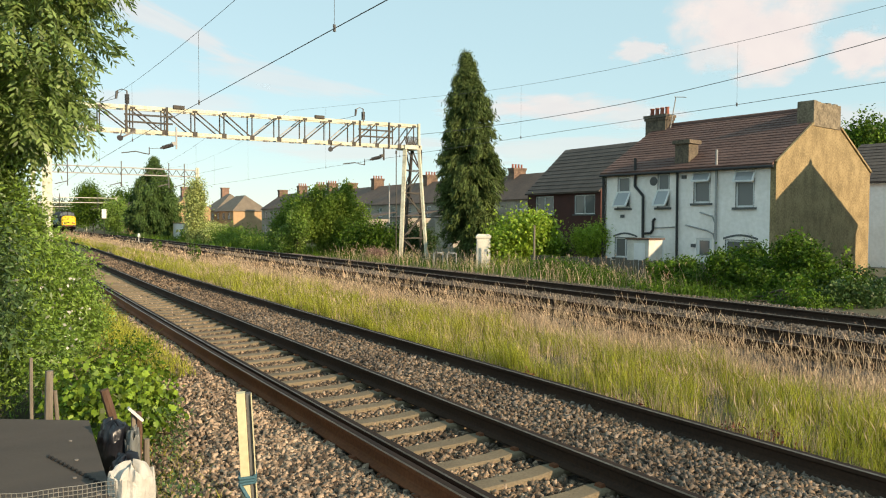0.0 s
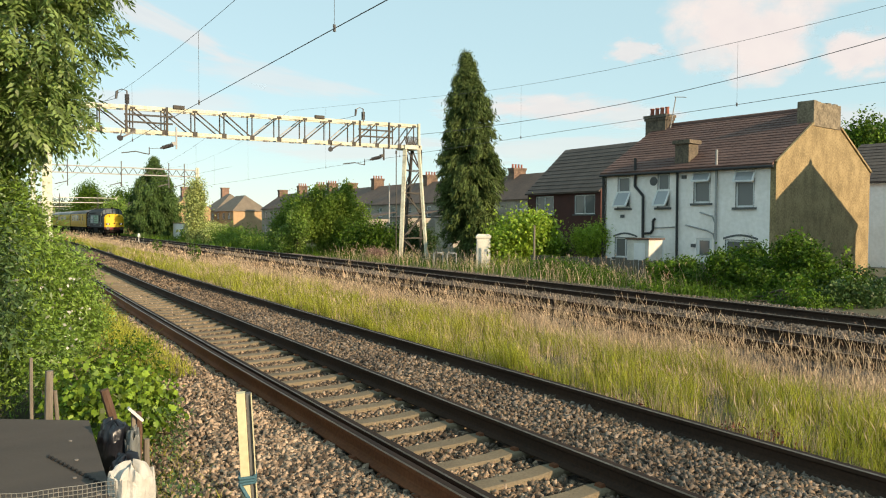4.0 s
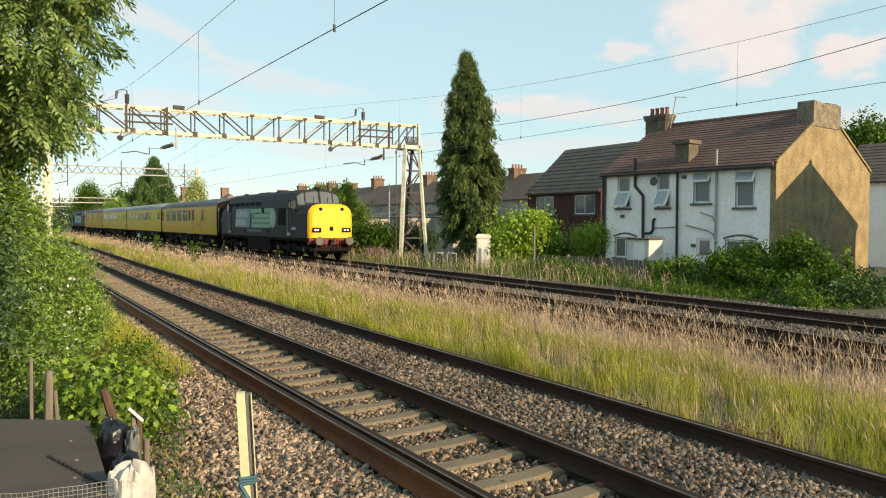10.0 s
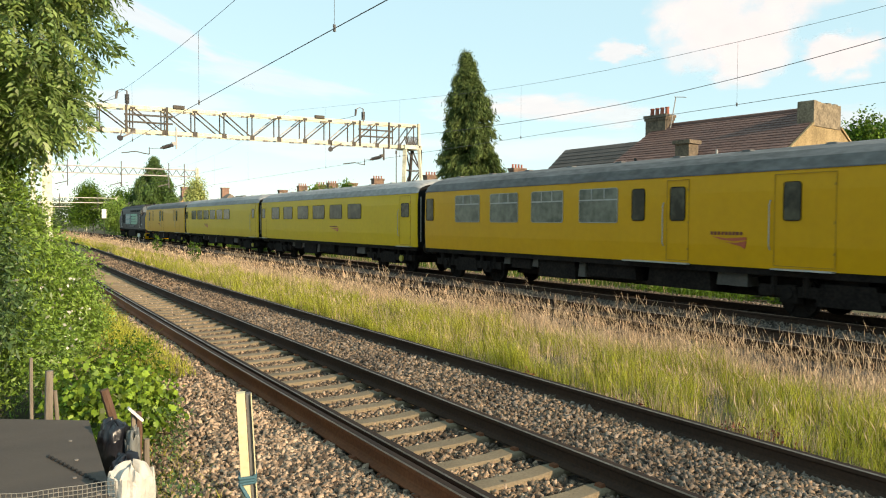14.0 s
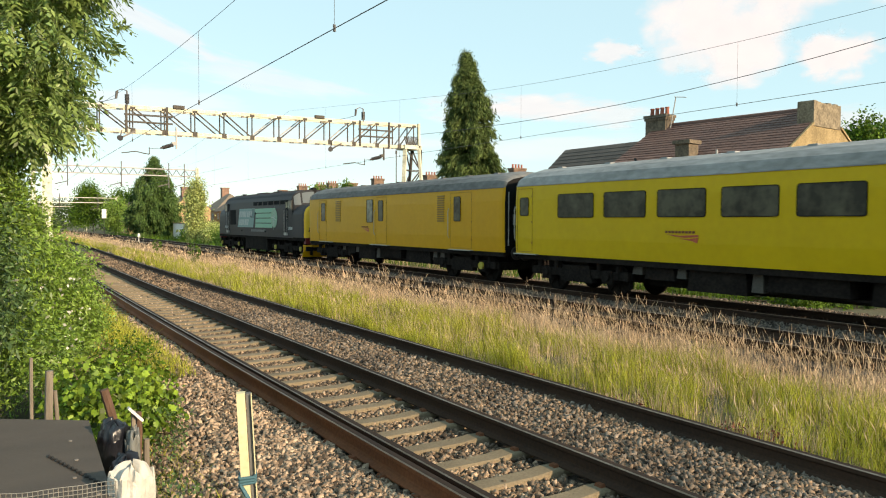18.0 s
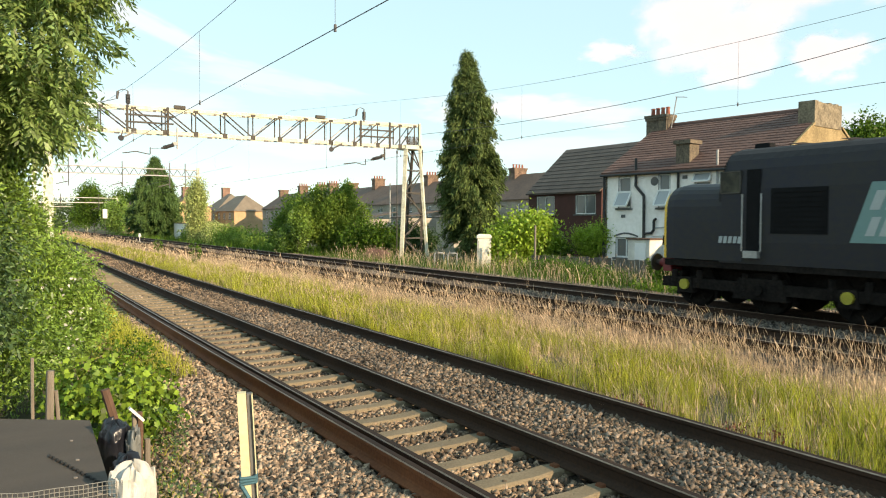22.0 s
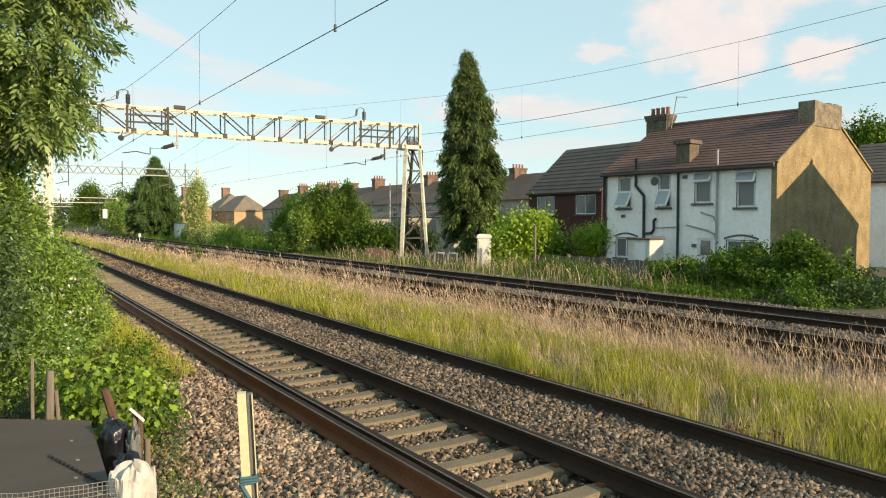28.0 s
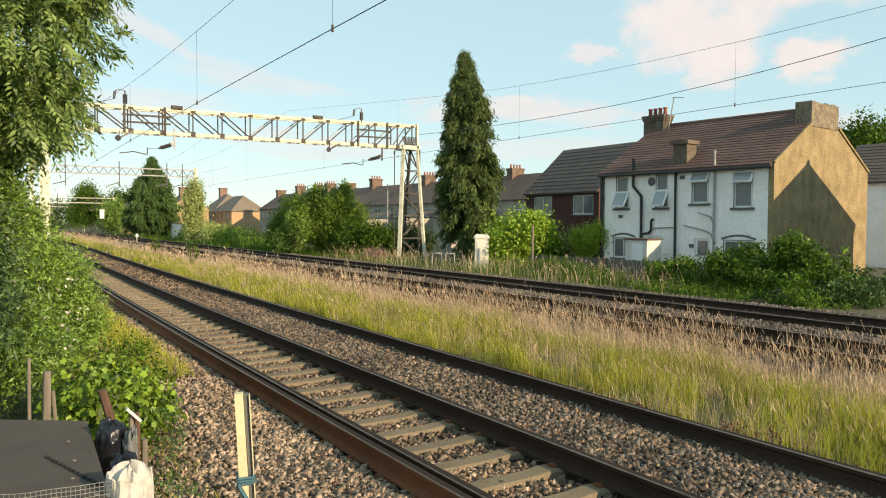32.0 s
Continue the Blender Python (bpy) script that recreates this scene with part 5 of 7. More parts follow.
    c.disc((-1.358, disc - h, 2.28), 0.56, (1, 0, 0), 0.02, 28)
    part("livery_disc", c, "disc_pale", veh, "pale green compass disc")
    cy, cz = disc - h, 2.28
    for k in range(8):
        t = k * math.pi / 4 + 0.10
        r1 = 0.74 if k % 4 == 1 + 1 else (0.62 if k % 2 == 0 else 0.33)
        tip = (-1.376, cy + math.cos(t) * r1, cz + math.sin(t) * r1)
        for sg_, m_ in ((1, "decal"), (-1, "green")):
            e = (-1.376, cy + math.cos(t + sg_ * 0.6) * 0.15, cz + math.sin(t + sg_ * 0.6) * 0.15)
            st = Bld()
            st.face([(-1.376, cy, cz), e, tip] if sg_ > 0 else [(-1.376, cy, cz), tip, e])
            part("star_point", st, m_, veh)
    # boxes, filler caps and a duct plate on the body side
    for y, z, w in ((9.2, 2.35, 0.1), (8.3, 2.55, 0.12), (11.2, 1.42, 0.16), (6.4, 1.42, 0.2)):
        q = Bld()
        q.box(-1.378, -1.35, y - h - w / 2, y - h + w / 2, z, z + 0.11)
        part("filler_flap", q, "black", veh)
    if not dark:
        part("duct_plate", slab([(7.55, 2.62), (7.15, 2.62), (7.1, 2.70), (7.1, 2.90), (7.6, 2.90), (7.6, 2.70)], 0.02), "black", veh, "dark riveted plate over a duct")
    for k in range(5):
        part("number_bar", skew(1.72 + k * 0.13, 1.72 + k * 0.13 + 0.09, 1.62, 1.78, 0.03), "decal", veh)
    if dark:
        for k in range(5):
            part("number_bar", skew(14.62 + k * 0.13, 14.71 + k * 0.13, 1.62, 1.78, 0.03), "decal", veh)
    for k in range(20):
        y = a0 - 2.05 + k * 0.145
        part("lettering_bar", skew(y, y + 0.1, 1.44, 1.58, 0.03), "decal_dim", veh)
    for k in range(10):
        y = -h + 3.2 + k * (L - 6.4) / 9
        r = Bld()
        r.box(-0.9, 0.9, y - 0.02, y + 0.02, 3.86, 3.92, top=(0.5, 0))
        part("roof_rib", r, "loco_roof", veh)
    for y0, y1 in ((-2.6, -0.9), (0.4, 2.4)):
        r = Bld()
        r.box(-0.5, 0.5, y0, y1, 3.86, 3.96, top=(0.08, 0.08))
        part("roof_hatch", r, "loco_roof", veh)
    # underframe
    sb = Bld()
    sb.box(-1.3, 1.3, -h + 0.1, h - 0.1, 1.02, 1.18)
    part("solebar", sb, "grime", veh)
    ft = Bld()
    ft.box(-1.25, 1.25, -2.2, 2.3, 0.32, 1.03, top=(0, 0.1))
    part("fuel_tank", ft, "grime", veh)
    for s in (-1, 1):
        bogie(veh, s * 5.75, (-2.05, 0.0, 2.05), 0.57, 4.1, "axle_yellow" if dark else "axle_dull")
    return veh


M["windscreen"] = glass_mat("windscreen", (0.11, 0.125, 0.13), 0.06, 0.55)
COACH = 19.4
six = [(6.27, 7.72), (8.14, 9.59), (10.03, 11.48), (11.95, 13.42), (13.84, 15.34), (15.78, 17.27)]
TRAIN = [
    (loco("dark blue diesel locomotive with a yellow nose, leading", [(7.8, 8.75), (8.93, 9.86), (10.04, 10.9), (11.0, 11.95), (12.15, 13.3), (13.45, 14.5)], (3.29, 4.57)), 0.0, 17.0),
    (coach("deep yellow coach with a guard's compartment and big windows", COACH, "yellow_deep", [(9.04, 10.54), (11.28, 12.74), (13.46, 14.96), (15.63, 17.14)], (2.1, 3.03),
           [(6.64, 7.32), (2.94, 4.32), (0.4, 1.1)], [(6.76, 7.2), (3.71, 4.09), (8.07, 8.49), (18.72, 19.2)], True, (4.98, 5.98, 1.5, 1.89), [(6.59, 8.73), (2.94, 4.32)]), 18.05, COACH),
    (coach("pale yellow coach with six windows", COACH, "yellow_pale", [(5.1, 6.51), (7.22, 8.64), (9.36, 10.86), (11.57, 13.05), (13.92, 15.29), (16.05, 17.33)], (2.24, 2.90),
           [(0.5, 1.4), (18.4, 19.25)], [(0.63, 1.25), (18.6, 19.1)], False, (7.61, 8.64, 1.6, 1.88), [(0.4, 1.5), (18.2, 19.3)]), 38.05, COACH),
    (coach("pale yellow coach with six windows and a plain forward half", COACH, "yellow_pale", six, (2.25, 2.92),
           [(0.5, 1.4), (18.5, 19.25)], [(0.75, 1.2), (18.7, 19.1)], False, (12.11, 13.16, 1.59, 1.89), [(0.4, 1.5), (18.2, 19.3)]), 58.05, COACH),
    (coach("deep yellow parcels van with louvred vents", 17.25, "yellow_deep", [(9.7, 10.29)], (2.07, 3.06),
           [(8.4, 9.4), (1.9, 3.3), (14.9, 15.8)], [(15.05, 15.51), (8.73, 9.14), (2.63, 3.04)], False, (10.05, 10.81, 1.62, 1.88), [(14.1, 15.51), (8.13, 9.76), (1.82, 3.24)],
           [(13.16, 13.72), (3.74, 4.21)]), 78.05, 17.25),
    (loco("dark blue diesel locomotive at the rear of the train", [(2.95, 3.7), (3.9, 4.75), (4.95, 5.8), (6.0, 6.8), (7.0, 7.7), (7.9, 8.75)], (12.6, 13.9), dark=True), 96.1, 17.0),
]

# where the leading nose is, in metres along the line, time by time
NOSE = [(0.0, 164.4), (2.0, 138.9), (4.0, 113.4), (6.0, 88.2), (8.0, 62.75), (10.0, 37.3), (11.5, 18.15), (12.0, 11.79), (13.0, -0.75), (14.0, -12.5), (14.5, -18.25),
        (16.5, -41.4), (17.0, -47.25), (18.0, -58.3), (19.0, -69.15), (20.0, -79.8), (20.8, -87.95), (22.3, -103.0), (24.0, -120.0), (28.0, -160.0), (32.0, -200.0)]


def place(y):
    """The pose of a vehicle whose middle is at y on the line."""
    turn = math.atan2(bend(y + 6.5) - bend(y - 6.5), 13.0)
    return Matrix.Translation((TRAIN_X + bend(y), y, 0)) @ Matrix.Rotation(-turn, 4, "Z")

# ---- overhead line gantries and wires ----
SPAN = 21.9


def boom_line(u):
    """Near gantry: points along the boom from the left mast (u = 0) to the right one (u = 1)."""
    return 3.25 + SPAN * u, 8.18 + 0.33 * u, 6.93 + 0.13 * u   # x, top, bottom


GY = 43.6


def make_gantry():
    g = thing("overhead_line_gantry", "cream-painted lattice steel gantry spanning the railway", "gantry")
    for dy in (-0.45, 0.45):
        for top in (True, False):
            c = Bld()
            pts = []
            for k in range(13):
                x, zt, zb = boom_line(k / 12)
                pts.append((x, GY + dy, zt if top else zb))
            h_, w_ = (0.095, 0.06) if dy < 0 else (0.06, 0.05)
            c.loft([[(x, y - w_, z - h_), (x, y + w_, z - h_), (x, y + w_, z + h_), (x, y - w_, z + h_)] for x, y, z in pts])
            part("chord", c, "cream", g)
    nodes = [3.35] + [13.91 + 1.645 * k for k in range(-6, 7)] + [24.9]
    for k, x in enumerate(nodes):
        _, zt, zb = boom_line((x - 3.25) / SPAN)
        x2 = nodes[min(k + 1, len(nodes) - 1)]
        _, zt2, zb2 = boom_line((x2 - 3.25) / SPAN)
        for dy in (-0.45, 0.45):
            v = Bld()
            v.bar((x, GY + dy, zb), (x, GY + dy, zt), 0.06, 0.06)
            part("strut", v, "steel_dark", g)
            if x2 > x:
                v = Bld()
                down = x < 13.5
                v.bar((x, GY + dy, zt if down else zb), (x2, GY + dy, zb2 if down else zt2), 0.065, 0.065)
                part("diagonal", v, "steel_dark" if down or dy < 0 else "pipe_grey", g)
        for z in (zt, zb):   # gusset plates and their bolted flanges hang dark below the chords
            v = Bld()
            v.box(x - 0.13, x + 0.13, GY - 0.53, GY - 0.505, z - 0.13, z + (0.02 if z == zt else 0.15))
            part("gusset", v, "steel_dark", g)
        for z in (zt, zb):
            v = Bld()
            v.bar((x, GY - 0.45, z), (x, GY + 0.45, z), 0.06, 0.06)
            part("cross_brace", v, "steel_dark", g)
        if x2 > x:
            for xa, xb, z in ((-0.16, 0.1, zb), (0.2, 0.34, zt)):
                v = Bld()
                v.box((x + x2) / 2 + xa, (x + x2) / 2 + xb, GY - 0.5, GY - 0.4, z - 0.175, z - 0.09)
                part("splice", v, "insulator", g)
    # stiffened bays: two rails between close pairs of uprights
    for xa, xb in ((7.0, 9.1), (20.9, 23.0)):
        for x in (xa, xb):
            _, zt, zb = boom_line((x - 3.25) / SPAN)
            v = Bld()
            v.bar((x, GY - 0.52, zb - 0.1), (x, GY - 0.52, zt + 0.1), 0.11, 0.11)
            part("upright", v, "steel_dark", g)
        for fz in (0.38, 0.68):
            _, t0, b0 = boom_line((xa - 3.25) / SPAN)
            _, t1, b1 = boom_line((xb - 3.25) / SPAN)
            v = Bld()
            v.bar((xa - 0.1, GY - 0.52, b0 + (t0 - b0) * fz), (xb + 0.3, GY - 0.52, b1 + (t1 - b1) * fz), 0.09, 0.09)
            part("stiffener", v, "steel_dark", g)
    # right mast: a tapering lattice tower on four legs, the front pair cream
    LEGS = {"fl": ((23.65, -0.95), (24.25, -0.45)), "fr": ((25.65, -0.95), (25.28, -0.5)), "bl": ((24.9, 0.95), (25.3, 0.45)), "br": ((26.3, 0.95), (26.0, 0.45))}

    def leg(key):
        (x0, s0), (x1, s1) = LEGS[key]
        return Vector((x0, GY + s0, -0.5)), Vector((x1, GY + s1, 7.05))
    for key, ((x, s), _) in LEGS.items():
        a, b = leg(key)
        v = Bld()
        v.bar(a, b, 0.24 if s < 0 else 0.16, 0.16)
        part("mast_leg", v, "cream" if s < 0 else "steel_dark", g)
        f = Bld()
        f.box(x - 0.3, x + 0.3, GY + s - 0.3, GY + s + 0.3, -0.75, -0.38, top=(0.05, 0.05))
        part("footing", f, "concrete", g)
    for k in range(5):
        t0, t1 = k / 5, (k + 1) / 5
        for p, q in (("fl", "fr"), ("fr", "br"), ("bl", "br"), ("fl", "bl")):
            (a0, b0), (a1, b1) = leg(p), leg(q)
            v = Bld()
            v.bar(a0.lerp(b0, t1), a1.lerp(b1, t1), 0.06, 0.06)
            v.bar(a0.lerp(b0, t0 if k % 2 else t1), a1.lerp(b1, t1 if k % 2 else t0), 0.07, 0.07)
            part("lacing", v, "steel_dark", g)
    x, zt, zb = boom_line(1)
    v = Bld()
    v.box(x - 1.0, x + 0.3, GY - 0.6, GY + 0.6, zb - 0.13, zb + 0.14)
    part("mast_head", v, "cream", g)
    v = Bld()
    v.bar((x + 0.12, GY - 0.5, zb - 0.2), (x + 0.10, GY - 0.5, zt + 0.15), 0.2, 0.14)
    part("mast_top", v, "cream", g)
    v = Bld()
    for k in range(11):
        v.bar((x - 0.8 + 0.07 * k, GY - 0.5, zb + 0.1), (x - 1.0 + 0.11 * k, GY - 0.5, zb + 0.72), 0.045, 0.045)
    part("bird_spikes", v, "steel_dark", g)
    # left mast
    v = Bld()
    for o in (-0.11, 0.13):
        v.bar((3.2 + o, GY, -0.4), (3.22 + o, GY, 8.1), 0.08, 0.22)
    for k in range(10):
        v.bar((3.1, GY, 0.4 + 0.75 * k), (3.32, GY, 0.8 + 0.75 * k), 0.05, 0.05)
    part("left_mast", v, "cream", g)
    # registration gear: short drop tubes with long insulators, brackets and steady arms
    for x, zt_, xi, xj, xa in ((9.6, 7.3, 8.75, 8.16, 6.75), (22.63, 6.95, 21.65, 21.25, 19.74)):
        v = Bld()
        v.bar((x, GY - 0.5, zt_), (x, GY - 0.5, 6.1), 0.08, 0.08)
        v.bar((x, GY - 0.5, 6.42), (x - 0.25, GY - 0.5, 6.36), 0.16, 0.2)
        part("drop_tube", v, "pipe_grey" if x < 15 else "steel_dark", g)
        i = Bld()
        a, b = Vector((x - 0.15, GY - 0.5, 6.34)), Vector((xi, GY - 0.5, 6.10))
        i.tube(a, b, 0.06, 8)
        for k in range(8):
            i.disc(a.lerp(b, 0.1 + 0.1 * k), 0.11, b - a, 0.05, 10)
        part("insulator", i, "insulator", g)
        s = Bld()
        s.path([(xj, GY - 0.5, 6.12), (xj, GY - 0.5, 5.74), (xj - 0.2, GY - 0.5, 5.76), (xj - 0.7, GY - 0.5, 5.86), (xa, GY - 0.5, 5.74)], 0.028, 6)
        s.path([b, (xj, GY - 0.5, 6.05)], 0.012, 5)
        part("steady_arm", s, "steel_dark", g)
    for x, dx in ((7.05, -0.5), (21.14, -0.5)):   # upright insulator, its jumper and a small hanging one
        _, zt, zb = boom_line((x - 3.25) / SPAN)
        i = Bld()
        i.tube((x, GY - 0.5, zt), (x, GY - 0.5, zt + 0.85), 0.04, 8)
        for k in range(6):
            i.disc((x, GY - 0.5, zt + 0.2 + 0.085 * k), 0.12, (0, 0, 1), 0.06, 10)
        i.path([(x, GY - 0.5, zt + 0.85), (x + dx * 0.5, GY - 0.5, zt + 0.92), (x + dx, GY - 0.5, zt + 0.8), (x + dx, GY - 0.5, zt + 0.72)], 0.022, 6)
        i.tube((x + dx, GY - 0.5, zt + 0.78), (x + dx - 0.05, GY - 0.5, zt + 0.38), 0.075, 8, 0.06)
        i.path([(x + dx, GY - 0.5, zt + 0.4), (x + dx - 0.6, GY - 0.5, zt + 0.2), (x + dx - 1.6, GY - 0.5, zt - 0.05)], 0.014, 5)
        part("top_insulator", i, "insulator", g)
    for x in (6.67, 18.86):
        _, zt, zb = boom_line((x - 3.25) / SPAN)
        i = Bld()
        i.disc((x, GY - 0.55, zb - 0.42), 0.15, (0.3, 1, 0), 0.14, 14)
        i.bar((x + 0.1, GY - 0.5, zb), (x, GY - 0.5, zb - 0.45), 0.06, 0.06)
        i.bar((x + 0.15, GY - 0.55, zb - 0.35), (x + 0.75, GY - 0.5, zb - 0.02), 0.09, 0.09)
        part("pulley", i, "insulator", g)
    for x in (9.74, 18.15):
        _, zt, zb = boom_line((x - 3.25) / SPAN)
        i = Bld()
        i.box(x - 0.3, x + 0.3, GY - 0.6, GY - 0.4, zt + 0.05, zt + 0.24)
        part("clamp_plate", i, "steel_dark", g)
    return g


make_gantry()


def far_gantry(y, x0, x1, top, bot, label):
    g = thing("overhead_line_gantry", label, "gantry")
    for z in (top, bot):
        c = Bld()
        c.bar((x0, y, z), (x1, y, z), 0.10, 0.12)
        part("chord", c, "cream" if y > 100 else "pipe_grey", g)
    n = 36
    for k in range(n):
        a, b = x0 + (x1 - x0) * k / n, x0 + (x1 - x0) * (k + 1) / n
        d = Bld()
        d.bar((a, y, top if k % 2 else bot), (b, y, bot if k % 2 else top), 0.06, 0.06)
        part("diagonal", d, "steel_dark", g)
    for x in (x0, x1):
        m = Bld()
        m.bar((x - 0.2, y, -0.4), (x - 0.1, y, top + 0.3), 0.16, 0.16)
        m.bar((x + 0.2, y, -0.4), (x + 0.1, y, top + 0.3), 0.16, 0.16)
        part("mast", m, "cream", g)
    for x in (x0 + 3.2, x0 + 8.5, x1 - 3.2, x1 - 1.5):
        d = Bld()
        d.bar((x, y - 0.2, top + 0.7), (x, y - 0.2, bot - 1.4), 0.09, 0.09)
        d.bar((x, y - 0.2, bot - 0.9), (x - 1.2, y - 0.2, bot - 1.25), 0.09, 0.09)
        part("drop_tube", d, "insulator", g)
    return g


far_gantry(88, 5.2, 21.9, 7.95, 7.2, "distant weathered lattice gantry over the railway")
far_gantry(150, 4.5, 22.5, 6.3, 5.4, "far-off cream lattice gantry")
far_gantry(196, 4.5, 22.5, 6.3, 5.4, "far-off lattice gantry near the horizon")


def overhead(x, near, z_con, z_cat, sag, label, drops, y0=-60, y1=88, low=9.0, straight=99.0):
    """A contact wire, its sagging catenary and the droppers between gantries."""
    w = thing("overhead_wire", label, "wire", group="overhead wires")
    ys = [y0 + (y1 - y0) * k / 60 for k in range(61)]

    def cat(y):
        span = ((y - GY) / 52.0) % 1.0
        rise = lambda q: sag * (max(-8.0, min(q, straight)) - low) ** 2 + max(0.0, q - straight) * 0.09
        return z_cat + rise(y) if y < GY else z_cat + rise(GY) - 1.6 * (1 - (2 * span - 1) ** 2)
    c = Bld()
    c.cable([(x + bend(y, near), y, z_con) for y in ys], 0.0068)
    part("contact_wire", c, "wire", w)
    c = Bld()
    c.cable([(x + bend(y, near), y, cat(y)) for y in ys], 0.0052)
    part("catenary", c, "wire", w)
    for y in drops:
        d = Bld()
        d.tube((x + bend(y, near), y, z_con), (x + bend(y, near), y, cat(y)), 0.0035, 4)
        d.tube((x + bend(y, near), y, z_con - 0.04), (x + bend(y, near), y, z_con + 0.05), 0.02, 6)
        part("dropper", d, "wire", w)
    return w


overhead(16.2, False, 5.06, 6.62, 0.003, "overhead contact wire and catenary of the far track", [3.1, 11.9, 20.65, 29.5, 38.0, 52, 61, 70], low=11.5, straight=24.0)
overhead(12.6, False, 5.3, 6.6, 0.0013, "overhead wire of the middle track beyond the gantry", [52, 61, 70], y0=GY)
overhead(3.9, True, 4.55, 6.0, 0.0018, "overhead contact wire and catenary of the near track", [8.85, 15.9, 24.4, 33], low=12.0)
f = thing("feeder_wire", "heavy black feeder cable strung along the line", "wire")
c = Bld()
for_y = [-40.0, -20.0, -4.0] + [1.4 * k for k in range(0, 32)]
c.cable([(25.6, y, 7.61 + (0.0033 if y < 27 else 0.0015) * (max(y, 6.0) - 27) ** 2 + max(0.0, 6.0 - y) * 0.03) for y in for_y], 0.0135, 6)
part("cable", c, "wire", f)


# ---- houses ----
def tile_rows(thing_, P0, U, S, length, slope_len, rows, cols, mat_name, t=0.035, name="tile_course"):
    """Courses of roof tiles: each course a slightly raised, stepped strip with joints."""
    N = Vector(U).cross(Vector(S)).normalized()
    if N.z < 0:
        N = -N
    U, S, P0 = Vector(U).normalized(), Vector(S).normalized(), Vector(P0)
    for r in range(rows):
        b = Bld()
        a = P0 + S * (slope_len * r / rows - 0.02)
        e = P0 + S * (slope_len * (r + 1) / rows + 0.05)
        for c in range(cols):
            u0, u1 = length * c / cols + 0.012, length * (c + 1) / cols - 0.012
            j = random.uniform(0, 0.008)
            q = [a + U * u0 + N * (t + j), a + U * u1 + N * (t + j), e + U * u1 + N * 0.006, e + U * u0 + N * 0.006]
            lo = [a + U * u0, a + U * u1]
            b.face(q)
            b.face([lo[0], lo[1], q[1], q[0]])
        part(name, b, mat_name, thing_)


def window_unit(house, y, z, w, h, style, x=0.0, name="window", sill=True, arch=False):
    """A window in a wall whose outside faces -x at x. style: casement, open_top, open_bottom, plain, sash."""
    win = Bld()
    win.box(x + 0.09, x + 0.11, y - w / 2, y + w / 2, z, z + h)
    o = part(name, win, "glass", house)
    f = Bld()
    e = 0.085
    for q in ((-w / 2, -w / 2 + e, 0, h), (w / 2 - e, w / 2, 0, h), (-w / 2, w / 2, 0, e), (-w / 2, w / 2, h - e, h)):
        f.box(x + 0.04, x + 0.12, y + q[0], y + q[1], z + q[2], z + q[3])
    part("frame", f, "upvc", o, "white window frame")
    # dark ring paints the shadow line round the recessed frame
    f = Bld()
    g = 0.028
    for q in ((-w / 2, -w / 2 + g, 0, h), (w / 2 - g, w / 2, 0, h), (-w / 2, w / 2, h - g, h)):
        f.box(x + 0.012, x + 0.037, y + q[0], y + q[1], z + q[2], z + q[3])
    part("reveal_shadow", f, "sill", o, "dark ring painting the shadow round the window frame")
    m = Bld()
    if style in ("open_top", "casement", "open_bottom"):
        zz = h * (0.68 if style == "open_top" else 0.52)
        m.box(x + 0.04, x + 0.12, y - w / 2, y + w / 2, z + zz - 0.03, z + zz + 0.03)
    if style in ("plain2", "double"):
        m.box(x + 0.04, x + 0.12, y - 0.03, y + 0.03, z, z + h)
    if m.v:
        part("glazing_bar", m, "upvc", o)
    if style == "open_top":
        c = Bld()
        zt, zb, out = z + h - 0.05, z + h * 0.70, 0.22
        for q0, q1 in (((-w / 2, 0), (w / 2, 0)), ((-w / 2, 1), (w / 2, 1))):
            xa = x + 0.03 - out * q0[1]
            zz = zt + (zb - zt) * q0[1]
            c.bar((xa, y + q0[0], zz), (xa, y + q1[0], zz), 0.075, 0.075)
        for s in (-1, 1):
            c.bar((x + 0.03, y + s * w / 2, zt), (x + 0.03 - out, y + s * w / 2, zb), 0.075, 0.075)
        part("open_vent", c, "upvc", o, "top-hung window vent standing open")
        p = Bld()
        p.face([(x + 0.03, y - w / 2, zt), (x + 0.03, y + w / 2, zt), (x + 0.03 - out, y + w / 2, zb), (x + 0.03 - out, y - w / 2, zb)])
        part("vent_pane", p, "glass_pale", o)
    if style == "open_bottom":
        c = Bld()
        zt, zb, out = z + h * 0.50, z + 0.10, 0.42
        for k in (0, 1):
            xa = x + 0.03 - out * k
            zz = zt + (zb - zt) * k
            c.bar((xa, y - w / 2, zz), (xa, y + w / 2, zz), 0.075, 0.075)
        for s in (-1, 1):
            c.bar((x + 0.03, y + s * w / 2, zt), (x + 0.03 - out, y + s * w / 2, zb), 0.075, 0.075)
        part("open_sash", c, "upvc", o, "lower casement standing open")
        p = Bld()
        p.face([(x + 0.03, y - w / 2, zt), (x + 0.03, y + w / 2, zt), (x + 0.03 - out, y + w / 2, zb), (x + 0.03 - out, y - w / 2, zb)])
        part("sash_pane", p, "glass_pale", o)
    cu = Bld()
    cu.box(x + 0.16, x + 0.17, y - w / 2, y - w / 2 + w * 0.3, z, z + h)
    cu.box(x + 0.16, x + 0.17, y + w / 2 - w * 0.22, y + w / 2, z, z + h)
    part("curtain", cu, "curtain", o)
    if sill:
        s = Bld()
        s.box(x - 0.09, x + 0.04, y - w / 2 - 0.12, y + w / 2 + 0.12, z - 0.1, z)
        part("sill", s, "sill", o)
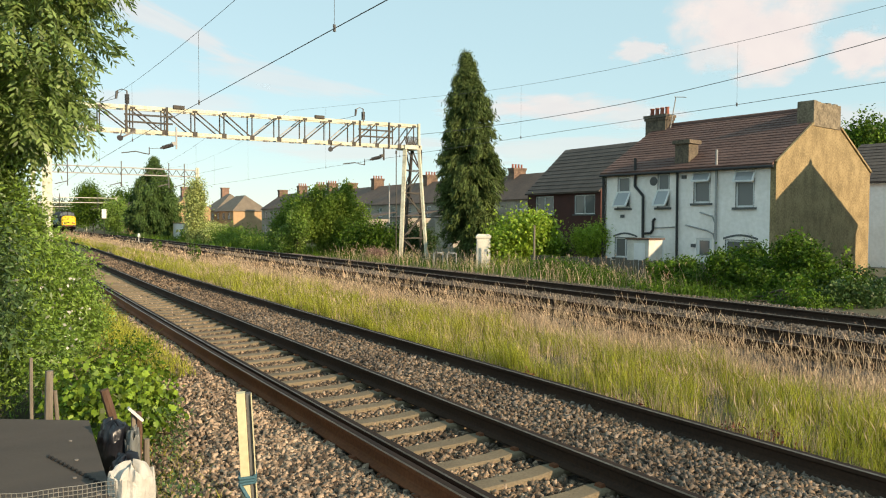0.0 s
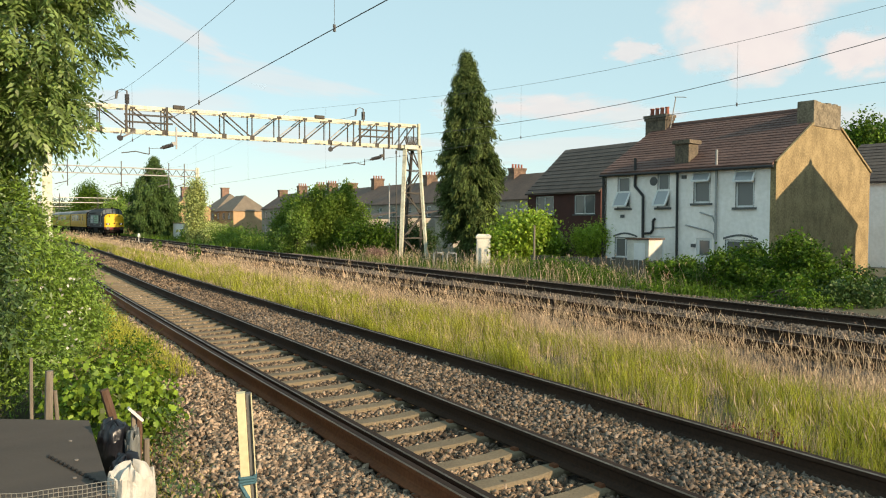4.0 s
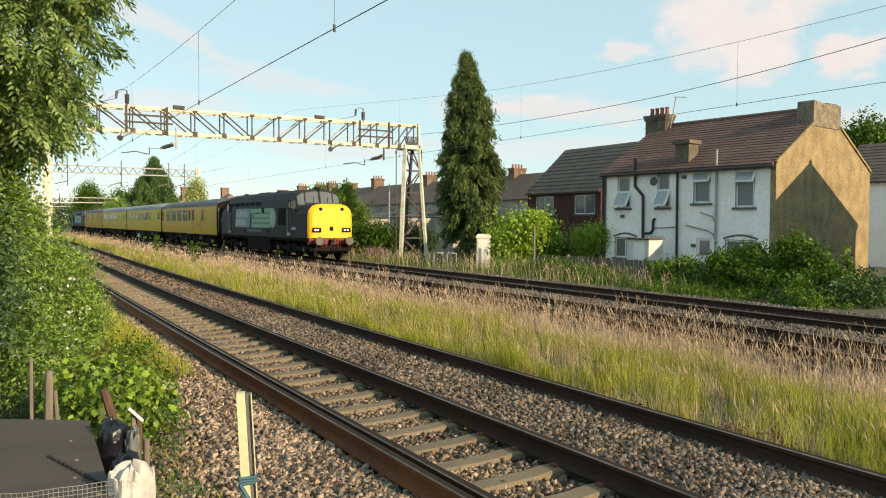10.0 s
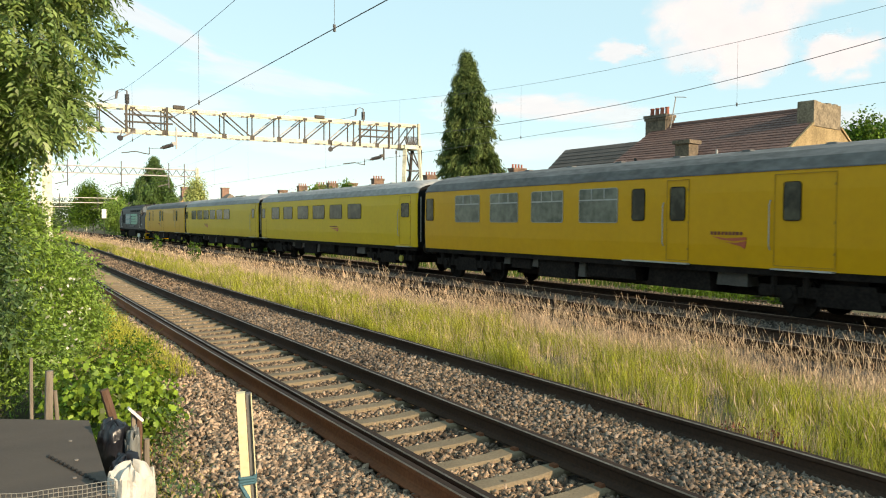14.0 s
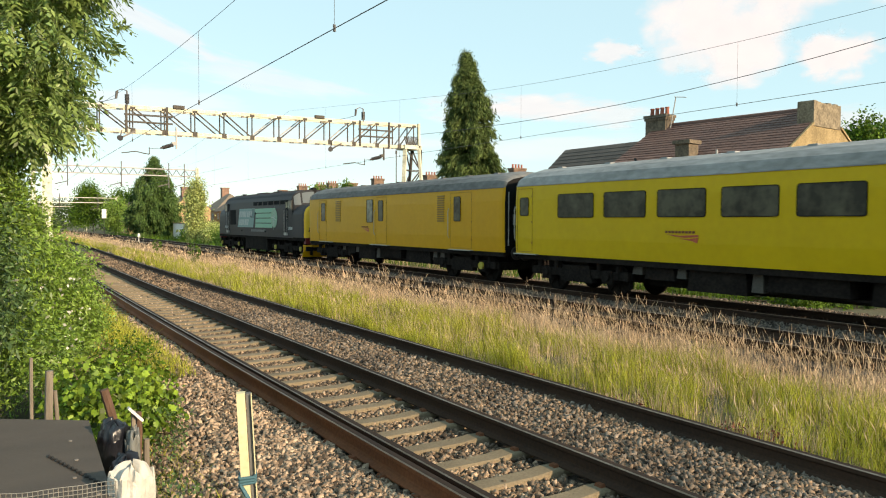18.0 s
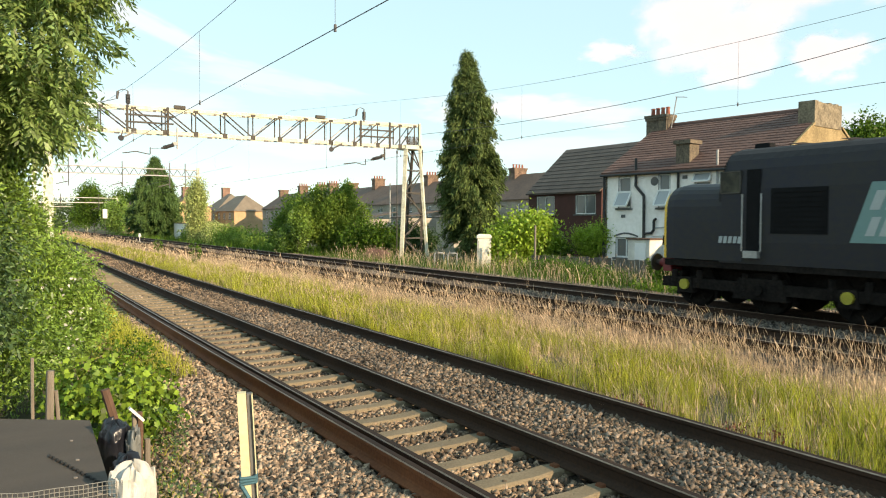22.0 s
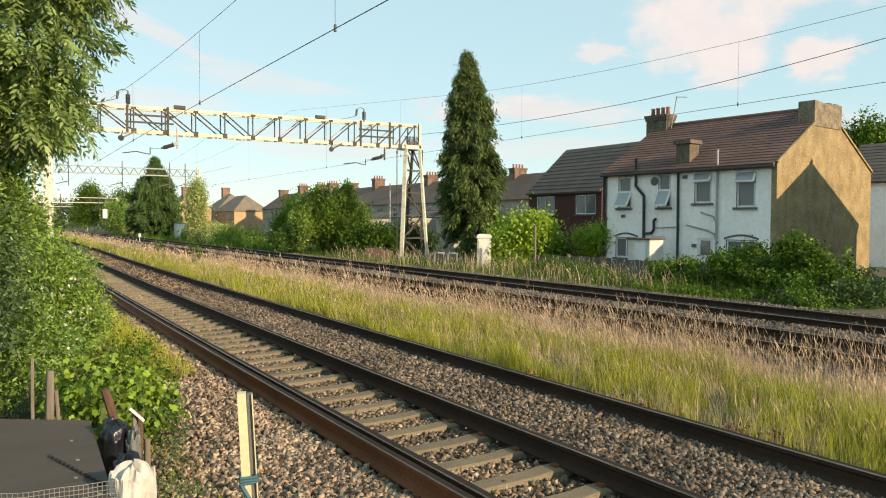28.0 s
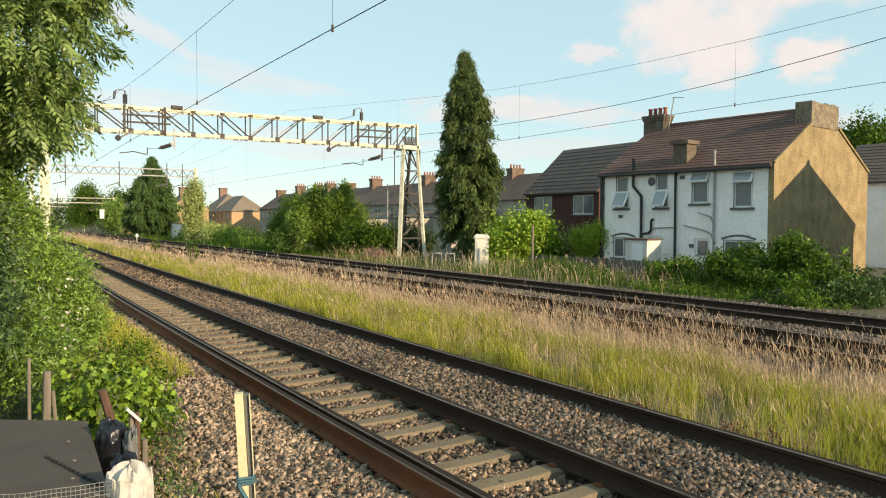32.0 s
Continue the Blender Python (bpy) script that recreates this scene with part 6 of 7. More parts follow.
    if arch:
        a = Bld()
        n = 8
        pts = [(y - w / 2 - 0.08 + (w + 0.16) * k / n, z + h + 0.16 * math.sin(math.pi * k / n)) for k in range(n + 1)]
        a.loft([[(x - 0.02, p, q) for p, q in pts] + [(x - 0.02, p, q + 0.09) for p, q in reversed(pts)],
                [(x + 0.1, p, q) for p, q in pts] + [(x + 0.1, p, q + 0.09) for p, q in reversed(pts)]])
        part("arched_lintel", a, "sill", o)
    return o


def wall_with_holes(y0, y1, z0, z1, holes, x0=0.0, x1=0.25):
    """A wall in the plane x = x0 .. x1 with rectangular openings (y, z, w, h)."""
    b = Bld()
    ys = sorted({y0, y1, *[h[0] - h[2] / 2 for h in holes], *[h[0] + h[2] / 2 for h in holes]})
    zs = sorted({z0, z1, *[h[1] for h in holes], *[h[1] + h[3] for h in holes]})
    for a, c in zip(ys, ys[1:]):
        run = None
        for d, e in zip(zs, zs[1:]):
            m, q = (a + c) / 2, (d + e) / 2
            hole = any(abs(m - h[0]) < h[2] / 2 and h[1] < q < h[1] + h[3] for h in holes)
            if hole:
                if run is not None:
                    b.box(x0, x1, a, c, run, d)
                run = None
            elif run is None:
                run = d
        if run is not None:
            b.box(x0, x1, a, c, run, zs[-1])
    b.weld = True
    return b


def stack(house, x, y, z0, z1, w, d, mat_name, pots, name="chimney"):
    """A brick chimney stack with oversailing courses and clay pots."""
    b = Bld()
    b.box(x - w / 2, x + w / 2, y - d / 2, y + d / 2, z0, z1 - 0.3)
    b.box(x - w / 2 - 0.05, x + w / 2 + 0.05, y - d / 2 - 0.05, y + d / 2 + 0.05, z1 - 0.3, z1 - 0.16)
    b.box(x - w / 2 - 0.09, x + w / 2 + 0.09, y - d / 2 - 0.09, y + d / 2 + 0.09, z1 - 0.16, z1)
    c = part(name, b, mat_name, house)
    along_x = w >= d
    for k in range(pots):
        t = (k + 0.5) / pots - 0.5
        px_, py_ = (x + t * w, y) if along_x else (x, y + t * d)
        p = Bld()
        p.tube((px_, py_, z1), (px_, py_, z1 + 0.38), 0.12, 10, 0.095)
        p.tube((px_, py_, z1 + 0.36), (px_, py_, z1 + 0.43), 0.12, 10, 0.12)
        part("chimney_pot", p, "pot", c)
    return c


HZ = -0.45      # garden level


def white_house(at, main=True):
    """A pair of two-storey houses under one pitched roof: -x is the rear wall to the railway, the gable end stands at y = 0."""
    hs = thing("house", "white-rendered pair of houses with a tiled roof and ochre gable" if main else "neighbouring house with an ochre gable", "house", at, "houses along the line")
    D, W, EV, RG, RX = 9.42, 9.4, 4.7 - HZ, 7.38 - HZ, 4.55
    wins = [(8.05, 2.85, 0.80, 1.62), (5.66, 2.85, 0.70, 1.66), (3.56, 3.02, 0.88, 1.48), (1.42, 2.80, 0.90, 1.66)]
    low = [(7.92, 0.30, 1.34, 1.05), (6.0, -0.35, 0.8, 1.8), (3.4, -0.35, 0.8, 1.75), (1.59, 0.30, 1.5, 1.05)]
    holes = [(y, z - HZ, w, h) for y, z, w, h in wins + low] if main else []
    rw = part("rear_wall", wall_with_holes(0.25, W, -0.3, EV, holes), "render_white", hs)
    g = Bld()
    prof = [(0, -0.3), (D, -0.3), (D, EV), (RX, RG), (0, EV)]
    g.loft([[(x, 0.25, z) for x, z in prof], [(x, 0.0, z) for x, z in prof]])
    part("gable_wall", g, "pebbledash", hs, "ochre pebble-dashed gable wall")
    g = Bld()
    g.loft([[(x, W, z) for x, z in prof], [(x, W - 0.25, z) for x, z in prof]])
    part("far_gable", g, "brick", hs)
    f = Bld()
    f.box(D - 0.25, D, 0.25, W - 0.25, -0.3, EV)
    part("front_wall", f, "render_white", hs)
    for (xe, sx) in ((0.0, -1), (D, 1)):
        r = Bld()
        ov = 0.22
        ex = xe + sx * ov
        ez = EV - ov * (RG - EV) / RX
        r.loft([[(ex, y, ez), (RX, y, RG), (RX, y, RG + 0.10), (ex, y, ez + 0.10)] for y in (0.06, W)])
        part("roof", r, "tile", hs)
        S = Vector((RX - ex, 0, RG - ez))
        if main or sx < 0:
            tile_rows(hs, (ex, 0.06, ez + 0.10), (0, 1, 0), S, W - 0.06, S.length, 19, 30, "tile")
    rr = Bld()
    rr.tube((RX, 0.05, RG + 0.12), (RX, W, RG + 0.12), 0.12, 8)
    part("ridge", rr, "tile", hs)
    v = Bld()
    v.bar((-0.05, -0.02, EV + 0.02), (RX - 1.3, -0.02, RG - 0.70), 0.10, 0.10)
    part("verge", v, "pebbledash", hs)
    v = Bld()
    v.bar((D + 0.05, -0.02, EV + 0.02), (RX + 1.4, -0.02, RG - 0.70), 0.10, 0.10)
    part("verge", v, "pebbledash", hs)
    if not main:
        return hs
    # big end stack on the gable, stepped and worn at the top
    b = Bld()
    b.box(3.2, 5.9, -0.04, 0.72, 6.55 - HZ, 7.5 - HZ)
    ec = part("end_chimney", b, "brick_old", hs, "broad old brick end stack with a ragged top")
    for k in range(8):
        hgt = random.uniform(0.02, 0.14)
        b = Bld()
        b.box(3.2 + 0.3375 * k, 3.2 + 0.3375 * (k + 1), -0.04, 0.72, 7.5 - HZ, 7.58 - HZ + hgt)
        part("cap_block", b, "brick_old", ec)
    stack(hs, RX - 0.1, 9.1, RG - 0.8, 8.1 - HZ, 0.8, 1.3, "brick_sooty", 4)
    # lower stack through the rear slope
    b = Bld()
    b.box(0.25, 1.05, 4.45, 5.2, EV - 0.1, 5.9 - HZ)
    b.box(0.15, 1.15, 4.35, 5.3, 5.9 - HZ, 6.08 - HZ)
    part("low_chimney", b, "brick_sooty", hs, "square stub of a brick stack on the roof")
    for i, (y, z, w, h) in enumerate(wins):
        window_unit(hs, y, z - HZ, w, h, ("open_bottom", "open_bottom", "open_top", "open_top")[i], arch=i == 3)
    for i, (y, z, w, h) in enumerate(low):
        if i in (1, 2):
            d = Bld()
            d.box(0.06, 0.12, y - w / 2, y + w / 2, z - HZ, z - HZ + h)
            dr = part("back_door", d, "upvc", hs)
            p = Bld()
            p.box(0.04, 0.06, y - w / 2 + 0.15, y + w / 2 - 0.15, z - HZ + 0.95, z - HZ + h - 0.12)
            part("door_pane", p, "glass", dr)
        else:
            window_unit(hs, y, z - HZ, w, h, "double", arch=True)
    # soil pipe, downpipes, waste pipes, gutter
    def pipe(pts, r, m, nm):
        q = Bld()
        q.path([(-r - 0.03, y, z - HZ) for y, z in pts], r, 8)
        part(nm, q, m, hs)
    pipe([(7.28, 5.35), (7.28, 3.95), (6.78, 3.45), (6.76, 0.9)], 0.07, "pipe", "soil_pipe")
    pipe([(6.76, 1.55), (6.30, 1.6), (6.18, 1.75), (6.18, 2.2), (6.05, 2.3)], 0.06, "pipe", "branch_pipe")
    pipe([(6.1, 1.85), (4.95, 1.9)], 0.03, "pipe_grey", "waste_pipe")
    pipe([(9.3, 4.6), (9.3, -0.4)], 0.07, "pipe", "downpipe")
    pipe([(4.83, 4.6), (4.80, -0.4)], 0.06, "pipe", "downpipe")
    pipe([(2.77, 5.45), (2.77, 0.2)], 0.055, "pipe_grey", "downpipe")
    pipe([(4.35, 2.0), (3.2, 1.75), (2.9, 1.6), (2.8, 1.3)], 0.035, "pipe_grey", "waste_pipe")
    pipe([(3.6, 2.6), (2.95, 2.4), (2.8, 2.1)], 0.035, "pipe_grey", "waste_pipe")
    q = Bld()
    q.tube((-0.27, 0.0, EV - 0.16), (-0.27, W, EV - 0.16), 0.06, 8)
    part("gutter", q, "pipe", hs)
    q = Bld()
    q.disc((-0.02, 6.22, 4.15 - HZ), 0.22, (1, 0, 0), 0.02, 16)
    part("dish_mark", q, "sill", hs, "grey round patch on the render")
    for y, z in ((4.5, 4.2), (3.95, 0.95), (8.1, 2.35)):
        q = Bld()
        q.box(-0.05, 0.0, y - 0.12, y + 0.12, z - HZ, z - HZ + 0.16)
        part("vent_cover", q, "sill", hs)
    q = Bld()
    q.path([(RX - 0.3, 8.3, RG - 0.3), (RX - 0.3, 7.93, RG + 1.6)], 0.03, 6)
    aerial = part("aerial", q, "pipe_grey", hs, "leaning grey aerial mast")
    q = Bld()
    q.path([(RX - 0.3, 8.0, RG + 1.6), (RX - 0.3, 7.3, RG + 1.5)], 0.02, 5)
    for k in range(4):
        q.path([(RX - 0.5, 7.9 - 0.17 * k, RG + 1.59 - 0.024 * k), (RX - 0.1, 7.9 - 0.17 * k, RG + 1.59 - 0.024 * k)], 0.008, 4)
    part("aerial_head", q, "pipe_grey", aerial)
    return hs


H_AT = Matrix.Translation((29.12, 19.35, HZ)) @ Matrix.Rotation(radians(6.13), 4, "Z")
white_house(H_AT)
white_house(H_AT @ Matrix.Translation((0, -16.4, 0)), main=False)


def plain_house(label, at, D, W, ev, rg, wall, roof, wins, hip=False, chim=(), group="houses along the line", detail=True, pots=4, wall_label="", chim_mat="brick_pink"):
    """A simple house: -x faces the railway; local z starts at the garden."""
    hs = thing("house", label, "house", at, group)
    holes = [(y, z, w, h) for y, z, w, h in wins]
    part("wall", wall_with_holes(0.2, W - 0.2, -0.3, ev, holes), wall, hs, wall_label)
    prof = [(0, -0.3), (D, -0.3), (D, ev)] + ([] if hip else [(D / 2, rg)]) + [(0, ev)]
    for y0, y1 in ((0.0, 0.2), (W - 0.2, W)):
        g = Bld()
        g.loft([[(x, y1, z) for x, z in prof], [(x, y0, z) for x, z in prof]])
        part("end_wall", g, wall, hs, wall_label)
    f = Bld()
    f.box(D - 0.2, D, 0.2, W - 0.2, -0.3, ev)
    part("front_wall", f, wall, hs)
    ov = 0.25
    sl = (rg - ev) / (D / 2)
    if hip:
        k = D / 2
        a, b = (D / 2, min(k, W / 2 - 0.05)), (D / 2, max(W - k, W / 2 + 0.05))
        ez = ev - ov * sl
        cs = [(-ov, -ov, ez), (D + ov, -ov, ez), (D + ov, W + ov, ez), (-ov, W + ov, ez)]
        r = Bld()
        A, B = (a[0], a[1], rg), (b[0], b[1], rg)
        r.face([cs[0], cs[1], A])
        r.face([cs[1], cs[2], B, A])
        r.face([cs[2], cs[3], B])
        r.face([cs[3], cs[0], A, B])
        r.face(cs[::-1])
        part("roof", r, roof, hs)
    else:
        for xe, sx in ((0, -1), (D, 1)):
            r = Bld()
            ex, ez = xe + sx * ov, ev - ov * sl
            r.loft([[(ex, y, ez), (D / 2, y, rg), (D / 2, y, rg + 0.1), (ex, y, ez + 0.1)] for y in (-0.06, W + 0.06)])
            part("roof", r, roof, hs)
            if detail and sx < 0:
                S = Vector((D / 2 - ex, 0, rg - ez))
                tile_rows(hs, (ex, -0.06, ez + 0.1), (0, 1, 0), S, W + 0.12, S.length, 12, max(6, int(W * 2.5)), roof)
    for y, z, w, h in wins:
        window_unit(hs, y, z, w, h, "double" if w > 1.0 else "casement")
    for x, y, z1, w, d in chim:
        stack(hs, x, y, rg - 1.2, z1, w, d, chim_mat, pots)
    return hs


# dark red-brick house set back beside the white pair
at = Matrix.Translation((38.0, 39.0, HZ))
bh = plain_house("dark red-brick house with a grey tiled roof", at, 8.0, 8.3, 4.95, 8.5, "brick_red", "tile_grey",
                 [(6.2, 3.17, 2.2, 1.45), (1.67, 3.17, 2.2, 1.45)])
# house to the right of the gable, further back
at = Matrix.Translation((46.0, 18.2, HZ)) @ Matrix.Rotation(radians(6), 4, "Z")
plain_house("white-walled terraced house behind the gable", at, 8.0, 8.0, 5.1, 7.6, "render_white", "tile_grey",
            [(6.7, 3.35, 1.2, 1.2), (6.7, 0.4, 1.2, 1.5), (3.0, 3.35, 1.2, 1.2), (3.0, 0.4, 1.2, 1.5)])

# ---- the terraces along the far side ----
def terrace(y0, y1, wall, chim_y, top, pots):
    """One house of the far row, its back to the railway, with a chimney on the party wall."""
    w = y1 - y0
    n = max(2, int(w / 3.4))
    wins = [((k + 0.5) * w / n, 3.2, 0.95, 1.3) for k in range(n)] + [((k + 0.5) * w / n, 0.5, 1.2, 1.3) for k in range(n)]
    plain_house("terraced house with a dark tiled roof and brick chimney", Matrix.Translation((47.0, y0, HZ)), 8.0, w - 0.06, 5.0, 7.75, wall, "tile_brown",
                wins, chim=[(4.0, chim_y - y0, top, 1.65, 1.0)] if chim_y else [], group="terraced houses", detail=False, pots=pots, chim_mat="brick_brown")


for row in ((57.5, 66.6, "render_dull", 65.4, 8.55, 4), (66.7, 75.2, "brick_pink", None, 0, 0), (75.3, 84.9, "render_dull", 83.9, 8.75, 4), (85.0, 99.8, "render_dull", 99.1, 9.0, 4),
            (99.9, 108.9, "brick_pink", 108.2, 8.75, 0), (109.0, 116.3, "render_dull", 115.7, 9.0, 4), (116.4, 121.5, "brick_pink", 120.8, 9.0, 4),
            (121.6, 129.9, "render_dull", 129.2, 9.1, 4), (130.0, 140.2, "render_dull", 139.4, 8.7, 0)):
    terrace(*row)
at = Matrix.Translation((44.3, 149.6, HZ))
plain_house("orange-brick house with a hipped roof", at, 7.2, 14.0, 4.85, 8.0, "brick_orange", "tile_tan", [(3, 3.0, 1.6, 1.3), (7, 3.0, 1.6, 1.3), (11, 3.0, 1.6, 1.3)], hip=True)
at = Matrix.Translation((46.5, 170, HZ))
plain_house("brick house with a hipped roof and tall chimney", at, 9.0, 12.0, 5.2, 9.0, "brick_orange", "tile_tan", [(3, 3.0, 1.3, 1.3), (7, 3.0, 1.3, 1.3)], hip=True, chim=[(4.5, 9.0, 10.6, 1.7, 1.4)], pots=0)
at = Matrix.Translation((24.5, 152, HZ))
plain_house("brick house among far trees", at, 8.0, 8.0, 5.0, 7.6, "brick_orange", "tile", [(3, 3.0, 1.2, 1.2)], chim=[(4, 6.5, 9.6, 1.6, 1.2)], pots=0)
at = Matrix.Translation((34.5, 160, HZ))
plain_house("brick house with a steep roof among far trees", at, 8.0, 9.0, 5.2, 8.2, "brick_orange", "tile_tan", [(3, 3.0, 1.2, 1.2)], chim=[(4, 4.5, 9.9, 1.9, 1.4)], pots=0)

# rear outbuildings below the terraces
for x, y, w, d, h, wall, lab in ((41.0, 63, 5.0, 3.5, 3.0, "render_dull", "single-storey drab back extension"), (41.5, 74, 5.0, 3.2, 3.0, "render_dull", "single-storey drab back extension"),
                                 (41.5, 84, 4.5, 3.2, 2.9, "render_dull", "rendered back extension with a lean-to roof")):
    e = thing("outbuilding", lab, "outbuilding")
    b = Bld()
    b.box(x, x + w, y, y + d, HZ - 0.2, HZ + h)
    part("wall", b, wall, e)
    b = Bld()
    b.loft([[(x - 0.2, yy, HZ + h), (x + w, yy, HZ + h + 0.9), (x + w, yy, HZ + h + 1.0), (x - 0.2, yy, HZ + h + 0.1)] for yy in (y - 0.15, y + d + 0.15)])
    part("roof", b, "tile_grey", e)

# ---- garden boundary ----
fence = thing("boundary_fence", "grey weathered plank fence at the garden boundary", "fence")
for k in range(46):
    y = 18.5 + k * 0.25
    x = 25.6 - 0.14 * (y - 20)
    p = Bld()
    p.box(x - 0.02, x + 0.02, y - 0.115, y + 0.115, HZ - 0.1, 0.42 + random.uniform(-0.03, 0.05))
    part("plank", p, "fence", fence)
for k in range(6):
    y = 18.5 + k * 2.25
    x = 25.7 - 0.14 * (y - 20)
    p = Bld()
    p.box(x - 0.05, x + 0.05, y - 0.05, y + 0.05, HZ - 0.1, 0.55)
    part("post", p, "fence", fence)

sh = thing("garden_shed", "small white shed with a flat felt roof", "shed", Matrix.Translation((26.3, 23.4, HZ)) @ Matrix.Rotation(radians(8), 4, "Z"))
b = Bld()
b.box(0, 1.1, 0.4, 1.6, 0, 1.75)
part("body", b, "shed", sh)
b = Bld()
b.box(-0.08, 1.2, 0.32, 1.68, 1.76, 1.82, top=(0.02, 0.02))
part("roof", b, "wood_rust", sh)
b = Bld()
b.box(-0.03, 0.0, 0.6, 1.2, 0.1, 1.6)
part("door", b, "upvc", sh)

cab_ = thing("relay_cabinet", "cream concrete trackside cabinet with a rounded top", "cabinet", Matrix.Translation((22.95, 32.3, -0.4)) @ Matrix.Rotation(radians(-32), 4, "Z"))
b = Bld()
b.loft([[(x * s, y * s, z) for x, y in ((-0.36, -0.3), (0.36, -0.3), (0.36, 0.3), (-0.36, 0.3))] for s, z in ((1.08, 0.0), (1.08, 0.12), (1.0, 0.14), (0.98, 1.62), (1.1, 1.64), (1.1, 1.76), (0.8, 1.86))])
part("body", b, "cabinet", cab_)
b = Bld()
b.box(-0.29, 0.29, -0.325, -0.295, 0.25, 1.5)
d = part("door", b, "cabinet", cab_)
b = Bld()
b.box(0.18, 0.23, -0.36, -0.32, 0.8, 0.95)
part("handle", b, "steel_dark", d)

# low tubular hoops by the cabinet
for x, y in ((21.75, 33.55), (21.25, 34.1)):
    b = Bld()
    dx, dy = 0.21, -0.13
    b.path([(x - dx, y - dy, -0.5), (x - dx, y - dy, 0.36), (x - dx * 0.8, y - dy * 0.8, 0.42), (x + dx * 0.8, y + dy * 0.8, 0.42), (x + dx, y + dy, 0.36), (x + dx, y + dy, -0.5)], 0.028, 7)
    solid("hoop_barrier", b, "pipe_grey", "low grey tubular hoop in the trackside grass", "barrier", "hoops by the cabinet", smooth=True)

# posts beside the far track
for x, y, z1, m, lab in ((23.65, 28.9, 1.95, "wood_grey", "weathered timber post in the long grass"), (21.2, 31.5, 0.55, "steel_dark", "thin dark marker post"), (20.7, 33.5, 0.6, "steel_dark", "thin dark marker post"),
                         (22.6, 26.0, 0.5, "wood_grey", "short leaning fence post")):
    p = Bld()
    p.tube((x, y, -0.55), (x + random.uniform(-0.05, 0.05), y, z1), 0.06 if m == "wood_grey" else 0.03, 7, 0.05 if m == "wood_grey" else 0.03)
    solid("lineside_post", p, m, lab, "post", "lineside posts")
lp = thing("telegraph_pole", "slender dark pole beside the gantry mast", "pole")
p = Bld()
p.tube((23.39, 42.8, -0.6), (23.39, 42.8, 6.7), 0.035, 8, 0.03)
p.tube((23.39, 42.8, 6.55), (23.39, 42.8, 6.75), 0.06, 8)
part("pole", p, "steel_dark", lp)
p = Bld()
p.tube((24.3, 45.5, -0.6), (24.33, 45.5, 4.75), 0.045, 8)
solid("steel_pole", p, "pipe_grey", "plain grey steel pole in the bushes", "pole")
ds = thing("ground_signal", "small white ground marker beside the far track", "marker")
p = Bld()
p.box(14.02, 14.08, 79.92, 79.98, -0.3, 0.55)
part("post", p, "sign_white", ds)
p = Bld()
p.box(13.92, 14.18, 79.85, 80.0, 0.5, 0.82, top=(0.05, 0))
part("plate", p, "sign_white", ds)
sg = thing("lineside_sign", "white rectangular sign on a grey post", "sign")
p = Bld()
p.tube((18.3, 135, -0.5), (18.3, 135, 2.6), 0.06, 6)
part("post", p, "steel_dark", sg)
p = Bld()
p.box(17.95, 18.65, 134.85, 134.9, 2.5, 4.0)
part("panel", p, "sign_white", sg)
wl = thing("garden_wall", "pale garden wall beside the far line", "wall")
p = Bld()
p.box(23.5, 23.75, 92, 108, -0.5, 1.75)
part("wall", p, "render_white", wl)
p = Bld()
p.box(23.42, 23.83, 91.9, 108.1, 1.75, 1.86)
part("coping", p, "concrete", wl)

# plants standing up in the grass strip
for x, y, h in ((9.3, 38.0, 1.15), (10.3, 52.0, 1.2)):
    wd = tree("tall_weed", "tall leafy weed standing above the grass", (x, y, -0.35), h, [((x, y, h * 0.5), (0.28, 0.28, h * 0.5))], 40, 6, 0.14, 0.35, 0.06, "leaf_mid", 0.02, droop=-0.3, category="weed")

# ---- the foreground by the camera ----
bd = thing("board_table", "dark brown felted board laid flat on a timber frame", "board", Matrix.Translation((0.0, 0.0, 0.0)))
b = Bld()
q = [(0.60, 5.19), (-1.60, 6.72), (-2.4, 4.2), (0.47, 2.70)]
b.loft([[(x, y, 0.76) for x, y in q], [(x, y, 0.80) for x, y in q]])
part("board", b, "felt", bd)
for x, y in ((0.45, 5.1), (0.38, 3.0), (-1.4, 6.4), (-2.1, 4.4)):
    b = Bld()
    b.box(x - 0.04, x + 0.04, y - 0.04, y + 0.04, -0.15, 0.76)
    part("leg", b, "wood_grey", bd)
M["lichen"] = mat("lichen", (0.20, 0.18, 0.16), 0.9, bump=0)
for x, y in ((0.45, 4.75), (0.44, 4.35), (0.40, 4.05), (0.47, 3.75)):
    b = Bld()
    b.disc((x, y, 0.803), 0.011, (0.1, 0.05, 1), 0.006, 7)
    part("speck", b, "lichen", bd, "pale speck on the board")

wm = thing("wire_mesh", "galvanised square wire mesh sagging beside the board", "mesh")
b = Bld()
P = lambda u, v: (-0.06 + 0.57 * u, 3.5 + 0.02 * math.sin(9 * u), 0.955 - 0.03 * u * u + 0.004 * math.sin(14 * u) - 0.15 * (1 - v))
for k in range(31):
    b.path([P(k / 30, j / 6) for j in range(7)], 0.0017, 4)
for j in range(9):
    b.path([P(k / 16, j / 8) for k in range(17)], 0.0017, 4)
part("mesh", b, "mesh_wire", wm)


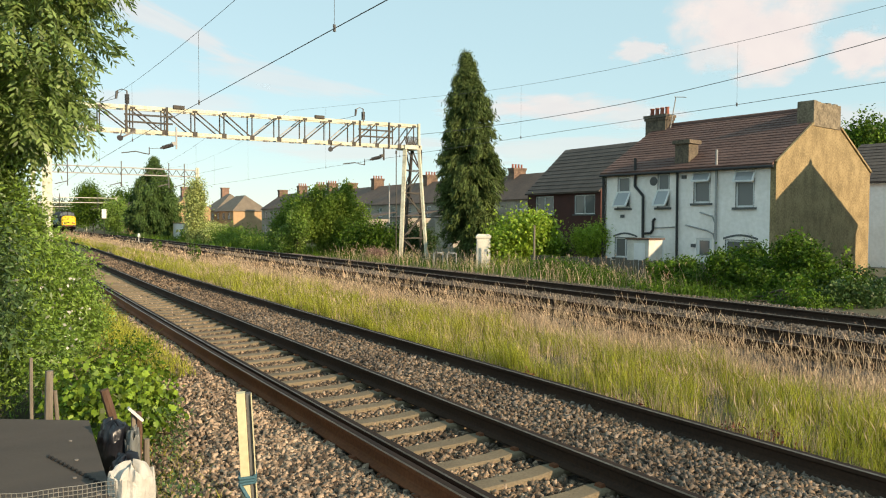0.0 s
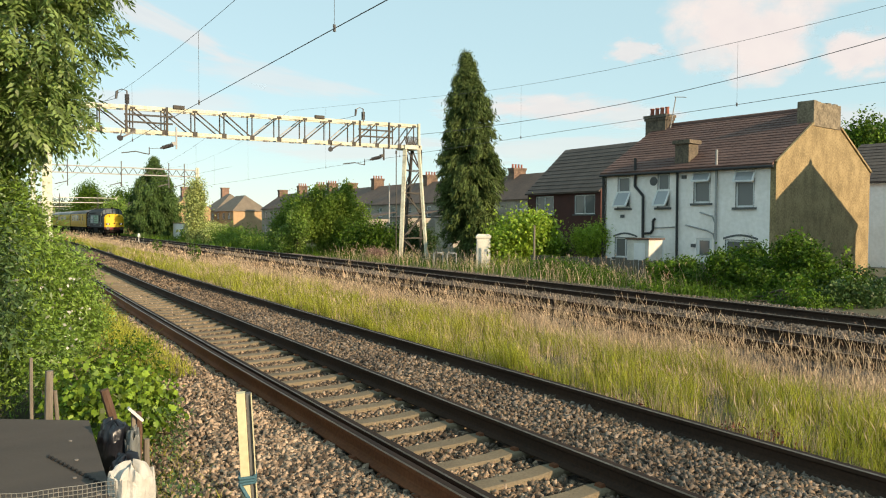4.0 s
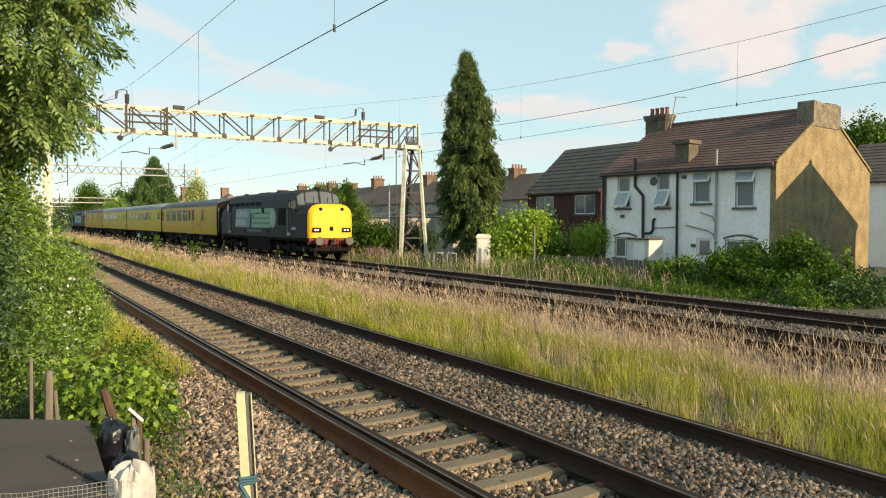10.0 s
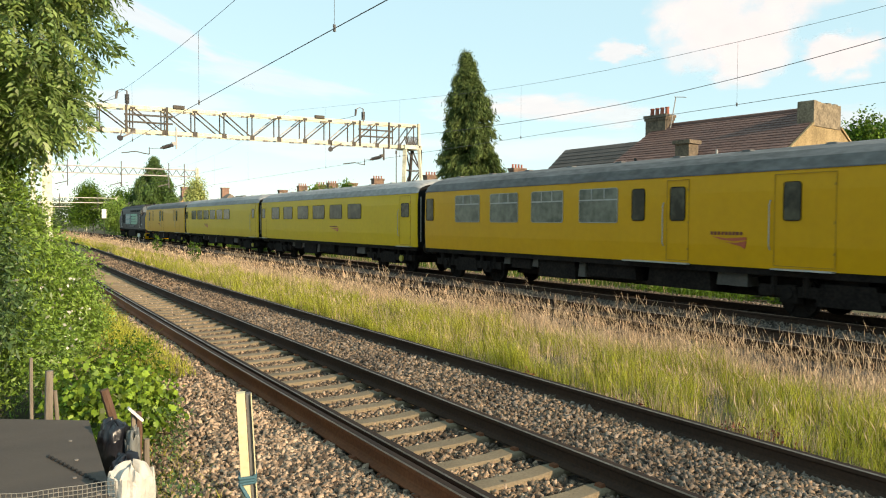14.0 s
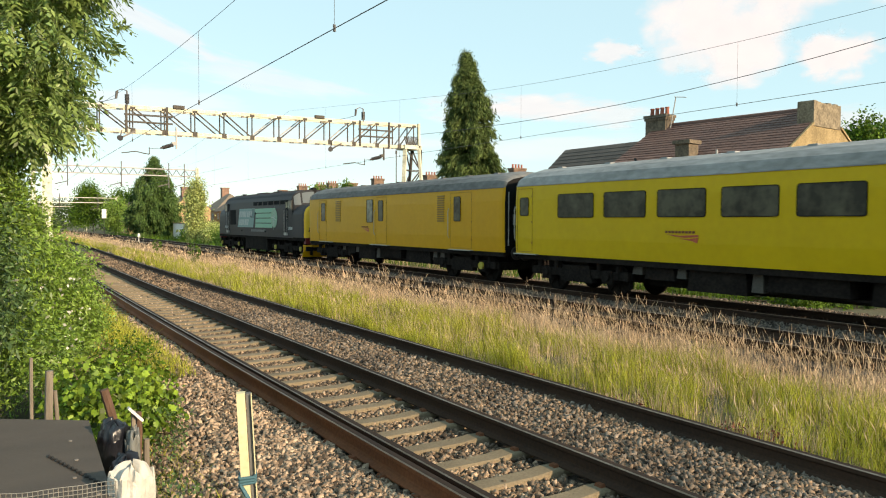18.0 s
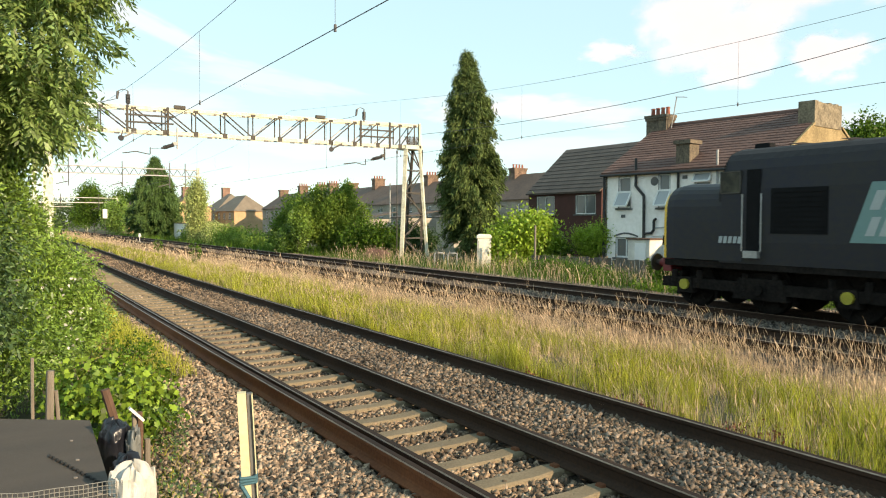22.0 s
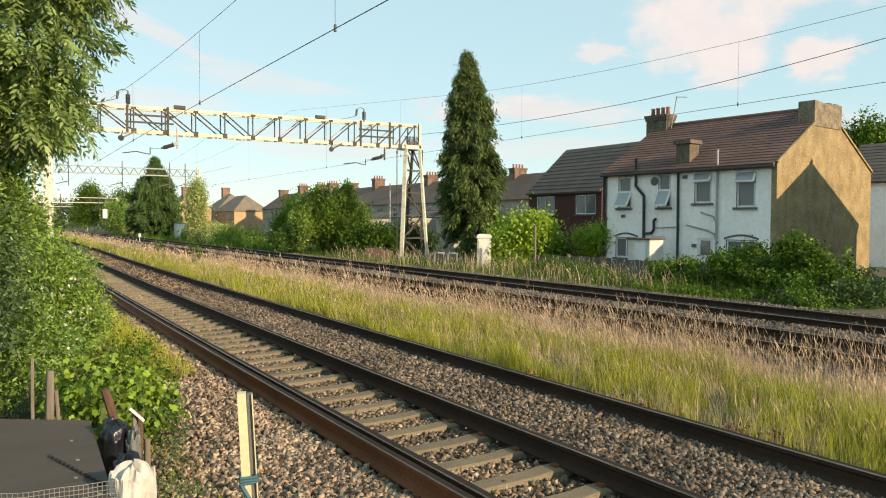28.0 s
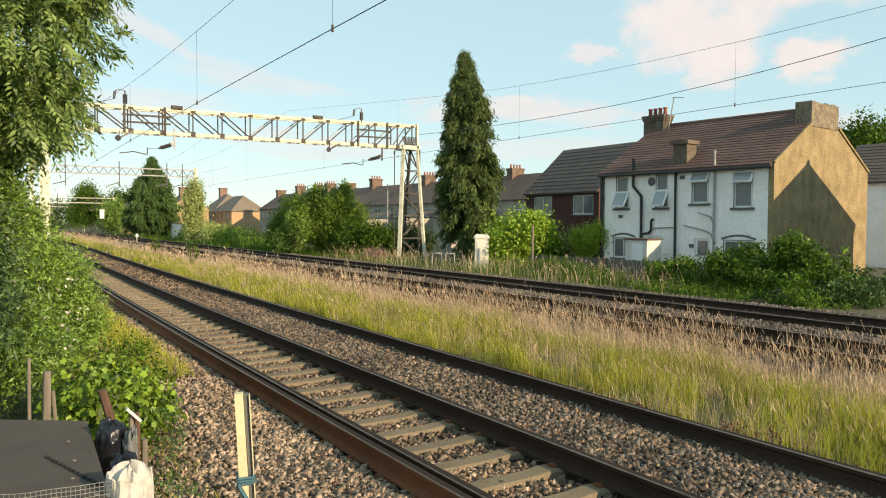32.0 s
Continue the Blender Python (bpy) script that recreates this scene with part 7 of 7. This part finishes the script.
def sack(name, label, x, y, z0, z1, rx, ry, m, seed, tie=0.0, crumple=1.0):
    """A crumpled plastic sack with a slumped, ragged top."""
    b = Bld()
    rings = []
    N = 44
    cap = 0.9 * (rx + ry) / 2
    levels = [(z0 + (z1 - cap - z0) * i / 17, 0.86 + 0.14 * i / 17, 0.5 * i / 17) for i in range(17)]
    levels += [(z1 - cap + cap * math.sin(a), max(0.04, math.cos(a) ** 0.7), 0.5 + 0.5 * math.sin(a)) for a in (math.pi / 2 * i / 16 for i in range(17))]
    for z, k, t in levels:
        ring = []
        for j in range(N):
            a = 2 * math.pi * j / N
            ca, sa = math.cos(a), math.sin(a)
            fold = 1 - abs(noise.noise((ca * 2.6 + seed, sa * 2.6, z * 7))) * 2
            fine = noise.noise((ca * 7, sa * 7 + seed, z * 26))
            w = 1 + crumple * (0.16 * noise.noise((ca * 1.2 + seed, sa * 1.2, z * 4)) + 0.10 * fold + 0.07 * fine)
            ring.append((x + rx * k * w * ca + tie * t, y + ry * k * w * sa, z + crumple * (0.035 * noise.noise((ca * 2, sa * 2 + seed, t * 4)) + 0.012 * fine)))
        rings.append(ring)
    b.loft(rings)
    return solid(name, b, m, label, "sack", "rubbish sacks", smooth=m != "bag_white")


M["sheet"] = mat("sheet", (0.22, 0.23, 0.22), 0.35, bump=0.3, fine=14, leafy=0.2)
sack("plastic_sack", "crumpled white plastic sack of rubbish", 0.61, 3.70, -0.2, 0.925, 0.092, 0.09, "bag_white", 1.0, 0, 1.5)
sack("plastic_sack", "crumpled black plastic sack behind the board", 0.685, 4.75, -0.25, 0.885, 0.085, 0.11, "bag_black", 4.0, 0, 1.5)
sack("plastic_sack", "torn black and grey plastic sack", 0.69, 4.38, -0.25, 0.775, 0.075, 0.09, "bag_black", 9.0, 0, 1.5)
sack("plastic_sheet", "torn translucent grey plastic sheet", 0.755, 4.62, -0.25, 0.83, 0.035, 0.05, "sheet", 13.0, 0.02, 1.8)

for x, y, z1, r, m, lab, lean in ((1.045, 6.27, 0.565, 0.022, "wood_grey", "thin weathered stake with a pale cap", 0.0), (1.10, 6.36, 0.53, 0.03, "wood_rust", "rusty brown stake beside another", 0.005),
                                  (0.975, 6.32, 0.75, 0.042, "wood_rust", "leaning reddish-brown timber stake", -0.135), (0.46, 6.42, 0.92, 0.036, "wood_grey", "broken grey timber post", 0.01),
                                  (0.35, 6.5, 1.02, 0.016, "wood_grey", "tall thin grey stick", 0.005), (1.155, 6.36, 0.30, 0.03, "wood_grey", "short pale timber stub", 0.01),
                                  (0.54, 6.44, 0.76, 0.02, "wood_grey", "split grey batten beside the broken post", -0.03)):
    b = Bld()
    n = 6
    pts = [(x - lean + 2 * lean * i / n + random.uniform(-0.2, 0.2) * r, y, -0.4 + (z1 + 0.4) * i / n) for i in range(n + 1)]
    for i in range(n):
        b.tube(pts[i], pts[i + 1], r * (1 - 0.03 * i), 7, r * (0.97 - 0.03 * i), caps=i in (0, n - 1))
    b.weld = True
    solid("fence_stake", b, m, lab, "stake", "stakes by the fence")
cp = Bld()
cp.bar((1.005, 6.24, 0.600), (1.11, 6.24, 0.488), 0.06, 0.02)
solid("stake_cap", cp, "sign_white", "pale metal strip lying on a stake", "strip")
rp = Bld()
M["rope_dark"] = mat("rope_dark", (0.025, 0.022, 0.02), 0.9, bump=0.4, fine=90)
pts = [(0.317 + 0.187 * t + 0.006 * (-1) ** k, 4.497 - 0.633 * t + 0.006 * (-1) ** k, 0.806) for k, t in ((k, k / 26) for k in range(27))]
rp.path(pts, 0.006, 5)
solid("dark_rope", rp, "rope_dark", "thin dark twisted rope lying across the board", "rope")

wp = thing("marker_post", "cream square post with a blue rope tied round it", "post", Matrix.Translation((1.55, 4.88, 0)) @ Matrix.Rotation(radians(-3), 4, "Y") @ Matrix.Rotation(radians(-20), 4, "Z"))
b = Bld()
b.box(-0.045, 0.018, -0.036, 0.036, -0.45, 0.935, top=(0.004, 0.004))
part("post", b, "post_white", wp)
b = Bld()
b.box(0.020, 0.050, -0.010, 0.036, -0.45, 0.925)
part("steel_angle", b, "sill", wp, "grey steel angle bolted to the post")
b = Bld()
b.box(0.051, 0.056, -0.030, 0.036, -0.45, 0.92)
part("angle_lip", b, "post_white", wp)
for k in range(3):
    b = Bld()
    b.path([(-0.050, -0.06, 0.33 + 0.02 * k), (0.050, -0.06, 0.335 + 0.018 * k), (0.050, 0.06, 0.33 + 0.02 * k), (-0.050, 0.06, 0.33 + 0.02 * k), (-0.050, -0.06, 0.33 + 0.02 * k)], 0.010, 6)
    part("rope_turn", b, "rope", wp)
b = Bld()
b.path([(-0.05, -0.050, 0.33), (0.0, -0.08, 0.24), (0.05, -0.08, 0.14), (0.07, -0.09, -0.1)], 0.014, 6)
part("rope_tail", b, "rope", wp)

# ---- clouds: far soft banks that drift slowly across the sky ----
def cloud_mat():
    m = bpy.data.materials.new("cloud")
    m.use_nodes = True
    t = m.node_tree
    n, l = t.nodes, t.links
    n.remove(n["Principled BSDF"])
    co, oi = n.new("ShaderNodeTexCoord"), n.new("ShaderNodeObjectInfo")
    off = n.new("ShaderNodeVectorMath")
    off.operation = "MULTIPLY_ADD"
    off.inputs[1].default_value = (37.0, 11.0, 23.0)
    l.new(oi.outputs["Random"], off.inputs[0])
    l.new(co.outputs["Object"], off.inputs[2])
    nz = n.new("ShaderNodeTexNoise")
    nz.inputs["Scale"].default_value, nz.inputs["Detail"].default_value, nz.inputs["Roughness"].default_value = 1.7, 7, 0.55
    l.new(off.outputs[0], nz.inputs["Vector"])
    ln = n.new("ShaderNodeVectorMath")
    ln.operation = "LENGTH"
    l.new(co.outputs["Object"], ln.inputs[0])
    s1 = n.new("ShaderNodeMath")
    s1.operation = "MULTIPLY_ADD"
    s1.inputs[1].default_value, s1.inputs[2].default_value = -0.62, 0.0
    l.new(ln.outputs["Value"], s1.inputs[0])
    s2 = n.new("ShaderNodeMath")
    l.new(s1.outputs[0], s2.inputs[0])
    l.new(nz.outputs["Fac"], s2.inputs[1])
    mr = n.new("ShaderNodeMapRange")
    mr.interpolation_type = "SMOOTHSTEP"
    mr.inputs["From Min"].default_value, mr.inputs["From Max"].default_value = 0.02, 0.32
    l.new(s2.outputs[0], mr.inputs["Value"])
    tone = n.new("ShaderNodeMix")
    tone.data_type = "RGBA"
    tone.inputs["A"].default_value = (0.82, 0.82, 0.90, 1)
    tone.inputs["B"].default_value = (0.97, 0.965, 1.0, 1)
    nz2 = n.new("ShaderNodeTexNoise")
    nz2.inputs["Scale"].default_value, nz2.inputs["Detail"].default_value = 3.1, 5
    l.new(off.outputs[0], nz2.inputs["Vector"])
    l.new(nz2.outputs["Fac"], tone.inputs["Factor"])
    em = n.new("ShaderNodeEmission")
    em.inputs["Strength"].default_value = CLOUD_LIGHT
    l.new(tone.outputs["Result"], em.inputs["Color"])
    tr, mx = n.new("ShaderNodeBsdfTransparent"), n.new("ShaderNodeMixShader")
    k = n.new("ShaderNodeMath")
    k.operation = "MULTIPLY"
    l.new(mr.outputs[0], k.inputs[0])
    l.new(oi.outputs["Alpha"], k.inputs[1])
    l.new(k.outputs[0], mx.inputs[0])
    l.new(tr.outputs[0], mx.inputs[1])
    l.new(em.outputs[0], mx.inputs[2])
    l.new(mx.outputs[0], n["Material Output"].inputs["Surface"])
    return m


CLOUD_LIGHT = 0.69
M["cloud"] = cloud_mat()
CLOUDS = []


def sky_dir(az, el):
    """az: degrees right of the camera's first direction; el above the horizon."""
    a, e = radians(YAW + az), radians(el)
    return Vector((math.sin(a) * math.cos(e), math.cos(a) * math.cos(e), math.sin(e)))


def cloud(az, el, w, h, alpha, drift, tilt=0.0):
    b = Bld()
    b.face([(-1, 0, -1), (1, 0, -1), (1, 0, 1), (-1, 0, 1)])
    ob = tagged(new("cloud", b.mesh("cloud", "cloud")), "soft white cloud bank far off in the sky", "cloud", "clouds", "structure")
    ob.scale = (w, 1, h)
    ob.color = (1, 1, 1, alpha)
    CLOUDS.append((ob, az, el, drift, tilt))


def cloud_pose(az, el, tilt):
    d = sky_dir(az, el)
    return Matrix.Translation(Vector(EYE) + d * 1800) @ (-d).to_track_quat("-Y", "Z").to_matrix().to_4x4() @ Matrix.Rotation(radians(tilt), 4, "Y")


for c in ((22.6, 13.9, 235, 190, 0.97, -3.4), (19.5, 12.2, 110, 70, 0.6, -3.4), (30.0, 16.3, 200, 120, 0.9, -3.6), (29.5, 11.3, 120, 80, 0.95, -3.4), (14.6, 12.6, 90, 40, 0.7, -3.4),
          (23.0, 10.4, 120, 45, 0.6, -3.4), (8.5, 8.7, 230, 55, 0.75, -2.6), (3.5, 8.6, 160, 50, 0.6, -2.6), (14.5, 8.0, 170, 45, 0.55, -2.6),
          (-20.5, 14.0, 260, 45, 0.55, -2.6, 20), (-12.5, 10.5, 300, 50, 0.4, -2.0, 8), (-22.0, 8.0, 330, 70, 0.4, -1.6), (-6.0, 5.8, 380, 60, 0.42, -1.6), (10.0, 5.4, 420, 60, 0.42, -1.6), (27.0, 6.5, 300, 60, 0.5, -2.2)):
    cloud(*c)


# ---- what moves ----
def motions():
    for veh, off, length in TRAIN:
        walk(veh, [(t, place(s + off + length / 2)) for t, s in NOSE])
    # wheels roll with the train
    ts, ss = [t for t, _ in NOSE], [NOSE[0][1] - s for _, s in NOSE]
    for wheel, at, r in WHEELS:
        step = r * radians(84)
        n = int(ss[-1] / step) + 1
        rows = [(float(np.interp(ss[-1] * k / n, ss, ts)), Matrix.Translation(at) @ Matrix.Rotation(ss[-1] * k / n / r, 4, "X")) for k in range(n + 1)]
        walk(wheel, rows)
    # boughs stir in a light breeze
    for i, (ob, hub) in enumerate(SWAY):
        walk(ob, [(0.8 * k, Matrix.Translation(hub) @ Matrix.Rotation(radians(0.9) * math.sin(2.1 * k + 1.7 * i), 4, "X") @ Matrix.Rotation(radians(1.1) * math.sin(1.6 * k + i), 4, "Y")) for k in range(41)])
    for ob, az, el, drift, tilt in CLOUDS:
        walk(ob, [(t, cloud_pose(az + drift * t / 32, el, tilt)) for t in (0, 16, 32)])


motions()
